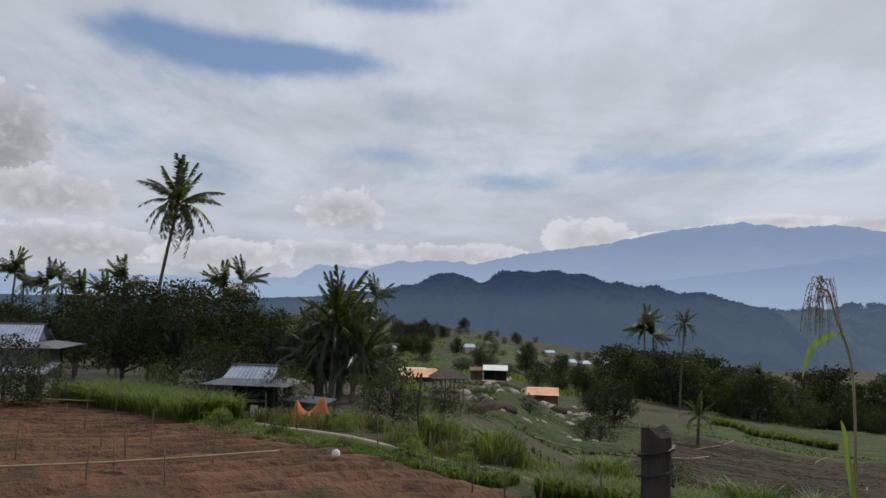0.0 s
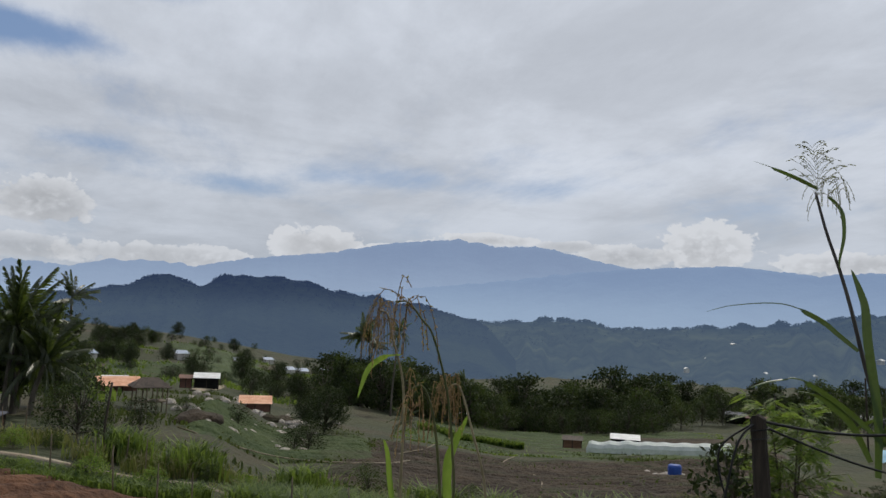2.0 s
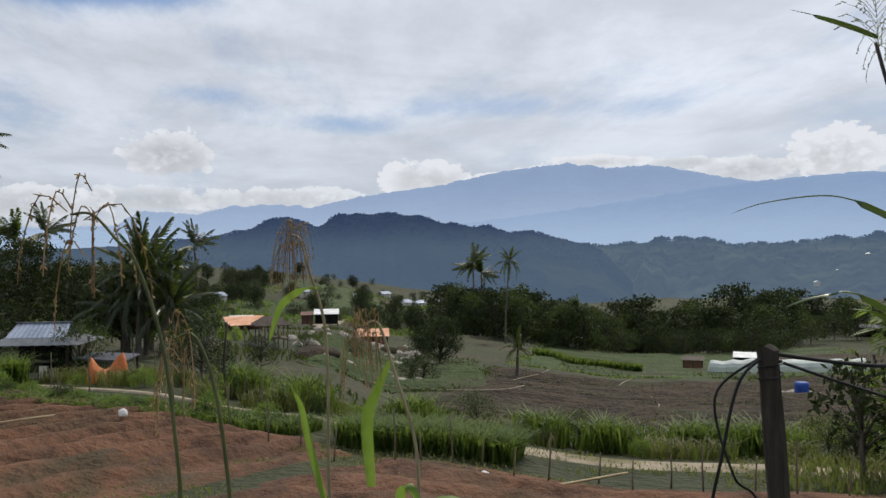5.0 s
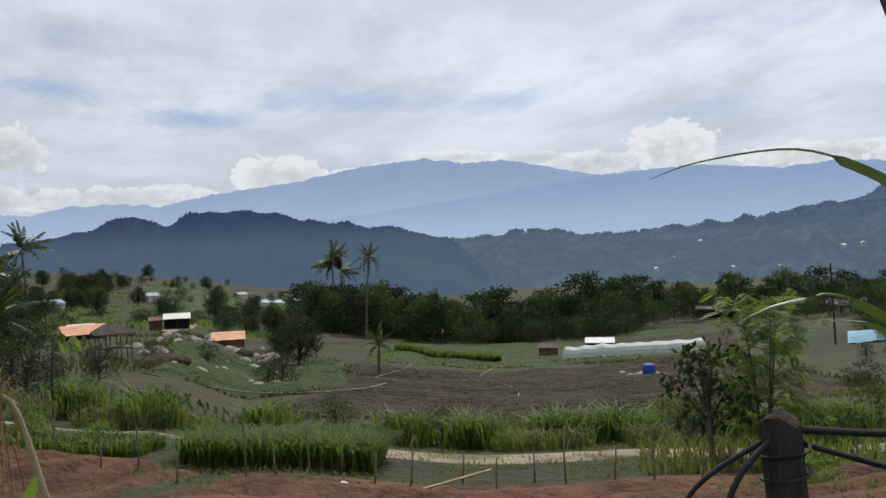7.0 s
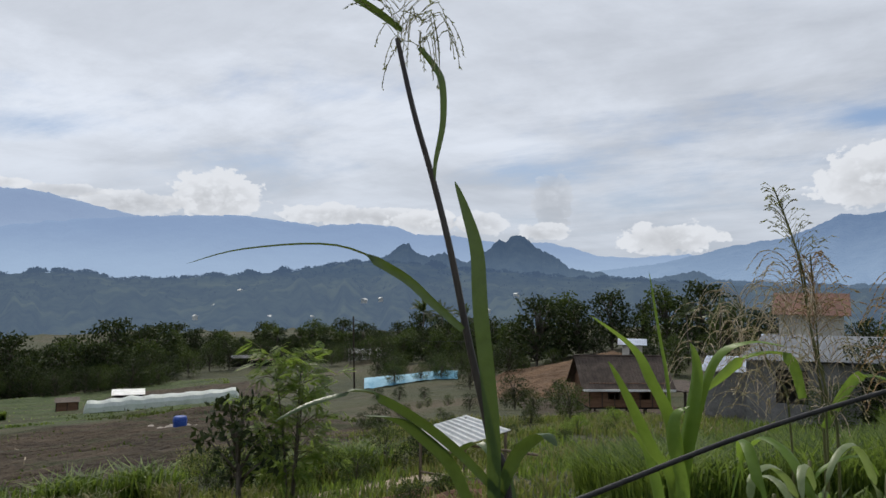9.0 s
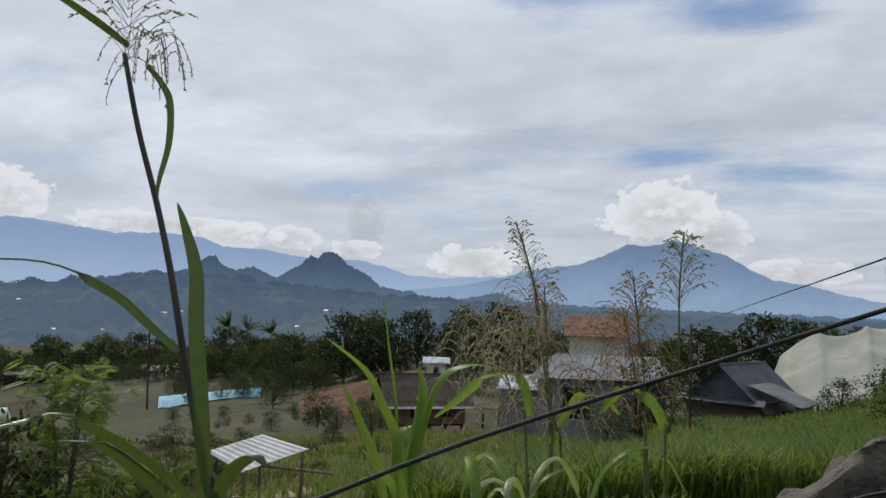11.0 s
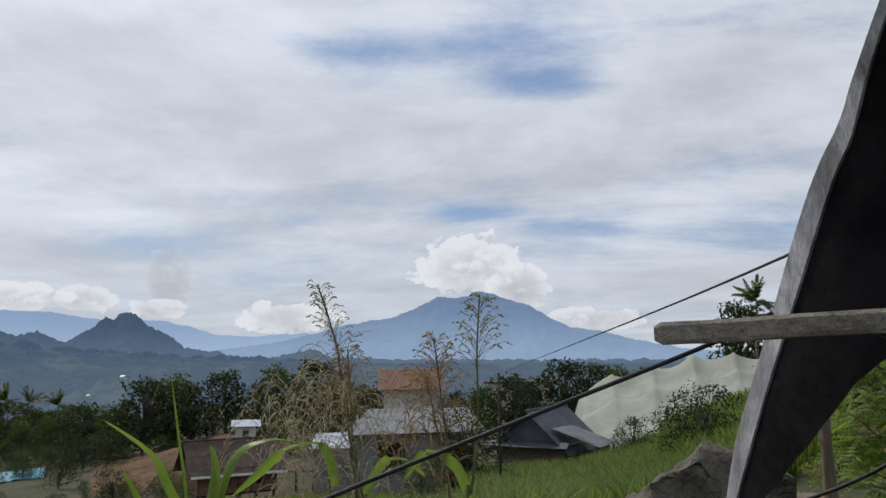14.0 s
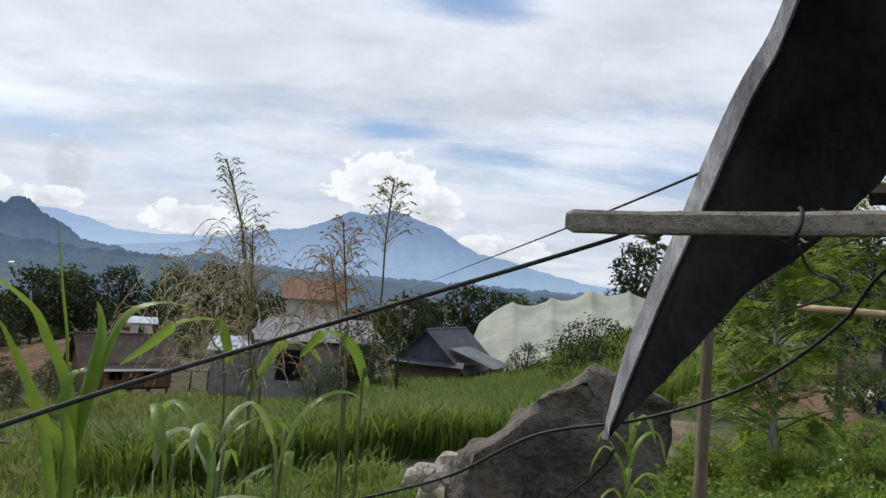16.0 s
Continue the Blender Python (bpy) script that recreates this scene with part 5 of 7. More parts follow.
walls(low_house, 4.0, 4.0, -0.8, 2.9, "wood_house", ((1, 0, 1, 0.8, 1.8),))
part("roof", corrugated(Geo(), (0.5, -2.6, 4.0), (0.5, 2.6, 4.0), (-2.6, 2.6, 3.0), (-2.6, -2.6, 3.0)), "zinc", low_house)
part("roof", corrugated(Geo(), (0.5, -2.6, 4.0), (0.5, 2.6, 4.0), (2.6, 2.6, 3.0), (2.6, -2.6, 3.0)), "zinc", low_house)
white_house = thing("house", on_ground(*polar(89.2, 92), -5, 2.0), "pale two-storey house behind trees", "house")
walls(white_house, 5.0, 7.0, -2.5, 3.6, "white_wall", ((1, 0, 1, 1.8, 2.8), (-1, 0, 1, 1.8, 2.8)))
for q_ in (-2, 0, 2):
    part("window", Geo().box((-2.53, q_, 1.7), (0.06, 1.0, 1.1)), "inside_shade", white_house)
part("roof", Geo().box((0, 0, 3.6), (6.0, 8.0, 0.2)), "roof_brown", white_house)
yard_house = thing("house", on_ground(*polar(113, 42), -30), "house with a pale blue-white roof behind trees", "house")
walls(yard_house, 6, 6, -0.5, 2.4, "white_wall", ((-1, 0, 1, 0.8, 1.8),))
gable(yard_house, 6, 6, 2.4, 3.6, 0.6, "zinc", "white_wall")

# net house on the bank: a shade net hung over posts
geo = Geo()
NU, NV = 72, 36
NET_TOP = ((92.5, -3.26), (93.0, -1.27), (94.0, -0.29), (94.6, 0.0), (96.8, 0.32), (99.3, 0.87), (100.7, 1.38), (103.3, 1.43), (105.9, 1.32), (107.7, -1.34), (108.8, -3.79))
for j in range(NV + 1):
    for i in range(NU + 1):
        u, v = i / NU, j / NV
        x, y = polar(92.5 + 16.3 * u, 47 + 18 * v)
        cusp = abs(math.sin(math.pi * u * 6.0)) ** 0.7
        crest = float(np.interp(92.5 + 16.3 * u, *zip(*NET_TOP)))
        body = float(np.interp(v, (0, 0.12, 0.3, 0.5, 0.72, 0.9, 1), (0, 0.28, 0.58, 0.83, 1.0, 0.92, 0.4)))
        sag = 0.42 * cusp * min(1, v * 2.5) + 0.4 * math.sin(math.pi * ((v * 3.2) % 1))
        fold = 0.12 * noise.noise((x * 0.9, y * 0.5, 2)) + 0.06 * noise.noise((x * 2.2, y * 1.5, 4))
        z0 = ground_z(x, y)
        top = 1.6 + 58 * math.tan(radians(crest)) - z0
        geo.v.append((x, y, z0 - 0.1 + max(0, body * top - (sag - fold) * min(1, top / 2) * smooth(min(1, v * 6)))))
geo.f += [(j * (NU + 1) + i, j * (NU + 1) + i + 1, (j + 1) * (NU + 1) + i + 1, (j + 1) * (NU + 1) + i) for j in range(NV) for i in range(NU)]
net_house = thing("net_house", pose(0, 0, 0), "large grey-white shade net draped over posts", "net house")
part("net", geo, "net", net_house, flat=False)
for a_ in (95, 97.5, 100.5, 103.5, 106):
    for r_ in (53, 58):
        x, y = polar(a_, r_)
        part("post", Geo().tube([(x, y, ground_z(x, y) - 0.3), (x, y, ground_z(x, y) + 1.7)], 0.06), "stake", net_house)

# film tunnel in the valley
tunnel = thing("film_tunnel", pose(0, 0, 0), "long low white plastic film tunnel in the field", "tunnel")
geo = Geo()
a_, b_ = Vector((*polar(31.6, 98), 0)), Vector((*polar(41.6, 95), 0))
n_ = 46
for i in range(n_ + 1):
    p = a_.lerp(b_, i / n_)
    s = Vector((p.x, p.y, 0)).normalized()
    h = (1.5 + 0.06 * math.sin(i * 1.05) + 0.16 * noise.noise((i * 0.25, 0, 0))) * (0.45 if i in (0, n_) else 1)
    for k in range(9):
        t = math.pi * k / 8
        q = p - s * 1.6 * math.cos(t)
        geo.v.append((q.x, q.y, ground_z(q.x, q.y) + h * math.sin(t) ** 0.7 + (0 if 0 < k < 8 else -0.1)))
geo.f += [(i * 9 + k, i * 9 + k + 1, i * 9 + k + 10, i * 9 + k + 9) for i in range(n_) for k in range(8)]
geo.f += [tuple(range(9)), tuple(n_ * 9 + k for k in range(8, -1, -1))]
part("film", geo, "tunnel", tunnel)
for i in range(0, n_ + 1, 6):
    p = a_.lerp(b_, i / n_)
    s = Vector((p.x, p.y, 0)).normalized()
    part("hoop", Geo().tube([(p.x - s.x * 1.64 * math.cos(t), p.y - s.y * 1.64 * math.cos(t), ground_z(p.x, p.y) - 0.1 + 1.5 * math.sin(t)) for t in [math.pi * k / 8 for k in range(9)]], 0.03, 5), "stake", tunnel)

# blue sheet over a seed bed
geo = Geo()
a_, b_ = Vector((*polar(50.4, 104), 0)), Vector((*polar(57.2, 107), 0))
for i in range(31):
    p = a_.lerp(b_, i / 30)
    s = Vector((p.x, p.y, 0)).normalized()
    for k in range(7):
        q = p + s * (k - 2) * 0.9
        geo.v.append((q.x, q.y, ground_z(q.x, q.y) + (0.1, 0.5, 0.95, 1.1, 1.0, 0.6, 0.1)[k] + 0.16 * noise.noise((i * 0.5, k, 0))))
geo.f += [(i * 7 + k, i * 7 + k + 1, i * 7 + k + 8, i * 7 + k + 7) for i in range(30) for k in range(6)]
single("tarp_cover", geo, "blue_tarp", "bright blue tarp stretched over a bed", "tarp")

# roof on low posts in the meadow
table = thing("low_shelter", on_ground(18.1, 11.75, 0, -0.2), "low shelter with a white corrugated roof", "shelter")
gz_ = ground_z(18.1, 11.75)
TABLE_CORNERS = ((17.23, 12.52, -1.85), (18.7, 11.95, -1.6), (19.35, 10.95, -1.97), (17.47, 11.66, -2.28))
TABLE = [Vector(p) - Vector((18.1, 11.75, gz_ - 0.2)) for p in TABLE_CORNERS]
part("roof", corrugated(Geo(), TABLE[0], TABLE[1], TABLE[2], TABLE[3], 0.16, 0.02), "white_sheet", table, "white corrugated roof sheet")
for q_ in TABLE:
    part("post", Geo().tube([(q_.x * 0.88, q_.y * 0.88, -0.4), (q_.x * 0.88, q_.y * 0.88, q_.z - 0.05)], 0.04), "stake", table)
part("beam", Geo().tube([(0.3, 0.6, 1.15), (0.6, -1.9, 1.1)], 0.035), "stake", table)
part("rail", Geo().tube([(-0.8, 0.65, 0.6), (-0.5, -0.1, 0.5)], 0.03), "stake", table)

# poles, stakes, rails
pole = thing("utility_pole", on_ground(*polar(49.7, 103), 40), "tall leaning wooden utility pole with wire", "pole")
part("shaft", Geo().tube([(0, 0, -0.5), (-0.5, 0.3, 9.6)], [0.13, 0.09], 8), "wood_dark", pole)
part("crossbar", Geo().box((-0.45, 0.28, 9.0), (0.9, 0.1, 0.1)), "wood_dark", pole)
part("wire", Geo().tube([(-0.5, 0.3, 9.2), (12, -8, 5.5), (26, -22, 4.5)], 0.025, 4), "rubber", pole)
x, y = polar(-1.7, 29)
single("fence_pole", Geo().tube([(x, y, ground_z(x, y) - 0.4), (x + 0.02, y, ground_z(x, y) + 1.2), (x + 0.12, y, ground_z(x, y) + 2.55)], [0.05, 0.045, 0.04], 7), "wood_dark", "slim dark upright pole beside the path", "pole")

stake = single("stake", Geo().tube([(0, 0, -0.3), (0.01, 0, 0.6), (-0.01, 0.01, 1.15)], [0.024, 0.02, 0.014], 6), "stake", "thin weathered stake in the red field", "stake", "field stakes")
rnd = random.Random(8)
spots = [polar(3 + 2.6 * k + rnd.uniform(-1, 1), 18.8 - 0.05 * k + rnd.uniform(-0.9, 0.9)) for k in range(16)] + [polar(rnd.uniform(-29, 3), rnd.uniform(19, 33)) for _ in range(26)]
stake.matrix_world = on_ground(*spots[0], 0)
for x, y in spots[1:]:
    copy_thing(stake, on_ground(x, y, rnd.uniform(0, 360)) @ pose(0, 0, 0, rnd.uniform(-5, 5), rnd.uniform(-4, 4)) @ Matrix.Diagonal((1, 1, rnd.uniform(0.6, 1.3), 1)))


def lying(name, pts, r, mat, label, category="pole"):
    line = curve([(x, y, ground_z(x, y) + z) for x, y, z in pts], 6)
    return single(name, Geo().tube(line, r, 6), mat, label, category)


lying("bamboo_rail", ((-13.5, 17.6, 0.5), (-8.5, 19.2, 0.42), (-4.2, 20.4, 0.62)), 0.03, "bamboo", "long pale bamboo rail over the field")
lying("bamboo_rail", ((-24, 33, 0.55), (-19, 34, 0.5), (-14.5, 34.2, 0.5)), 0.035, "bamboo", "long pale bamboo rail over the field")
lying("bamboo_pole", ((6.5, 15.6, 0.1), (9.2, 17.2, 0.25)), 0.03, "bamboo", "bamboo pole lying on the red earth")
lying("hose", ((12, 45, 0.25), (17, 50, 0.25), (19, 58, 0.25), (24, 66, 0.25), (28, 74, 0.25)), 0.045, "sand", "pale irrigation hose across the dry field", "hose")
lying("hose", ((22, 40, 0.25), (27, 50, 0.25), (29, 60, 0.25), (36, 72, 0.25)), 0.045, "sand", "pale irrigation hose across the dry field", "hose")
lying("hose", ((2, 44, 0.3), (8, 47, 0.3), (14, 46, 0.3), (18, 52, 0.3)), 0.045, "sand", "pale irrigation hose on the terrace", "hose")

# tub, tarp heap, sack, stones
tub = thing("barrel", on_ground(*polar(37.9, 58), 0), "blue plastic water barrel in the field", "barrel")
part("body", Geo().tube([(0, 0, -0.05), (0, 0, 0.2), (0, 0, 0.85), (0, 0, 1.0), (0, 0, 1.02)], [0.42, 0.48, 0.48, 0.42, 0.3], 14), "blue_plastic", tub, flat=False)
part("rim", Geo().tube([(0, 0, 0.66), (0, 0, 0.72)], 0.5, 14), "blue_plastic", tub)

geo = Geo()
for j in range(15):
    for i in range(21):
        u, v = i / 20, j / 14
        x, y = polar(-11.0 + 2.9 * u, 32.6 - 1.0 * v)
        h = (0.35 + 0.65 * math.sin(math.pi * v) ** 0.5) * (0.75 + 0.3 * math.cos(u * 7)) * min(1, 6 * min(u, 1 - u) + 0.1) * (0.0 if j == 14 else 1)
        geo.v.append((x, y, ground_z(x, y) + 1.15 * h + 0.12 * noise.noise((u * 9, v * 4, 4)) - 0.05))
geo.f += [(j * 21 + i, j * 21 + i + 1, j * 21 + i + 22, j * 21 + i + 21) for j in range(14) for i in range(20)]
single("tarp", geo, "orange", "crumpled orange tarp over a heap", "tarp")


sack = tagged(new("sack", SACK), "small white plastic sack lying at the verge", "sack")
sack.matrix_world = on_ground(*polar(-7.6, 21.8), 0, 0.35)
sack2 = tagged(new("sack", sack.data), "pale plastic sack on the red earth", "sack")
sack2.matrix_world = on_ground(*polar(18.5, 17.0), 40, 0.15)
STONES = [boulder(10 + i, 0.34, 0.28, 0.22, "stone") for i in range(4)]
rnd = random.Random(12)
for k in range(110):
    if k < 40:
        x, y = polar(rnd.gauss(9, 2.2), rnd.uniform(78, 100))
    elif k < 75:
        x, y = polar(rnd.uniform(0, 14), rnd.uniform(44, 84))
    elif k < 90:
        x, y = polar(rnd.gauss(37.2, 0.8), rnd.uniform(56, 64))
    else:
        x, y = polar(rnd.uniform(84, 90.5), rnd.uniform(7.3, 8.4))
    s_ = rnd.uniform(0.6, 1.7) * (0.5 if k >= 90 else 1.2)
    st = tagged(new("stone", STONES[k % 4]), "pale rough stone on the bare ground", "stone", "stones")
    st.matrix_world = on_ground(x, y, rnd.uniform(0, 360), 0.05 if k < 90 else 0.22) @ Matrix.Scale(s_, 4)
for a_, r_, s_ in ((3.9, 50, 1.0), (9.4, 88, 1.1), (8.6, 84, 0.8)):
    heap = tagged(new("earth_mound", boulder(40 + r_, 1.5, 1.1, 0.75, "dry_soil", 3)), "grey heap of earth and stones", "heap")
    heap.matrix_world = on_ground(*polar(a_, r_), 20) @ Matrix.Scale(s_, 4)


# ---- close plants, posts, shelter ----
def down(pts):
    """The same line, begun at the ground under its first point."""
    x, y, z = pts[0]
    return [(x + 0.02, y - 0.02, ground_z(x, y) - 0.05)] + list(pts)


def spikelets(geo, rnd, line, size, count, spread=0.5):
    for k in range(count):
        t = rnd.random() * (len(line) - 1.001)
        i = int(t)
        p = line[i].lerp(line[i + 1], t - i)
        d = ((line[i + 1] - line[i]).normalized() + rand_dir(rnd) * spread).normalized()
        s = d.cross(rand_dir(rnd)).normalized() * size * 0.16
        q = p + d * size * rnd.uniform(0.7, 1.3)
        m = p.lerp(q, 0.5)
        geo.add([p, m + s, q, m - s], [(0, 1, 2, 3)])


def open_plume(geo, seed, line, reach, whorls=15, per=5):
    """An airy panicle: thin branches in whorls with small spikelets."""
    rnd = random.Random(seed)
    line = [Vector(p) for p in line]
    for k in range(whorls):
        t = k / whorls
        f = t * (len(line) - 1)
        i = min(int(f), len(line) - 2)
        p = line[i].lerp(line[i + 1], f - i)
        for b in range(per):
            a = rnd.uniform(0, 2 * math.pi)
            ln = reach * (1 - 0.72 * t) * rnd.uniform(0.6, 1.15)
            e = p + Vector((math.cos(a) * ln * 0.75, math.sin(a) * ln * 0.75, ln * rnd.uniform(0.4, 0.85)))
            m = p.lerp(e, 0.5) + Vector((0, 0, ln * 0.1))
            tw = [p, m, e, e + (e - m) * 0.35 + Vector((0, 0, -ln * 0.12))]
            geo.tube(tw, [0.0007, 0.0006, 0.0005, 0.0003], 3)
            spikelets(geo, rnd, tw[1:], 0.0105, 12, 0.3)


def drooping_plume(geo, seed, at, length, strands=34, spread=0.1, thin=1.0):
    """A heavy head whose strands hang down."""
    rnd = random.Random(seed)
    at = Vector(at)
    for _ in range(int(strands * thin)):
        a = rnd.uniform(0, 2 * math.pi)
        o = rnd.uniform(0.15, 1) * spread
        ln = length * rnd.uniform(0.5, 1.1)
        s = at + Vector((rnd.gauss(0, 0.012), rnd.gauss(0, 0.012), rnd.uniform(-0.05, 0.03)))
        tw = curve([s, s + Vector((math.cos(a) * o * 0.6, math.sin(a) * o * 0.6, 0.02)), s + Vector((math.cos(a) * o, math.sin(a) * o, -ln * 0.45)), s + Vector((math.cos(a) * o * 1.1, math.sin(a) * o * 1.1, -ln))], 3)
        geo.tube(tw, 0.0009, 3)
        spikelets(geo, rnd, tw, 0.0085, 20, 0.6)


def reed(label, stem, radius, leaves=(), plume=None, mat="stem", plume_mat="plume_brown", leaf_mat="leaf_broad"):
    x, y, z = down(stem)[0]
    ob = thing("reed", pose(x, y, z + 0.05), label, "grass plant", "tall reeds")
    inv = Vector((x, y, z + 0.05))
    line = curve([Vector(p) - inv for p in down(stem)], 5)
    n = len(line)
    part("stem", Geo().tube(line, [radius * (1 - 0.5 * k / n) for k in range(n)], 7), mat, ob, flat=False)
    side = Vector((y - 0.9, 1.5 - x, 0)).normalized()
    for pts, width in leaves:
        part("leaf", Geo().blade(curve([Vector(p) - inv for p in pts], 5), width * 1.15, side, 0.22), leaf_mat, ob, flat=False)
    if plume:
        geo = Geo()
        plume(geo, inv)
        part("plume", geo, plume_mat, ob)
    return ob


def shifted(fn, seed, pts, *more):
    def run(geo, inv):
        q = [Vector(p) - inv for p in pts]
        fn(geo, seed, q if fn is open_plume else q[0], *more)
    return run


def tall_plume(geo, inv):
    open_plume(geo, 5, [Vector(p) - inv for p in ((2.77, 2.15, 2.2), (2.755, 2.145, 2.3), (2.74, 2.15, 2.39))], 0.13, 13, 4)
    drooping_plume(geo, 6, Vector((2.79, 2.12, 2.23)) - inv, 0.085, 20, 0.1)


reed("tall dark sorghum stalk with long arching leaves",
     ((2.90, 1.96, 1.18), (2.88, 2.0, 1.42), (2.86, 2.04, 1.61), (2.84, 2.07, 1.78), (2.82, 2.1, 1.92), (2.79, 2.13, 2.06), (2.77, 2.16, 2.21)), 0.0095,
     [(((2.76, 2.14, 2.22), (2.72, 2.17, 2.25), (2.66, 2.22, 2.29), (2.59, 2.28, 2.33)), 0.013), (((2.79, 2.12, 2.19), (2.81, 2.1, 2.16), (2.815, 2.08, 2.12), (2.82, 2.08, 2.04), (2.81, 2.09, 1.96), (2.81, 2.09, 1.92)), 0.012),
      (((2.87, 1.99, 1.2), (2.86, 1.98, 1.41), (2.84, 2.0, 1.66), (2.84, 2.01, 1.78), (2.83, 2.03, 1.86), (2.82, 2.05, 1.92)), 0.026), (((2.84, 2.04, 1.63), (2.81, 2.09, 1.68), (2.77, 2.15, 1.74), (2.69, 2.24, 1.79), (2.57, 2.36, 1.78), (2.49, 2.43, 1.75)), 0.016),
      (((2.88, 1.97, 1.31), (2.81, 2.04, 1.41), (2.73, 2.09, 1.48), (2.66, 2.14, 1.52), (2.58, 2.18, 1.51), (2.51, 2.21, 1.48)), 0.018), (((2.86, 2.01, 1.25), (2.81, 2.04, 1.37), (2.76, 2.07, 1.43), (2.71, 2.1, 1.47), (2.65, 2.13, 1.48)), 0.022),
      (((2.88, 1.98, 1.31), (2.88, 1.94, 1.4), (2.89, 1.89, 1.44), (2.89, 1.86, 1.42)), 0.025), (((2.9, 1.96, 1.1), (2.96, 2.0, 1.3), (2.98, 2.08, 1.38), (2.96, 2.16, 1.34)), 0.022), (((2.9, 1.96, 1.0), (2.84, 1.86, 1.2), (2.8, 1.78, 1.24), (2.76, 1.7, 1.16)), 0.022)],
     tall_plume, "stem_dark", "plume_green", "leaf_shaded")
reed("dry reed with a hanging brown seed head", ((1.28, 2.37, 0.84), (1.27, 2.37, 1.05), (1.27, 2.37, 1.3), (1.26, 2.37, 1.47), (1.22, 2.38, 1.61), (1.2, 2.38, 1.68), (1.17, 2.39, 1.69)), 0.0055,
     [(((1.25, 2.37, 1.55), (1.2, 2.38, 1.54), (1.15, 2.39, 1.5), (1.12, 2.39, 1.41)), 0.02), (((1.27, 2.36, 0.95), (1.22, 2.32, 1.15), (1.2, 2.3, 1.25), (1.18, 2.28, 1.3)), 0.016)], shifted(drooping_plume, 7, [(1.185, 2.385, 1.68)], 0.12, 30, 0.05), "straw")
reed("dry reed with a heavy brown seed head", ((1.46, 2.15, 0.89), (1.47, 2.15, 1.06), (1.46, 2.15, 1.2), (1.42, 2.16, 1.34), (1.38, 2.18, 1.47), (1.34, 2.18, 1.46)), 0.0055,
     [(((1.36, 2.18, 1.08), (1.35, 2.18, 1.23), (1.37, 2.18, 1.3), (1.41, 2.17, 1.39)), 0.026), (((1.47, 2.15, 0.9), (1.42, 2.12, 1.06), (1.44, 2.1, 1.1), (1.48, 2.08, 1.02)), 0.022)], shifted(drooping_plume, 8, [(1.34, 2.18, 1.46)], 0.12, 30, 0.055), "straw")
reed("bent reed with loose arching plumes", ((1.035, 1.315, 1.1), (1.03, 1.315, 1.33), (1.025, 1.315, 1.41), (1.01, 1.32, 1.53), (0.98, 1.325, 1.63), (0.957, 1.325, 1.66), (0.93, 1.328, 1.69), (0.905, 1.33, 1.69)), 0.003,
     [(((1.03, 1.315, 1.2), (0.99, 1.3, 1.3), (0.95, 1.28, 1.3), (0.9, 1.27, 1.26)), 0.016)], shifted(drooping_plume, 9, [(0.935, 1.328, 1.69)], 0.1, 10, 0.07))
reed("dry reed with a thin brown plume", ((1.08, 1.5, 0.9), (1.08, 1.5, 1.2), (1.06, 1.5, 1.42), (1.03, 1.5, 1.52), (1.0, 1.5, 1.52)), 0.004, [], shifted(drooping_plume, 10, [(1.01, 1.5, 1.52)], 0.1, 9, 0.04))
reed("tall reed with an open feathery panicle", ((4.18, 1.54, 1.2), (4.17, 1.56, 1.36), (4.16, 1.61, 1.6), (4.16, 1.63, 1.77), (4.15, 1.67, 1.92), (4.14, 1.71, 2.04)), 0.005,
     [(((4.06, 1.62, 1.40), (4.05, 1.66, 1.52), (4.01, 1.77, 1.51), (3.99, 1.85, 1.44), (3.97, 1.92, 1.38)), 0.03)], shifted(open_plume, 11, [(4.16, 1.64, 1.8), (4.15, 1.67, 1.92), (4.14, 1.71, 2.04)], 0.13, 16, 5), plume_mat="plume_green")
reed("tall reed with an open feathery panicle", ((3.7, 1.18, 1.31), (3.7, 1.17, 1.44), (3.7, 1.15, 1.62), (3.7, 1.15, 1.8), (3.7, 1.14, 1.96)), 0.004,
     [(((3.72, 1.17, 1.4), (3.72, 1.21, 1.5), (3.71, 1.28, 1.54), (3.71, 1.32, 1.51), (3.7, 1.35, 1.47)), 0.026)], shifted(open_plume, 12, [(3.7, 1.15, 1.76), (3.7, 1.14, 1.86), (3.7, 1.14, 1.96)], 0.11, 15, 5), plume_mat="plume_green")
reed("reed with a reddish seed plume", ((3.92, 1.25, 1.34), (3.92, 1.25, 1.5), (3.92, 1.27, 1.67), (3.91, 1.29, 1.85)), 0.004,
     [], shifted(open_plume, 13, [(3.92, 1.27, 1.62), (3.92, 1.28, 1.74), (3.91, 1.29, 1.85)], 0.13, 14, 7))
reed("reed with a brown seed plume", ((4.17, 1.57, 1.29), (4.17, 1.59, 1.51), (4.17, 1.6, 1.67), (4.16, 1.61, 1.83)), 0.004, [], shifted(open_plume, 14, [(4.17, 1.6, 1.58), (4.17, 1.6, 1.7), (4.16, 1.61, 1.83)], 0.15, 14, 7))


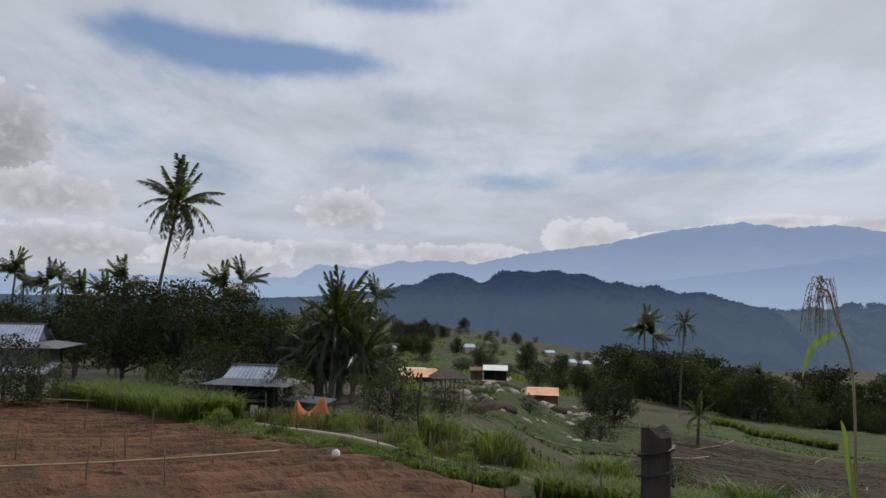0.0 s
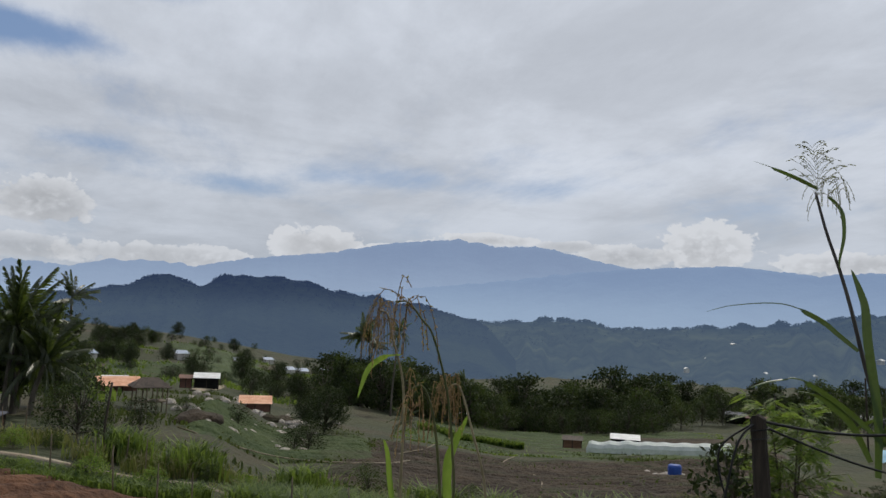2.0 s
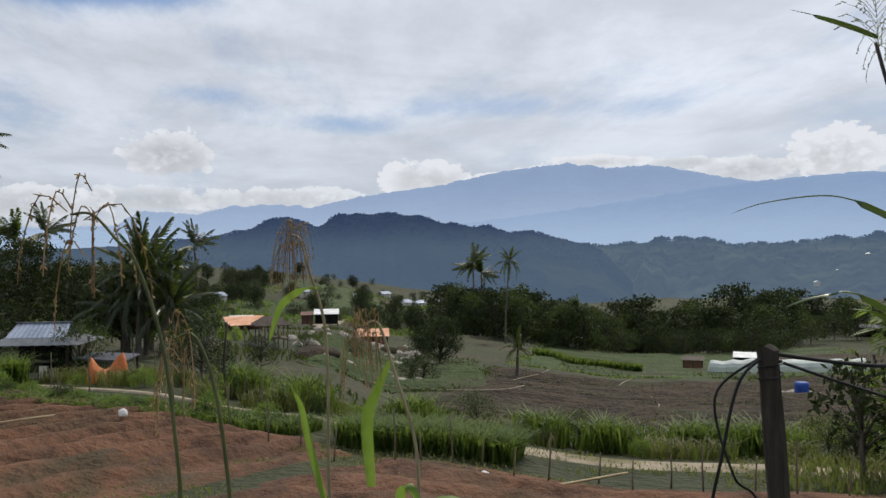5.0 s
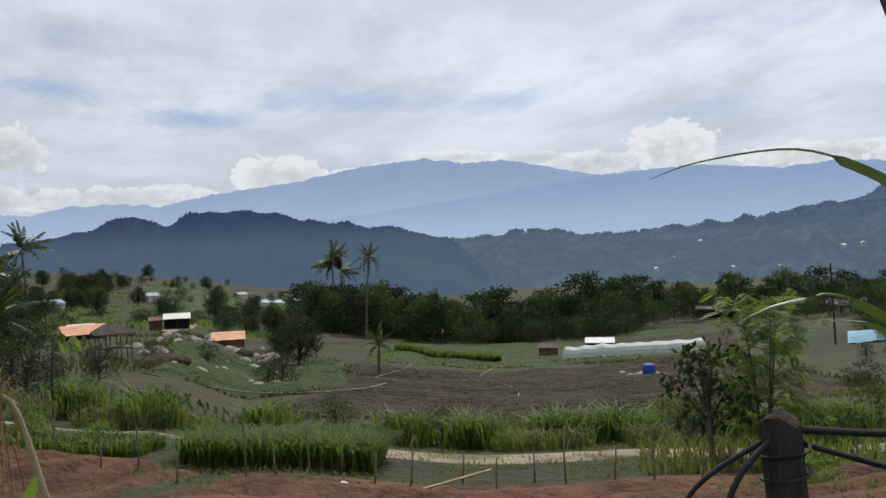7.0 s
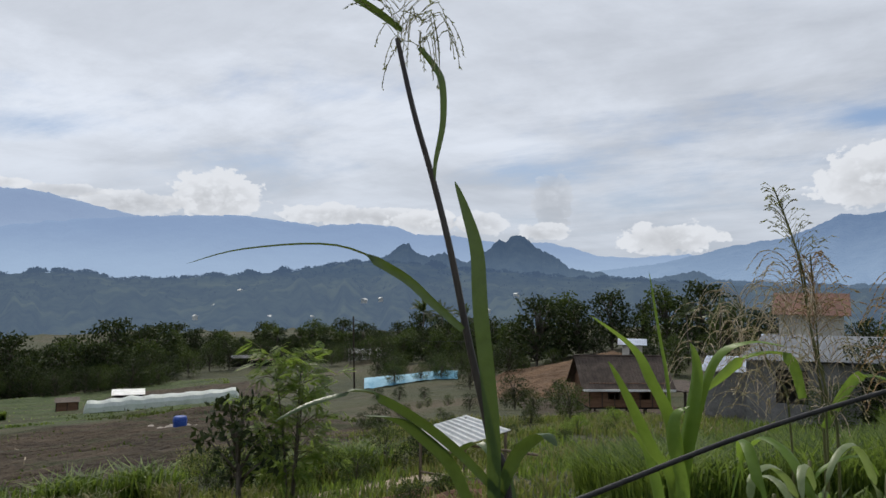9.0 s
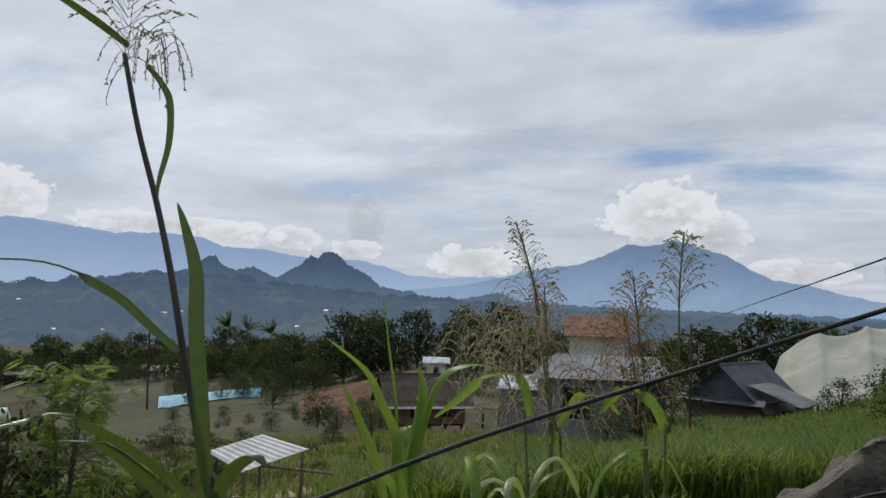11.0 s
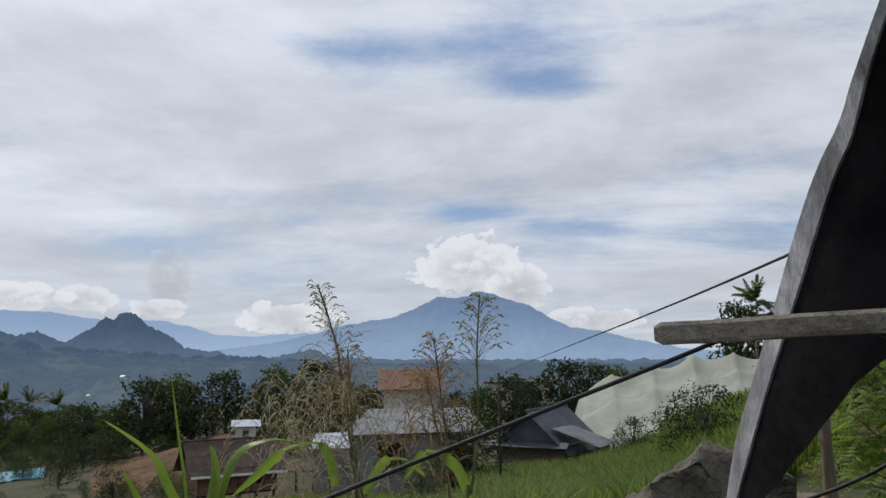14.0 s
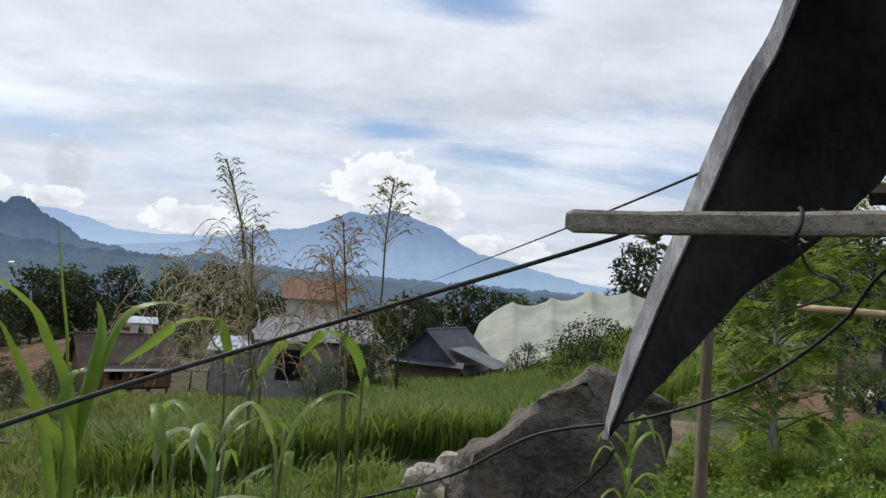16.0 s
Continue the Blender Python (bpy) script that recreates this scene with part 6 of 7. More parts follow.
def fountain(geo, seed, line, reach, strands):
    """A loose seed head: slim strands leave the axis upward, arch over and hang, with small grains along them."""
    rnd = random.Random(seed)
    line = [Vector(p) for p in line]
    for k in range(strands):
        f = rnd.random() * (len(line) - 1.001)
        i = int(f)
        p = line[i].lerp(line[i + 1], f - i)
        a = rnd.uniform(0, 2 * math.pi)
        ln = reach * rnd.uniform(0.55, 1.15) * (1.05 - 0.45 * f / len(line))
        d = Vector((math.cos(a), math.sin(a), 0))
        tw = curve([p, p + d * ln * 0.35 + Vector((0, 0, ln * 0.34)), p + d * ln * 0.72 + Vector((0, 0, ln * 0.3)), p + d * ln * 0.98 + Vector((0, 0, -ln * rnd.uniform(0.0, 0.3)))], 3)
        geo.tube(tw, [0.0008] * (len(tw) - 2) + [0.0005, 0.0004], 3)
        spikelets(geo, rnd, tw[2:], 0.0105, 26, 0.3)


def heads_of(seed, tops, reach):
    def run(geo, inv):
        for k, (p, n) in enumerate(tops):
            fountain(geo, seed + k, [Vector(p) - inv + Vector((0, 0, o)) for o in (-0.2, -0.08, 0.03)], reach, n)
    return run


heads = heads_of(20, (((4.15, 1.66, 1.77), 40), ((4.16, 1.6, 1.7), 40), ((4.14, 1.7, 1.62), 34), ((4.18, 1.56, 1.5), 34), ((4.12, 1.72, 1.48), 26)), 0.19)
heads2 = heads_of(30, (((4.3, 1.85, 1.68), 26), ((4.28, 1.92, 1.6), 26), ((4.32, 1.8, 1.5), 26)), 0.2)
heads3 = heads_of(40, (((3.91, 1.31, 1.72), 34), ((3.9, 1.36, 1.64), 30), ((3.91, 1.27, 1.6), 26)), 0.16)
reed("dry reed bunch with tangled brown seed heads", ((4.2, 1.58, 1.2), (4.18, 1.6, 1.5), (4.15, 1.64, 1.8)), 0.005, [(((4.18, 1.58, 1.3), (4.22, 1.5, 1.45), (4.24, 1.42, 1.46), (4.25, 1.36, 1.4)), 0.028)], heads, plume_mat="plume")
reed("dry reed bunch with leaning pale seed heads", ((4.36, 1.7, 1.2), (4.34, 1.76, 1.45), (4.3, 1.86, 1.68)), 0.005, [], heads2, plume_mat="plume")
reed("dry reed bunch with reddish seed heads", ((3.94, 1.24, 1.2), (3.93, 1.27, 1.5), (3.91, 1.32, 1.76)), 0.004, [], heads3)


def leaf_plant(x, y, seed, count, length, width, label, mats=("leaf_broad",), stem_h=0.9, name="maize_plant", top=0.95):
    """A stalk with long arching leaves, broad at the base."""
    rnd = random.Random(seed)
    z = ground_z(x, y)
    ob = thing(name, pose(x, y, z), label, "grass plant", "broad-leaved plants")
    part("stem", Geo().tube(curve([(0, 0, -0.05), (0.01, 0.01, stem_h * 0.5), (0.02, -0.01, stem_h)], 4), [0.0075] * 5 + [0.005] * 4, 7), "stem", ob, flat=False)
    for k in range(count):
        a = 2.4 * k + rnd.uniform(-0.5, 0.5)
        zz = stem_h * (0.35 + 0.65 * k / count)
        ln = length * rnd.uniform(0.65, 1.1)
        d = Vector((math.cos(a), math.sin(a), 0))
        stand = rnd.uniform(0.45, top)
        side = Vector((-d.y, d.x, 0)) * rnd.uniform(-0.12, 0.12)
        pts = [Vector((0, 0, zz)), d * ln * 0.1 + Vector((0, 0, zz + ln * 0.34 * stand)), d * ln * 0.3 + side * ln * 0.4 + Vector((0, 0, zz + ln * 0.52 * stand)), d * ln * 0.5 + side * ln + Vector((0, 0, zz + ln * 0.46 * stand)), d * ln * rnd.uniform(0.58, 0.72) + side * ln * 1.8 + Vector((0, 0, zz + ln * rnd.uniform(-0.05, 0.3) * stand))]
        part("leaf", Geo().blade(curve(pts, 4), width * rnd.uniform(0.7, 1.15), None, 0.25), rnd.choice(mats), ob, flat=False)
    return ob


corn = thing("maize_plant", pose(3.39, 1.79, ground_z(3.39, 1.79)), "young maize plant with bright upright leaves", "grass plant", "broad-leaved plants")
c0 = Vector((3.39, 1.79, ground_z(3.39, 1.79)))
part("stem", Geo().tube([(0, 0, -0.05), (0, 0, 0.6), (0, 0, 1.2)], [0.014, 0.013, 0.01], 7), "stem", corn, flat=False)
for pts_, w_ in ((((3.39, 1.79, 0.9), (3.39, 1.8, 1.23), (3.37, 1.85, 1.33), (3.35, 1.9, 1.45), (3.34, 1.94, 1.54)), 0.06), (((3.39, 1.79, 0.95), (3.39, 1.79, 1.23), (3.39, 1.81, 1.39), (3.37, 1.85, 1.49), (3.36, 1.89, 1.57), (3.32, 1.98, 1.65)), 0.055), (((3.39, 1.79, 0.95), (3.39, 1.79, 1.23), (3.4, 1.77, 1.39), (3.4, 1.75, 1.52), (3.4, 1.76, 1.59)), 0.055),
                 (((3.39, 1.79, 1.0), (3.35, 1.77, 1.24), (3.34, 1.79, 1.36), (3.34, 1.78, 1.43), (3.35, 1.75, 1.45)), 0.05), (((3.39, 1.8, 1.2), (3.39, 1.81, 1.46), (3.38, 1.83, 1.61), (3.37, 1.85, 1.76)), 0.014), (((3.4, 1.78, 1.26), (3.41, 1.74, 1.47), (3.42, 1.7, 1.57), (3.43, 1.63, 1.6), (3.45, 1.56, 1.59)), 0.032), (((3.39, 1.79, 0.8), (3.42, 1.83, 1.1), (3.44, 1.88, 1.3), (3.45, 1.93, 1.36)), 0.05)):
    part("leaf", Geo().blade(curve([Vector(p) - c0 for p in pts_], 5), w_, Vector((0.55, 0.8, 0)), 0.2), "leaf_broad", corn, flat=False)

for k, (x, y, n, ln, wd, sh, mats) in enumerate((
        (4.05, 1.48, 9, 0.42, 0.028, 1.1, ("leaf_broad", "leaf_broad", "leaf_sunlit")), (4.1, 1.26, 10, 0.45, 0.028, 1.15, ("leaf_broad", "leaf_broad", "leaf_sunlit")), (4.3, 1.05, 8, 0.42, 0.028, 1.0, ("leaf_broad", "leaf_sunlit")), (3.6, 1.32, 8, 0.4, 0.028, 0.95, ("leaf_broad",)), (3.75, 1.75, 8, 0.45, 0.03, 1.05, ("leaf_broad", "leaf_broad", "leaf_sunlit")),
        (4.2, 1.75, 9, 0.5, 0.03, 1.05, ("leaf_broad", "leaf_sunlit")), (4.5, 1.35, 10, 0.5, 0.03, 1.0, ("leaf_broad", "leaf_broad", "leaf_sunlit")), (4.6, 0.75, 9, 0.5, 0.03, 0.8, ("leaf_broad", "leaf_broad", "leaf_sunlit")), (3.9, 1.05, 9, 0.42, 0.026, 0.95, ("leaf_broad", "leaf_broad", "leaf_sunlit")), (4.9, 1.7, 9, 0.55, 0.035, 0.9, ("leaf_broad",)), (3.7, 2.1, 9, 0.5, 0.035, 0.95, ("leaf_broad", "leaf_broad", "leaf_sunlit")), (4.4, 2.4, 9, 0.55, 0.035, 0.9, ("leaf_broad",)), (5.3, 0.5, 8, 0.5, 0.03, 0.7, ("leaf_broad",)),
        (5.54, -0.04, 15, 0.42, 0.035, 1.35, ("leaf_broad",)), (5.1, 2.3, 7, 0.42, 0.03, 0.95, ("leaf_broad",)), (2.76, 1.88, 9, 0.5, 0.035, 0.9, ("leaf_broad", "leaf_broad", "leaf_sunlit")), (2.95, 1.62, 8, 0.5, 0.035, 0.85, ("leaf_broad", "leaf_broad", "leaf_sunlit")),
        (3.55, 1.62, 9, 0.55, 0.03, 1.42, ("leaf_broad", "leaf_sunlit")), (3.5, 1.5, 9, 0.52, 0.03, 1.36, ("leaf_broad", "leaf_sunlit")), (3.62, 1.52, 10, 0.52, 0.03, 1.4, ("leaf_broad", "leaf_broad", "leaf_sunlit")), (3.8, 1.4, 11, 0.52, 0.03, 1.42, ("leaf_broad", "leaf_sunlit")), (3.45, 1.35, 8, 0.42, 0.028, 1.2, ("leaf_broad", "leaf_broad", "leaf_sunlit")), (3.95, 1.6, 11, 0.55, 0.03, 1.45, ("leaf_broad", "leaf_sunlit")), (3.7, 0.95, 9, 0.42, 0.028, 1.1, ("leaf_broad", "leaf_broad", "leaf_sunlit")), (4.2, 0.8, 9, 0.45, 0.03, 0.85, ("leaf_broad",)),
        (1.22, 2.26, 10, 0.5, 0.034, 0.95, ("leaf_broad",)), (1.36, 2.2, 10, 0.5, 0.034, 0.98, ("leaf_broad",)), (1.44, 2.3, 6, 0.35, 0.03, 0.75, ("leaf_broad", "leaf_broad", "leaf_sunlit")), (3.15, 2.35, 7, 0.45, 0.03, 0.7, ("leaf_broad",)))):
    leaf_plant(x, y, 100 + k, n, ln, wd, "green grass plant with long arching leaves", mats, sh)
grass("near_tufts", [(p[0] + rnd.gauss(0, 0.16), p[1] + rnd.gauss(0, 0.16)) for p in ((1.2, 2.6), (1.7, 2.8), (0.5, 2.4), (2.3, 2.9), (3.0, 2.6), (0.9, 3.2), (1.6, 3.6)) for _ in range(90)], 0.75, 0.014, "grass", "long grass blades at the bank's edge", 21, 0.5)

# posts and wires
for name_, pts_, r_, lab in (("fence_post", ((0.262, 0.965, -0.2), (0.263, 0.963, 0.8), (0.268, 0.96, 1.455)), 0.019, "dark weathered fence post with a split top"), ("fence_post", ((2.24, 1.74, -0.3), (2.2, 1.77, 0.7), (2.165, 1.795, 1.43)), 0.022, "dark charred fence post tied with wire")):
    ob = thing(name_, pose(pts_[0][0], pts_[0][1], ground_z(*pts_[0][:2])), lab, "post", "fence posts")
    o_ = Vector((pts_[0][0], pts_[0][1], ground_z(*pts_[0][:2])))
    ln = curve([Vector(p) - o_ for p in pts_], 6)
    geo = Geo()
    geo.tube(ln, [r_ * (1.12 - 0.12 * k / len(ln) + 0.05 * math.sin(k * 2.1)) for k in range(len(ln))], 8)
    top = len(geo.v) - 8
    for i in range(8):
        vx = geo.v[top + i]
        geo.v[top + i] = (vx[0], vx[1], vx[2] + 0.008 * math.sin(i * 1.7))
    shaft = part("shaft", geo, "wood_dark", ob)
    part("wire_tie", Geo().tube([ln[-2] + Vector((math.cos(a) * r_ * 1.15, math.sin(a) * r_ * 1.15, 0.004 * a)) for a in [k * 0.5 for k in range(26)]], 0.002, 4), "rubber", shaft)


def cable(label, pts, r, name="cable", mat="rubber"):
    return single(name, Geo().tube(curve(pts, 8), r, 7), mat, label, "cable")


cable("black cable sagging from fence post to shelter", ((2.165, 1.795, 1.42), (2.42, 1.78, 1.385), (2.67, 1.73, 1.388), (2.957, 1.553, 1.462), (3.099, 1.341, 1.544), (3.129, 0.981, 1.682), (3.13, 0.7, 1.791), (3.127, 0.629, 1.824), (3.124, 0.56, 1.857)), 0.0046)
cable("thin black wire sagging from the fence post", ((2.165, 1.795, 1.41), (2.5, 1.78, 1.3), (2.9, 1.7, 1.2), (3.6, 1.5, 1.0), (4.68, 1.22, 0.85)), 0.0035)
cable("black wire hanging in loops from the post", ((2.165, 1.79, 1.42), (2.1, 1.8, 1.36), (2.07, 1.82, 1.2), (2.05, 1.85, 1.0), (2.03, 1.88, 0.5), (2.0, 1.9, 0.0)), 0.0035)
cable("black wire hanging in loops from the post", ((2.15, 1.8, 1.41), (2.08, 1.86, 1.32), (2.11, 1.84, 1.15), (2.18, 1.84, 1.05), (2.22, 1.84, 0.6), (2.22, 1.86, 0.0)), 0.003)
cable("twisted black rope running down to the houses", ((3.701, 0.255, 2.078), (4.374, 0.295, 2.058), (5.677, 0.374, 2.028), (9.512, 0.604, 1.955), (33.06, 2.018, 1.507)), 0.0045, "rope")
single("rope_post", Geo().tube([(33.06, 2.02, ground_z(33.06, 2.02) - 0.4), (33.06, 2.02, 1.56)], 0.05, 7), "wood_dark", "slim post holding a rope by the houses", "post")
cable("thick black hose sagging past the shelter", ((4.68, 1.22, 0.85), (4.57, 0.89, 0.99), (4.42, 0.6, 1.19), (4.24, 0.28, 1.3), (4.02, 0.02, 1.46), (3.82, -0.13, 1.66), (3.67, -0.16, 1.81), (3.4, -0.16, 1.9), (2.75, 0.0, 1.86)), 0.006)

# shelter at the path's end: a rough beam, and a black sheet tied down at its corner
beam = thing("shelter_beam", pose(0, 0, 0), "rough grey wooden beam of a shelter", "beam")
BEAM = [(3.085, 0.785, 1.82), (3.06, 0.68, 1.822), (3.03, 0.56, 1.828), (2.97, 0.42, 1.832), (2.9, 0.28, 1.838), (2.75, 0.0, 1.84), (2.68, -0.12, 1.842)]
geo = Geo()
bl = curve(BEAM, 5)
prof = [(-0.016, -0.02), (0.012, -0.021), (0.018, -0.014), (0.018, 0.015), (0.012, 0.021), (-0.013, 0.02), (-0.019, 0.013), (-0.019, -0.013)]
for i, p in enumerate(bl):
    d = (bl[min(i + 1, len(bl) - 1)] - bl[max(i - 1, 0)]).normalized()
    s = Vector((-d.y, d.x, 0)).normalized()
    for k, (u, v) in enumerate(prof):
        w_ = 1 + 0.07 * noise.noise((i * 0.5, k * 3, 0)) - (0.35 if i == 0 else 0)
        geo.v.append(tuple(p + s * u * w_ + Vector((0, 0, v * w_))))
geo.f += [(i * 8 + k, i * 8 + (k + 1) % 8, (i + 1) * 8 + (k + 1) % 8, (i + 1) * 8 + k) for i in range(len(bl) - 1) for k in range(8)]
geo.f += [tuple(range(7, -1, -1)), tuple((len(bl) - 1) * 8 + k for k in range(8))]
timber = part("beam", geo, "wood_grey", beam)
part("support_post", Geo().tube([(2.75, -0.03, ground_z(2.75, 0) - 0.3), (2.75, -0.03, 1.82)], 0.04, 8), "wood_dark", beam)
part("wire_tie", Geo().tube([Vector((2.97, 0.42, 1.832)) + Vector((0.028 * math.cos(a), 0.006 * a - 0.06, 0.03 * math.sin(a))) for a in [k * 0.5 for k in range(26)]], 0.003, 4), "rubber", timber)
part("wire_end", Geo().tube(curve([(2.98, 0.4, 1.8), (3.0, 0.37, 1.76), (2.97, 0.34, 1.74), (3.02, 0.31, 1.72), (3.05, 0.4, 1.68)], 6), 0.0025, 5), "rubber", timber)
stub = thing("shelter_beam", pose(0, 0, 0), "short dark end of a shelter beam", "beam")
part("beam", Geo().tube([(3.59, -0.07, 2.0), (3.5, -0.2, 2.0), (3.2, -0.6, 2.0)], 0.03, 6), "wood_dark", stub)
part("support_post", Geo().tube([(3.2, -0.6, ground_z(3.2, -0.6) - 0.3), (3.2, -0.6, 1.99)], 0.04, 8), "wood_dark", stub)

EDGE = curve([(2.936, 0.258, 2.653), (3.038, 0.321, 2.448), (3.159, 0.333, 2.314), (3.253, 0.328, 2.231), (3.347, 0.341, 2.146), (3.471, 0.379, 1.943), (3.629, 0.438, 1.654), (3.763, 0.513, 1.309)], 6)
LOWER = curve([(2.858, -0.16, 2.312), (2.988, 0.117, 2.108), (3.15, 0.166, 1.949), (3.275, 0.212, 1.841), (3.397, 0.315, 1.714), (3.543, 0.4, 1.542), (3.665, 0.466, 1.409), (3.763, 0.513, 1.309)], 6)
sheet = thing("shelter_sheet", pose(0, 0, 0), "black shelter sheet with a grey hem, pulled taut", "tarp")
geo = Geo()
n_ = len(EDGE)
for i in range(n_):
    for k in range(9):
        v = k / 8
        p = EDGE[i].lerp(LOWER[i], v) + Vector((0.05, 0.02, 0.02)) * math.sin(math.pi * v) * (1 - i / n_) + Vector((0, 0, 0.012 * noise.noise((i * 0.4, k * 0.8, 1))))
        geo.v.append(tuple(p))
front = len(geo.v)
geo.v += [(x + 0.006, y + 0.003, z + 0.003) for x, y, z in geo.v]
for o in (0, front):
    q = [(o + i * 9 + k, o + i * 9 + k + 1, o + (i + 1) * 9 + k + 1, o + (i + 1) * 9 + k) for i in range(n_ - 1) for k in range(8)]
    geo.f += q if not o else [f[::-1] for f in q]
cloth = part("sheet", geo, "tarp_black", sheet, flat=False)
geo = Geo()
for i, p in enumerate(EDGE):
    t = i / (n_ - 1)
    d = (EDGE[min(i + 1, n_ - 1)] - EDGE[max(i - 1, 0)]).normalized()
    inward = (LOWER[i] - p).normalized() if i < n_ - 1 else Vector((0, -1, 0.3)).normalized()
    out = (-inward + d * inward.dot(d)).normalized()
    w_ = 0.016 + 0.05 * smooth(min(1, t * 1.3)) * (1 if t < 0.9 else (1 - t) / 0.1)
    nrm = d.cross(out)
    geo.v += [tuple(p + out * 0.002 + nrm * 0.006), tuple(p + out * w_ + nrm * 0.004 + Vector((0, 0, 0.003 * math.sin(i * 1.9)))), tuple(p + out * w_ - nrm * 0.006), tuple(p + out * 0.002 - nrm * 0.008)]
geo.f += [(i * 4 + k, i * 4 + (k + 1) % 4, i * 4 + 4 + (k + 1) % 4, i * 4 + 4 + k) for i in range(n_ - 1) for k in range(4)]
part("hem", geo, "hem", cloth, "frayed silver-grey hem")
part("tie_cord", Geo().tube(curve([(3.763, 0.513, 1.309), (3.81, 0.54, 1.19), (5.0, 0.85, 0.4), (5.3, 0.9, ground_z(5.3, 0.9) - 0.05)], 5), 0.004, 5), "rubber", sheet)
single("stick", Geo().tube(curve([(4.69, -0.09, ground_z(4.69, -0.09) - 0.2), (4.69, -0.09, 0.91), (4.69, -0.09, 1.39), (4.68, -0.08, 1.79)], 5), [0.026] * 10 + [0.022] * 6, 7), "stake", "upright weathered stick in the undergrowth", "stake")
single("bamboo_pole", Geo().tube([(6.63, -1.38, 1.74), (6.5, -1.64, 1.74), (6.2, -2.3, 1.73), (5.6, -3.4, 1.7)], 0.025, 8), "bamboo", "horizontal pinkish bamboo pole beside the tree", "pole")
single("stake", Geo().tube([(5.7, -3.2, ground_z(5.7, -3.2) - 0.2), (5.7, -3.2, 1.8)], 0.03, 7), "stake", "upright stake holding a bamboo pole", "stake")

# rock and mound
rock = tagged(new("boulder", boulder(77, 1.35, 1.05, 1.9, "rock", 5)), "large dark boulder with a slanting top", "boulder")
ROCK_Z = ground_z(8.6, -0.35) - 0.2
peak_z = 1.08 - ROCK_Z
for v in rock.data.vertices:
    c = v.co
    c.x = max(-1.0, min(0.82, c.x))
    c.y = max(c.y, -0.5 + 0.12 * c.z + 0.12 * c.x)
    c.z = min(c.z, peak_z - (0.72 * (0.19 - c.x) if c.x < 0.19 else 0.34 * (c.x - 0.19)) - 0.25 * max(0, c.y))
    rough = Vector((noise.noise(c * 2.3), noise.noise(c * 2.3 + Vector((5, 1, 3))), noise.noise(c * 2.3 + Vector((1, 9, 2)))))
    c += rough * 0.16 + Vector((0.3, 1, 0.5)) * (0.1 * abs(noise.noise(c * 1.7)) + 0.04 * noise.noise(c * 7) + 0.02 * noise.noise(c * 17))
rock.matrix_world = pose(8.6, -0.35, ROCK_Z, 0, 0, -94)
rnd = random.Random(88)
chip = [boulder(90 + i, 0.12, 0.1, 0.08, "stone", 2) for i in range(4)]
for k in range(34):
    y_ = rnd.uniform(0.5, 1.08)
    z_ = (0.2 - 0.2 * (y_ - 0.5)) * rnd.uniform(0.0, 1.0) ** 0.4
    lo_ = ground_z(8.6, y_)
    ob = tagged(new("stone", chip[k % 4]), "pale broken stone piled beside the boulder", "stone", "rubble stones")
    ob.matrix_world = pose(8.75 - 0.25 * (1 - z_ / 0.3), y_, lo_ + (z_ - lo_) * rnd.uniform(0.8, 1.0), rnd.uniform(0, 40), rnd.uniform(0, 40), rnd.uniform(0, 360)) @ Matrix.Scale(rnd.uniform(0.4, 1.0), 4)
bed = tagged(new("earth_mound", boulder(95, 0.28, 0.36, 0.85, "stone", 4)), "heap of pale earth and stones by the boulder", "stone pile")
bed.matrix_world = pose(8.85, 0.68, ground_z(8.8, 0.8), 0, 0, 0) @ Matrix.Diagonal((1, 1, max(0.05, 0.12 - ground_z(8.8, 0.8)), 1))
mound = tagged(new("earth_mound", boulder(78, 1.6, 1.3, 0.75, "brown_net", 4)), "pale mound of dry straw and earth", "mound")
mound.matrix_world = on_ground(11.8, -2.2, 10, -0.15)
heap = tagged(new("rubbish_heap", boulder(79, 0.9, 0.7, 0.25, "stone", 3)), "pale rubble heap in the yard", "heap")
heap.matrix_world = on_ground(20, -9.4, 10)
dish = thing("basin", pose(9.52, -3.4, ground_z(9.52, -3.4) + 0.25, -60, 10, 40), "dented round metal basin lying in weeds", "basin")
geo = Geo()
for k, (r_, z_) in enumerate(((0.04, 0), (0.1, 0.005), (0.14, 0.05), (0.16, 0.055), (0.155, 0.06), (0.13, 0.052), (0.09, 0.012), (0.03, 0.008))):
    geo.v += [(r_ * math.cos(2 * math.pi * i / 20), r_ * math.sin(2 * math.pi * i / 20), z_) for i in range(20)]
geo.f += [(k * 20 + i, k * 20 + (i + 1) % 20, k * 20 + 20 + (i + 1) % 20, k * 20 + 20 + i) for k in range(7) for i in range(20)] + [tuple(range(19, -1, -1)), tuple(140 + i for i in range(20))]
part("bowl", geo, "metal", dish, flat=False)
bucket = thing("bucket", on_ground(17.5, -8.6, 0), "blue plastic bucket in the yard", "bucket")
part("body", Geo().tube([(0, 0, -0.02), (0, 0, 0.3)], [0.13, 0.17], 14), "blue_plastic", bucket)

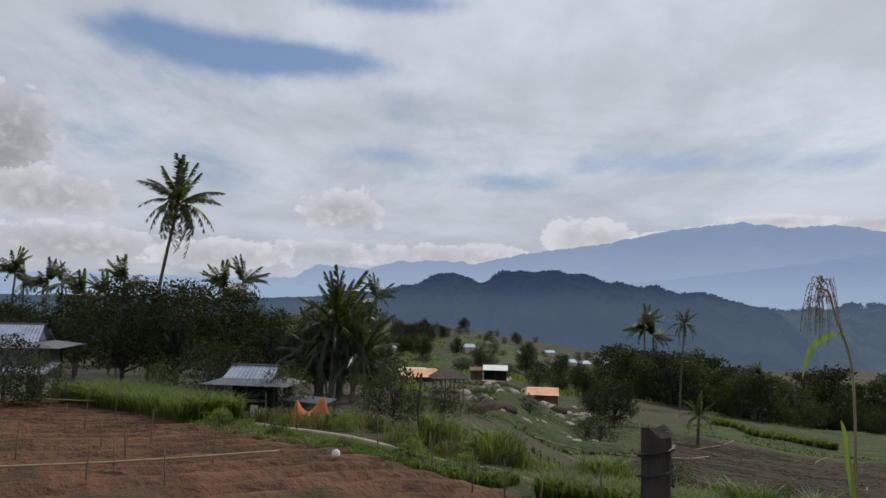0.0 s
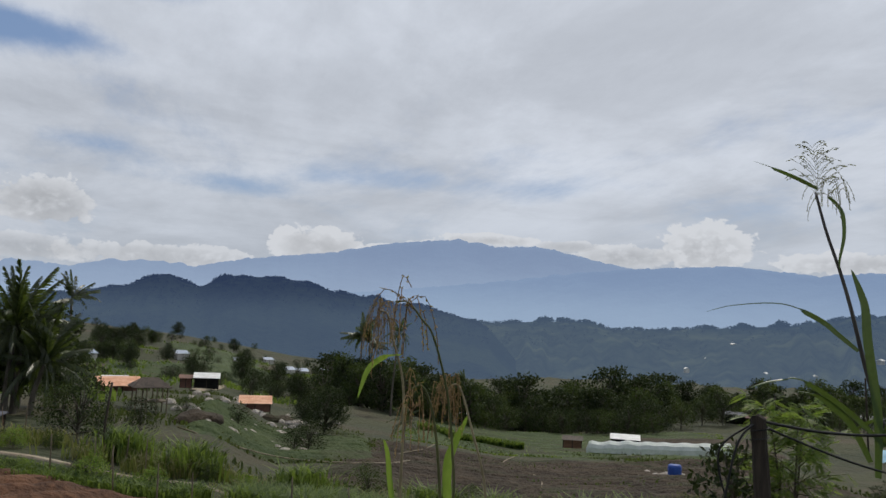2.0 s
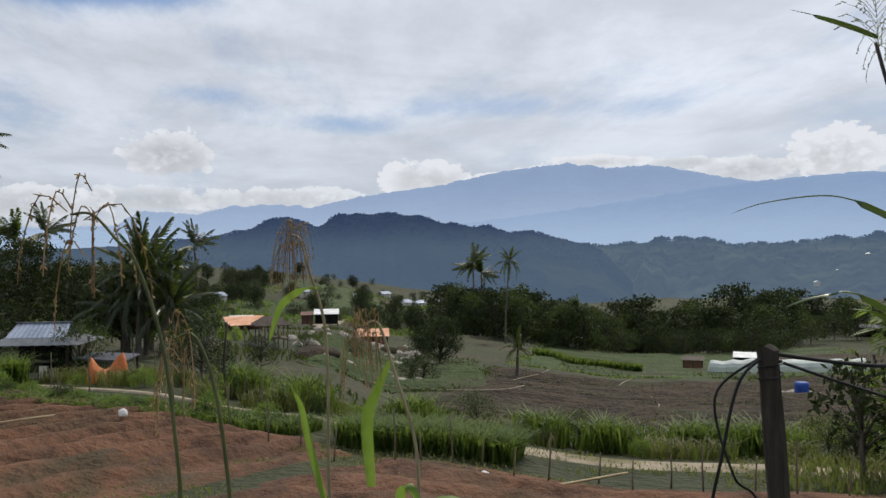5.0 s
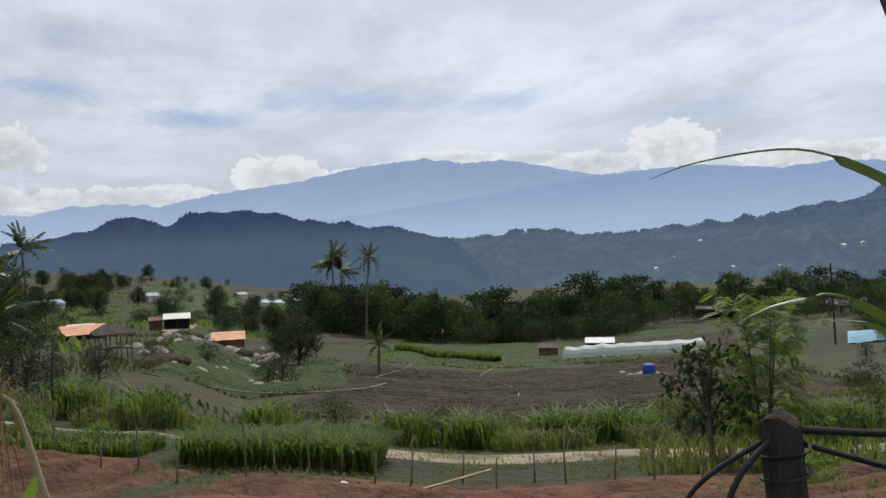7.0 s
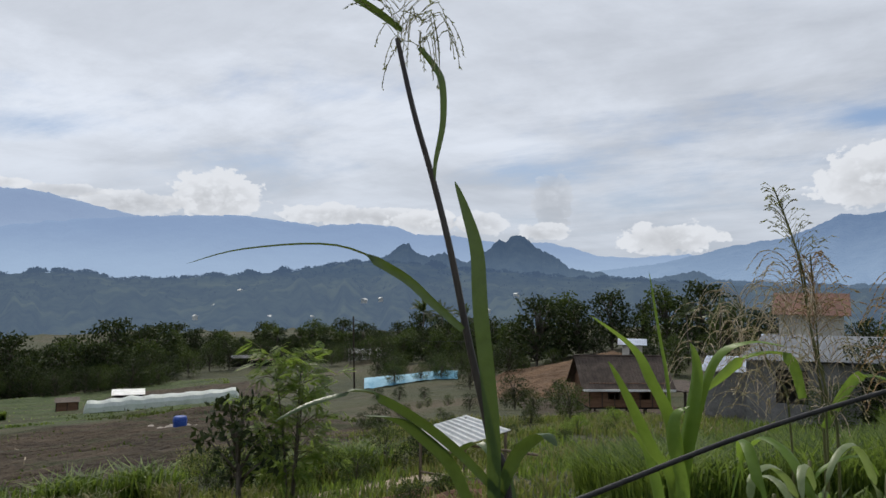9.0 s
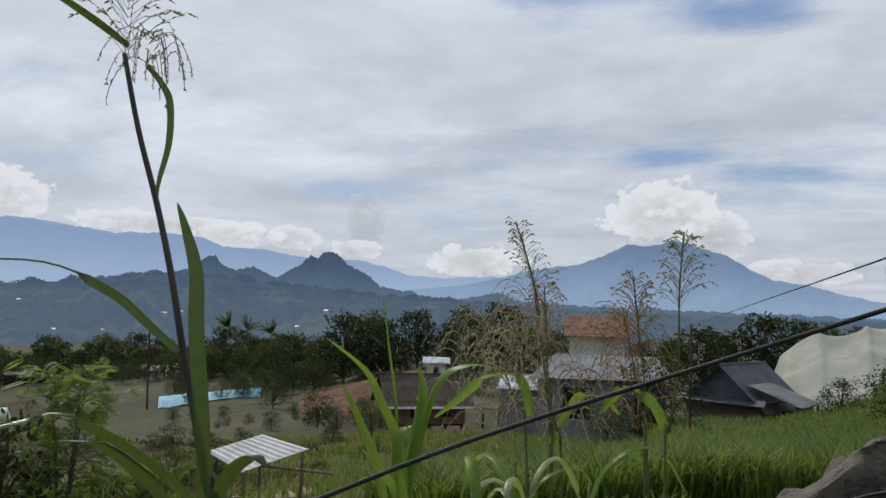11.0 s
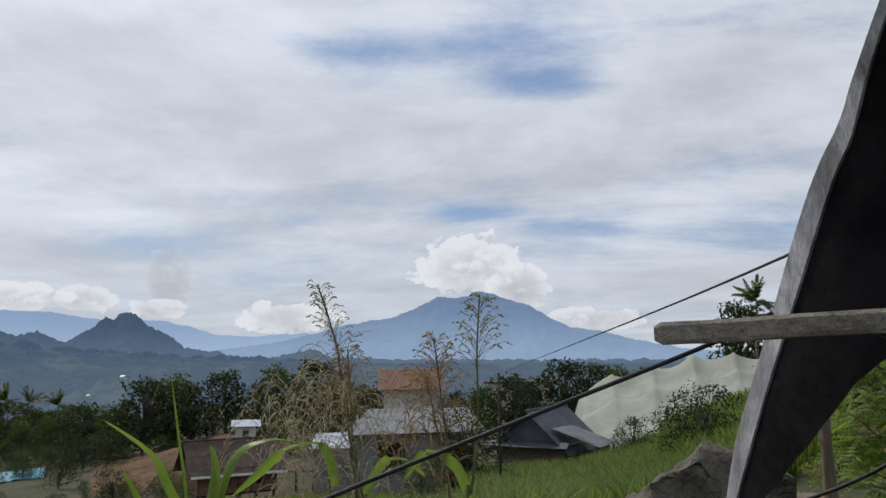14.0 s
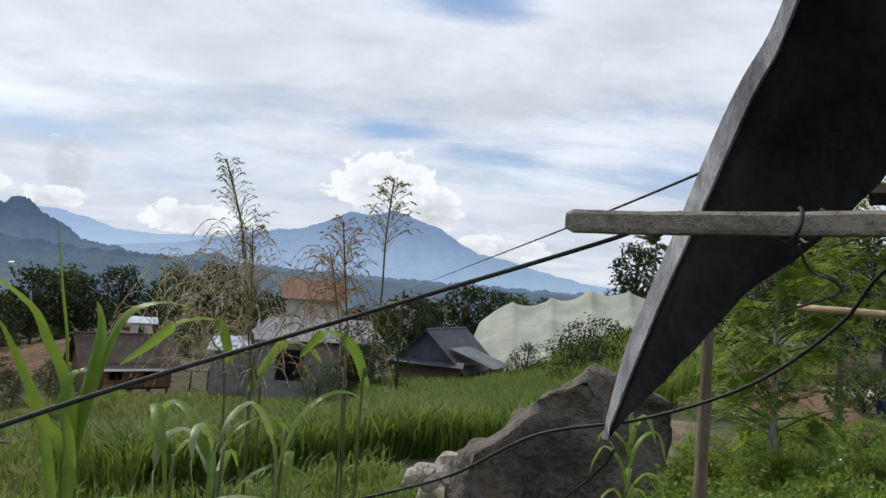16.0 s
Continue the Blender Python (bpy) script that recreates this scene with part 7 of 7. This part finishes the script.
# saplings and undergrowth
def feathery(name, seed, height, width, sprays, mat, label, trunk_h=0.4, bark="bark", size=0.34, low=0.3, stems=1, droop=0.25):
    """A light tree with compound leaves: slim limbs that carry sprays of paired leaflets."""
    rnd = random.Random(seed)
    ob = thing(name, pose(0, 0, 0), label, "tree")
    crown = Geo()
    wood, limbs = Geo(), Geo()
    tops = []
    for s_ in range(stems):
        a = 2.1 * s_ + rnd.random()
        off = Vector((math.cos(a), math.sin(a), 0)) * (0.16 * width if stems > 1 else 0.0)
        line = curve([off * 0.2 + Vector((0, 0, -0.3)), off * 0.6 + Vector((0.03, 0, height * 0.4)), off * 1.3 + Vector((0, 0.04, height * 0.92))], 5)
        wood.tube(line, [height * 0.02 / stems ** 0.5 * (1 - 0.85 * k / 10) for k in range(11)], 8)
        tops.append(line)
    for k in range(sprays):
        line = tops[k % stems]
        t = low + (1 - low) * (k + rnd.random()) / sprays
        i = min(9, int(t * 10))
        p = line[i].lerp(line[i + 1], t * 10 - i)
        a = 2.4 * k + rnd.uniform(-0.5, 0.5)
        reach = width / 2 * math.sin(math.pi * min(0.97, 0.24 + 0.7 * (t - low) / (1 - low))) ** 0.7 * rnd.uniform(0.35, 1.0)
        d = Vector((math.cos(a), math.sin(a), 0))
        e = p + d * reach + Vector((0, 0, reach * rnd.uniform(-0.25, 1.0)))
        limbs.tube([p, p.lerp(e, 0.5) + Vector((0, 0, 0.06 * reach)), e], [height * 0.0035, height * 0.0026, height * 0.0012], 4)
        for _ in range(6):
            o = p.lerp(e, rnd.uniform(0.45, 1.0))
            b = a + rnd.uniform(-1.3, 1.3)
            f = Vector((math.cos(b), math.sin(b), rnd.uniform(-0.9, 0.7))).normalized()
            side = Vector((-f.y, f.x, rnd.uniform(-0.8, 0.8))).normalized()
            ln = size * rnd.uniform(0.7, 1.25)
            for j in range(9):
                q = (j + 1) / 9
                c = o + f * ln * q + Vector((0, 0, -droop * ln * q * q))
                for sd in (-1, 1):
                    w_ = ln * 0.3 * math.sin(math.pi * (0.2 + 0.72 * q))
                    tip = c + side * sd * w_ + f * w_ * 0.35 + Vector((0, 0, -0.1 * w_))
                    m = c.lerp(tip, 0.5)
                    h = f * w_ * 0.22
                    crown.add([c, m + h, tip, m - h], [(0, 1, 2, 3)])
    part("trunk", wood, bark, ob, flat=False)
    part("branchwork", limbs, "stem", ob, flat=False)
    part("crown", crown, mat, ob)
    return ob


W_SHRUB = [tree("shrub", 201 + i, 1.0, 1.5, 16, 1500, 0.085, m, "low leafy green shrub in the undergrowth", 0.02) for i, m in enumerate(("leaf_light", "leaf_mid"))]
rnd = random.Random(31)
for k in range(64):
    az_, r_ = rnd.uniform(97, 121), rnd.uniform(6.6, 14)
    plant_at(W_SHRUB[k % 2 if r_ < 9 else 0], az_, r_, rnd.uniform(0.5, 0.95), group="undergrowth")
W_WEED = [tree("weed", 211 + i, 0.62, 0.8, 13, 900, z, m, "small-leaved weed in the undergrowth", 0.02) for i, (z, m) in enumerate(((0.05, "leaf_light"), (0.045, "leaf_light"), (0.06, "leaf_broad")))]
for k in range(170):
    az_, r_ = rnd.uniform(94, 125), 4.6 + 5.5 * rnd.random() ** 0.8
    if az_ > 99 or r_ < 7.2:
        plant_at(W_WEED[k % 3], az_, r_, rnd.uniform(0.55, 1.15), group="undergrowth")
for az_, r_, s_, i_ in ((105.5, 17, 1.1, 0), (107, 18, 1.3, 1), (108, 19, 1.4, 1), (112, 22, 1.7, 0), (115, 19, 1.9, 1), (118, 18, 2.2, 1), (110.5, 25, 2.0, 1), (120, 22, 2.3, 1)):
    plant_at(W_SHRUB[i_], az_, r_, s_, "bright leafy shrub on the bank")
feather = feathery("tree", 301, 3.0, 1.7, 80, "leaf_light", "feathery young tree with a pale trunk", 0.42, "bark_pale", 0.3, 0.36)
feather.matrix_world = on_ground(8.95, -2.35, 0) @ Matrix.Diagonal((1, 1, 0.95, 1))
# dark trees added behind the greenery to supply its black shadows
for az_, r_, s_ in ((108.5, 30, 0.42), (111.5, 33, 0.5), (114.5, 29, 0.5), (118, 31, 0.6), (105.8, 36, 0.4)):
    plant_at(T_ROUND[int(r_) % 3], az_, r_, s_, "dark tree added behind the yard for shadow", "trees behind the yard")
dark_tree = feathery("tree", 302, 4.2, 2.2, 90, "leaf_mid", "dark feathery tree over the yard", size=0.4, low=0.12)
dark_tree.matrix_world = on_ground(9.4, -4.9, 0)
light_tree = feathery("tree", 305, 4.4, 2.4, 60, "leaf_light", "thin airy tree above the beam", size=0.36, low=0.4)
light_tree.matrix_world = on_ground(13.4, -5.4, 0)
sapling = feathery("sapling", 303, 4.2, 2.8, 110, "leaf_light", "feathery light green sapling by the path", size=0.42, low=0.25, stems=3)
sapling.matrix_world = on_ground(*polar(45.7, 22.5), 0)
sapling2 = tree("sapling", 304, 3.2, 2.0, 12, 500, 0.24, "leaf_dark", "dark-leaved sapling beside the path", 0.25)
sapling2.matrix_world = on_ground(*polar(42.6, 22), 0)

rnd = random.Random(41)
for k in range(70):
    if k < 26:
        x, y = -6 + 30 * k / 26 + rnd.uniform(-0.6, 0.6), 0
        y = float(np.interp(x, (-8, 0, 6, 12, 18, 26), (31.5, 27.4, 24.8, 22.3, 18.6, 12.5))) + rnd.uniform(-0.8, 1.6)
    elif k < 40:
        x, y = -8 + 10 * (k - 26) / 14 + rnd.uniform(-0.5, 0.5), 0
        y = float(np.interp(x, (-9, -4, 2), (29, 24.6, 21.6))) + rnd.uniform(-0.5, 0.5)
    else:
        x, y = polar(rnd.uniform(42, 80), rnd.uniform(16, 36))
    plant_at(W_SHRUB[k % 2], math.degrees(math.atan2(x, y)), math.hypot(x, y), rnd.uniform(0.6, 1.25), "leafy weed in the grass verge", "weeds in the grass")
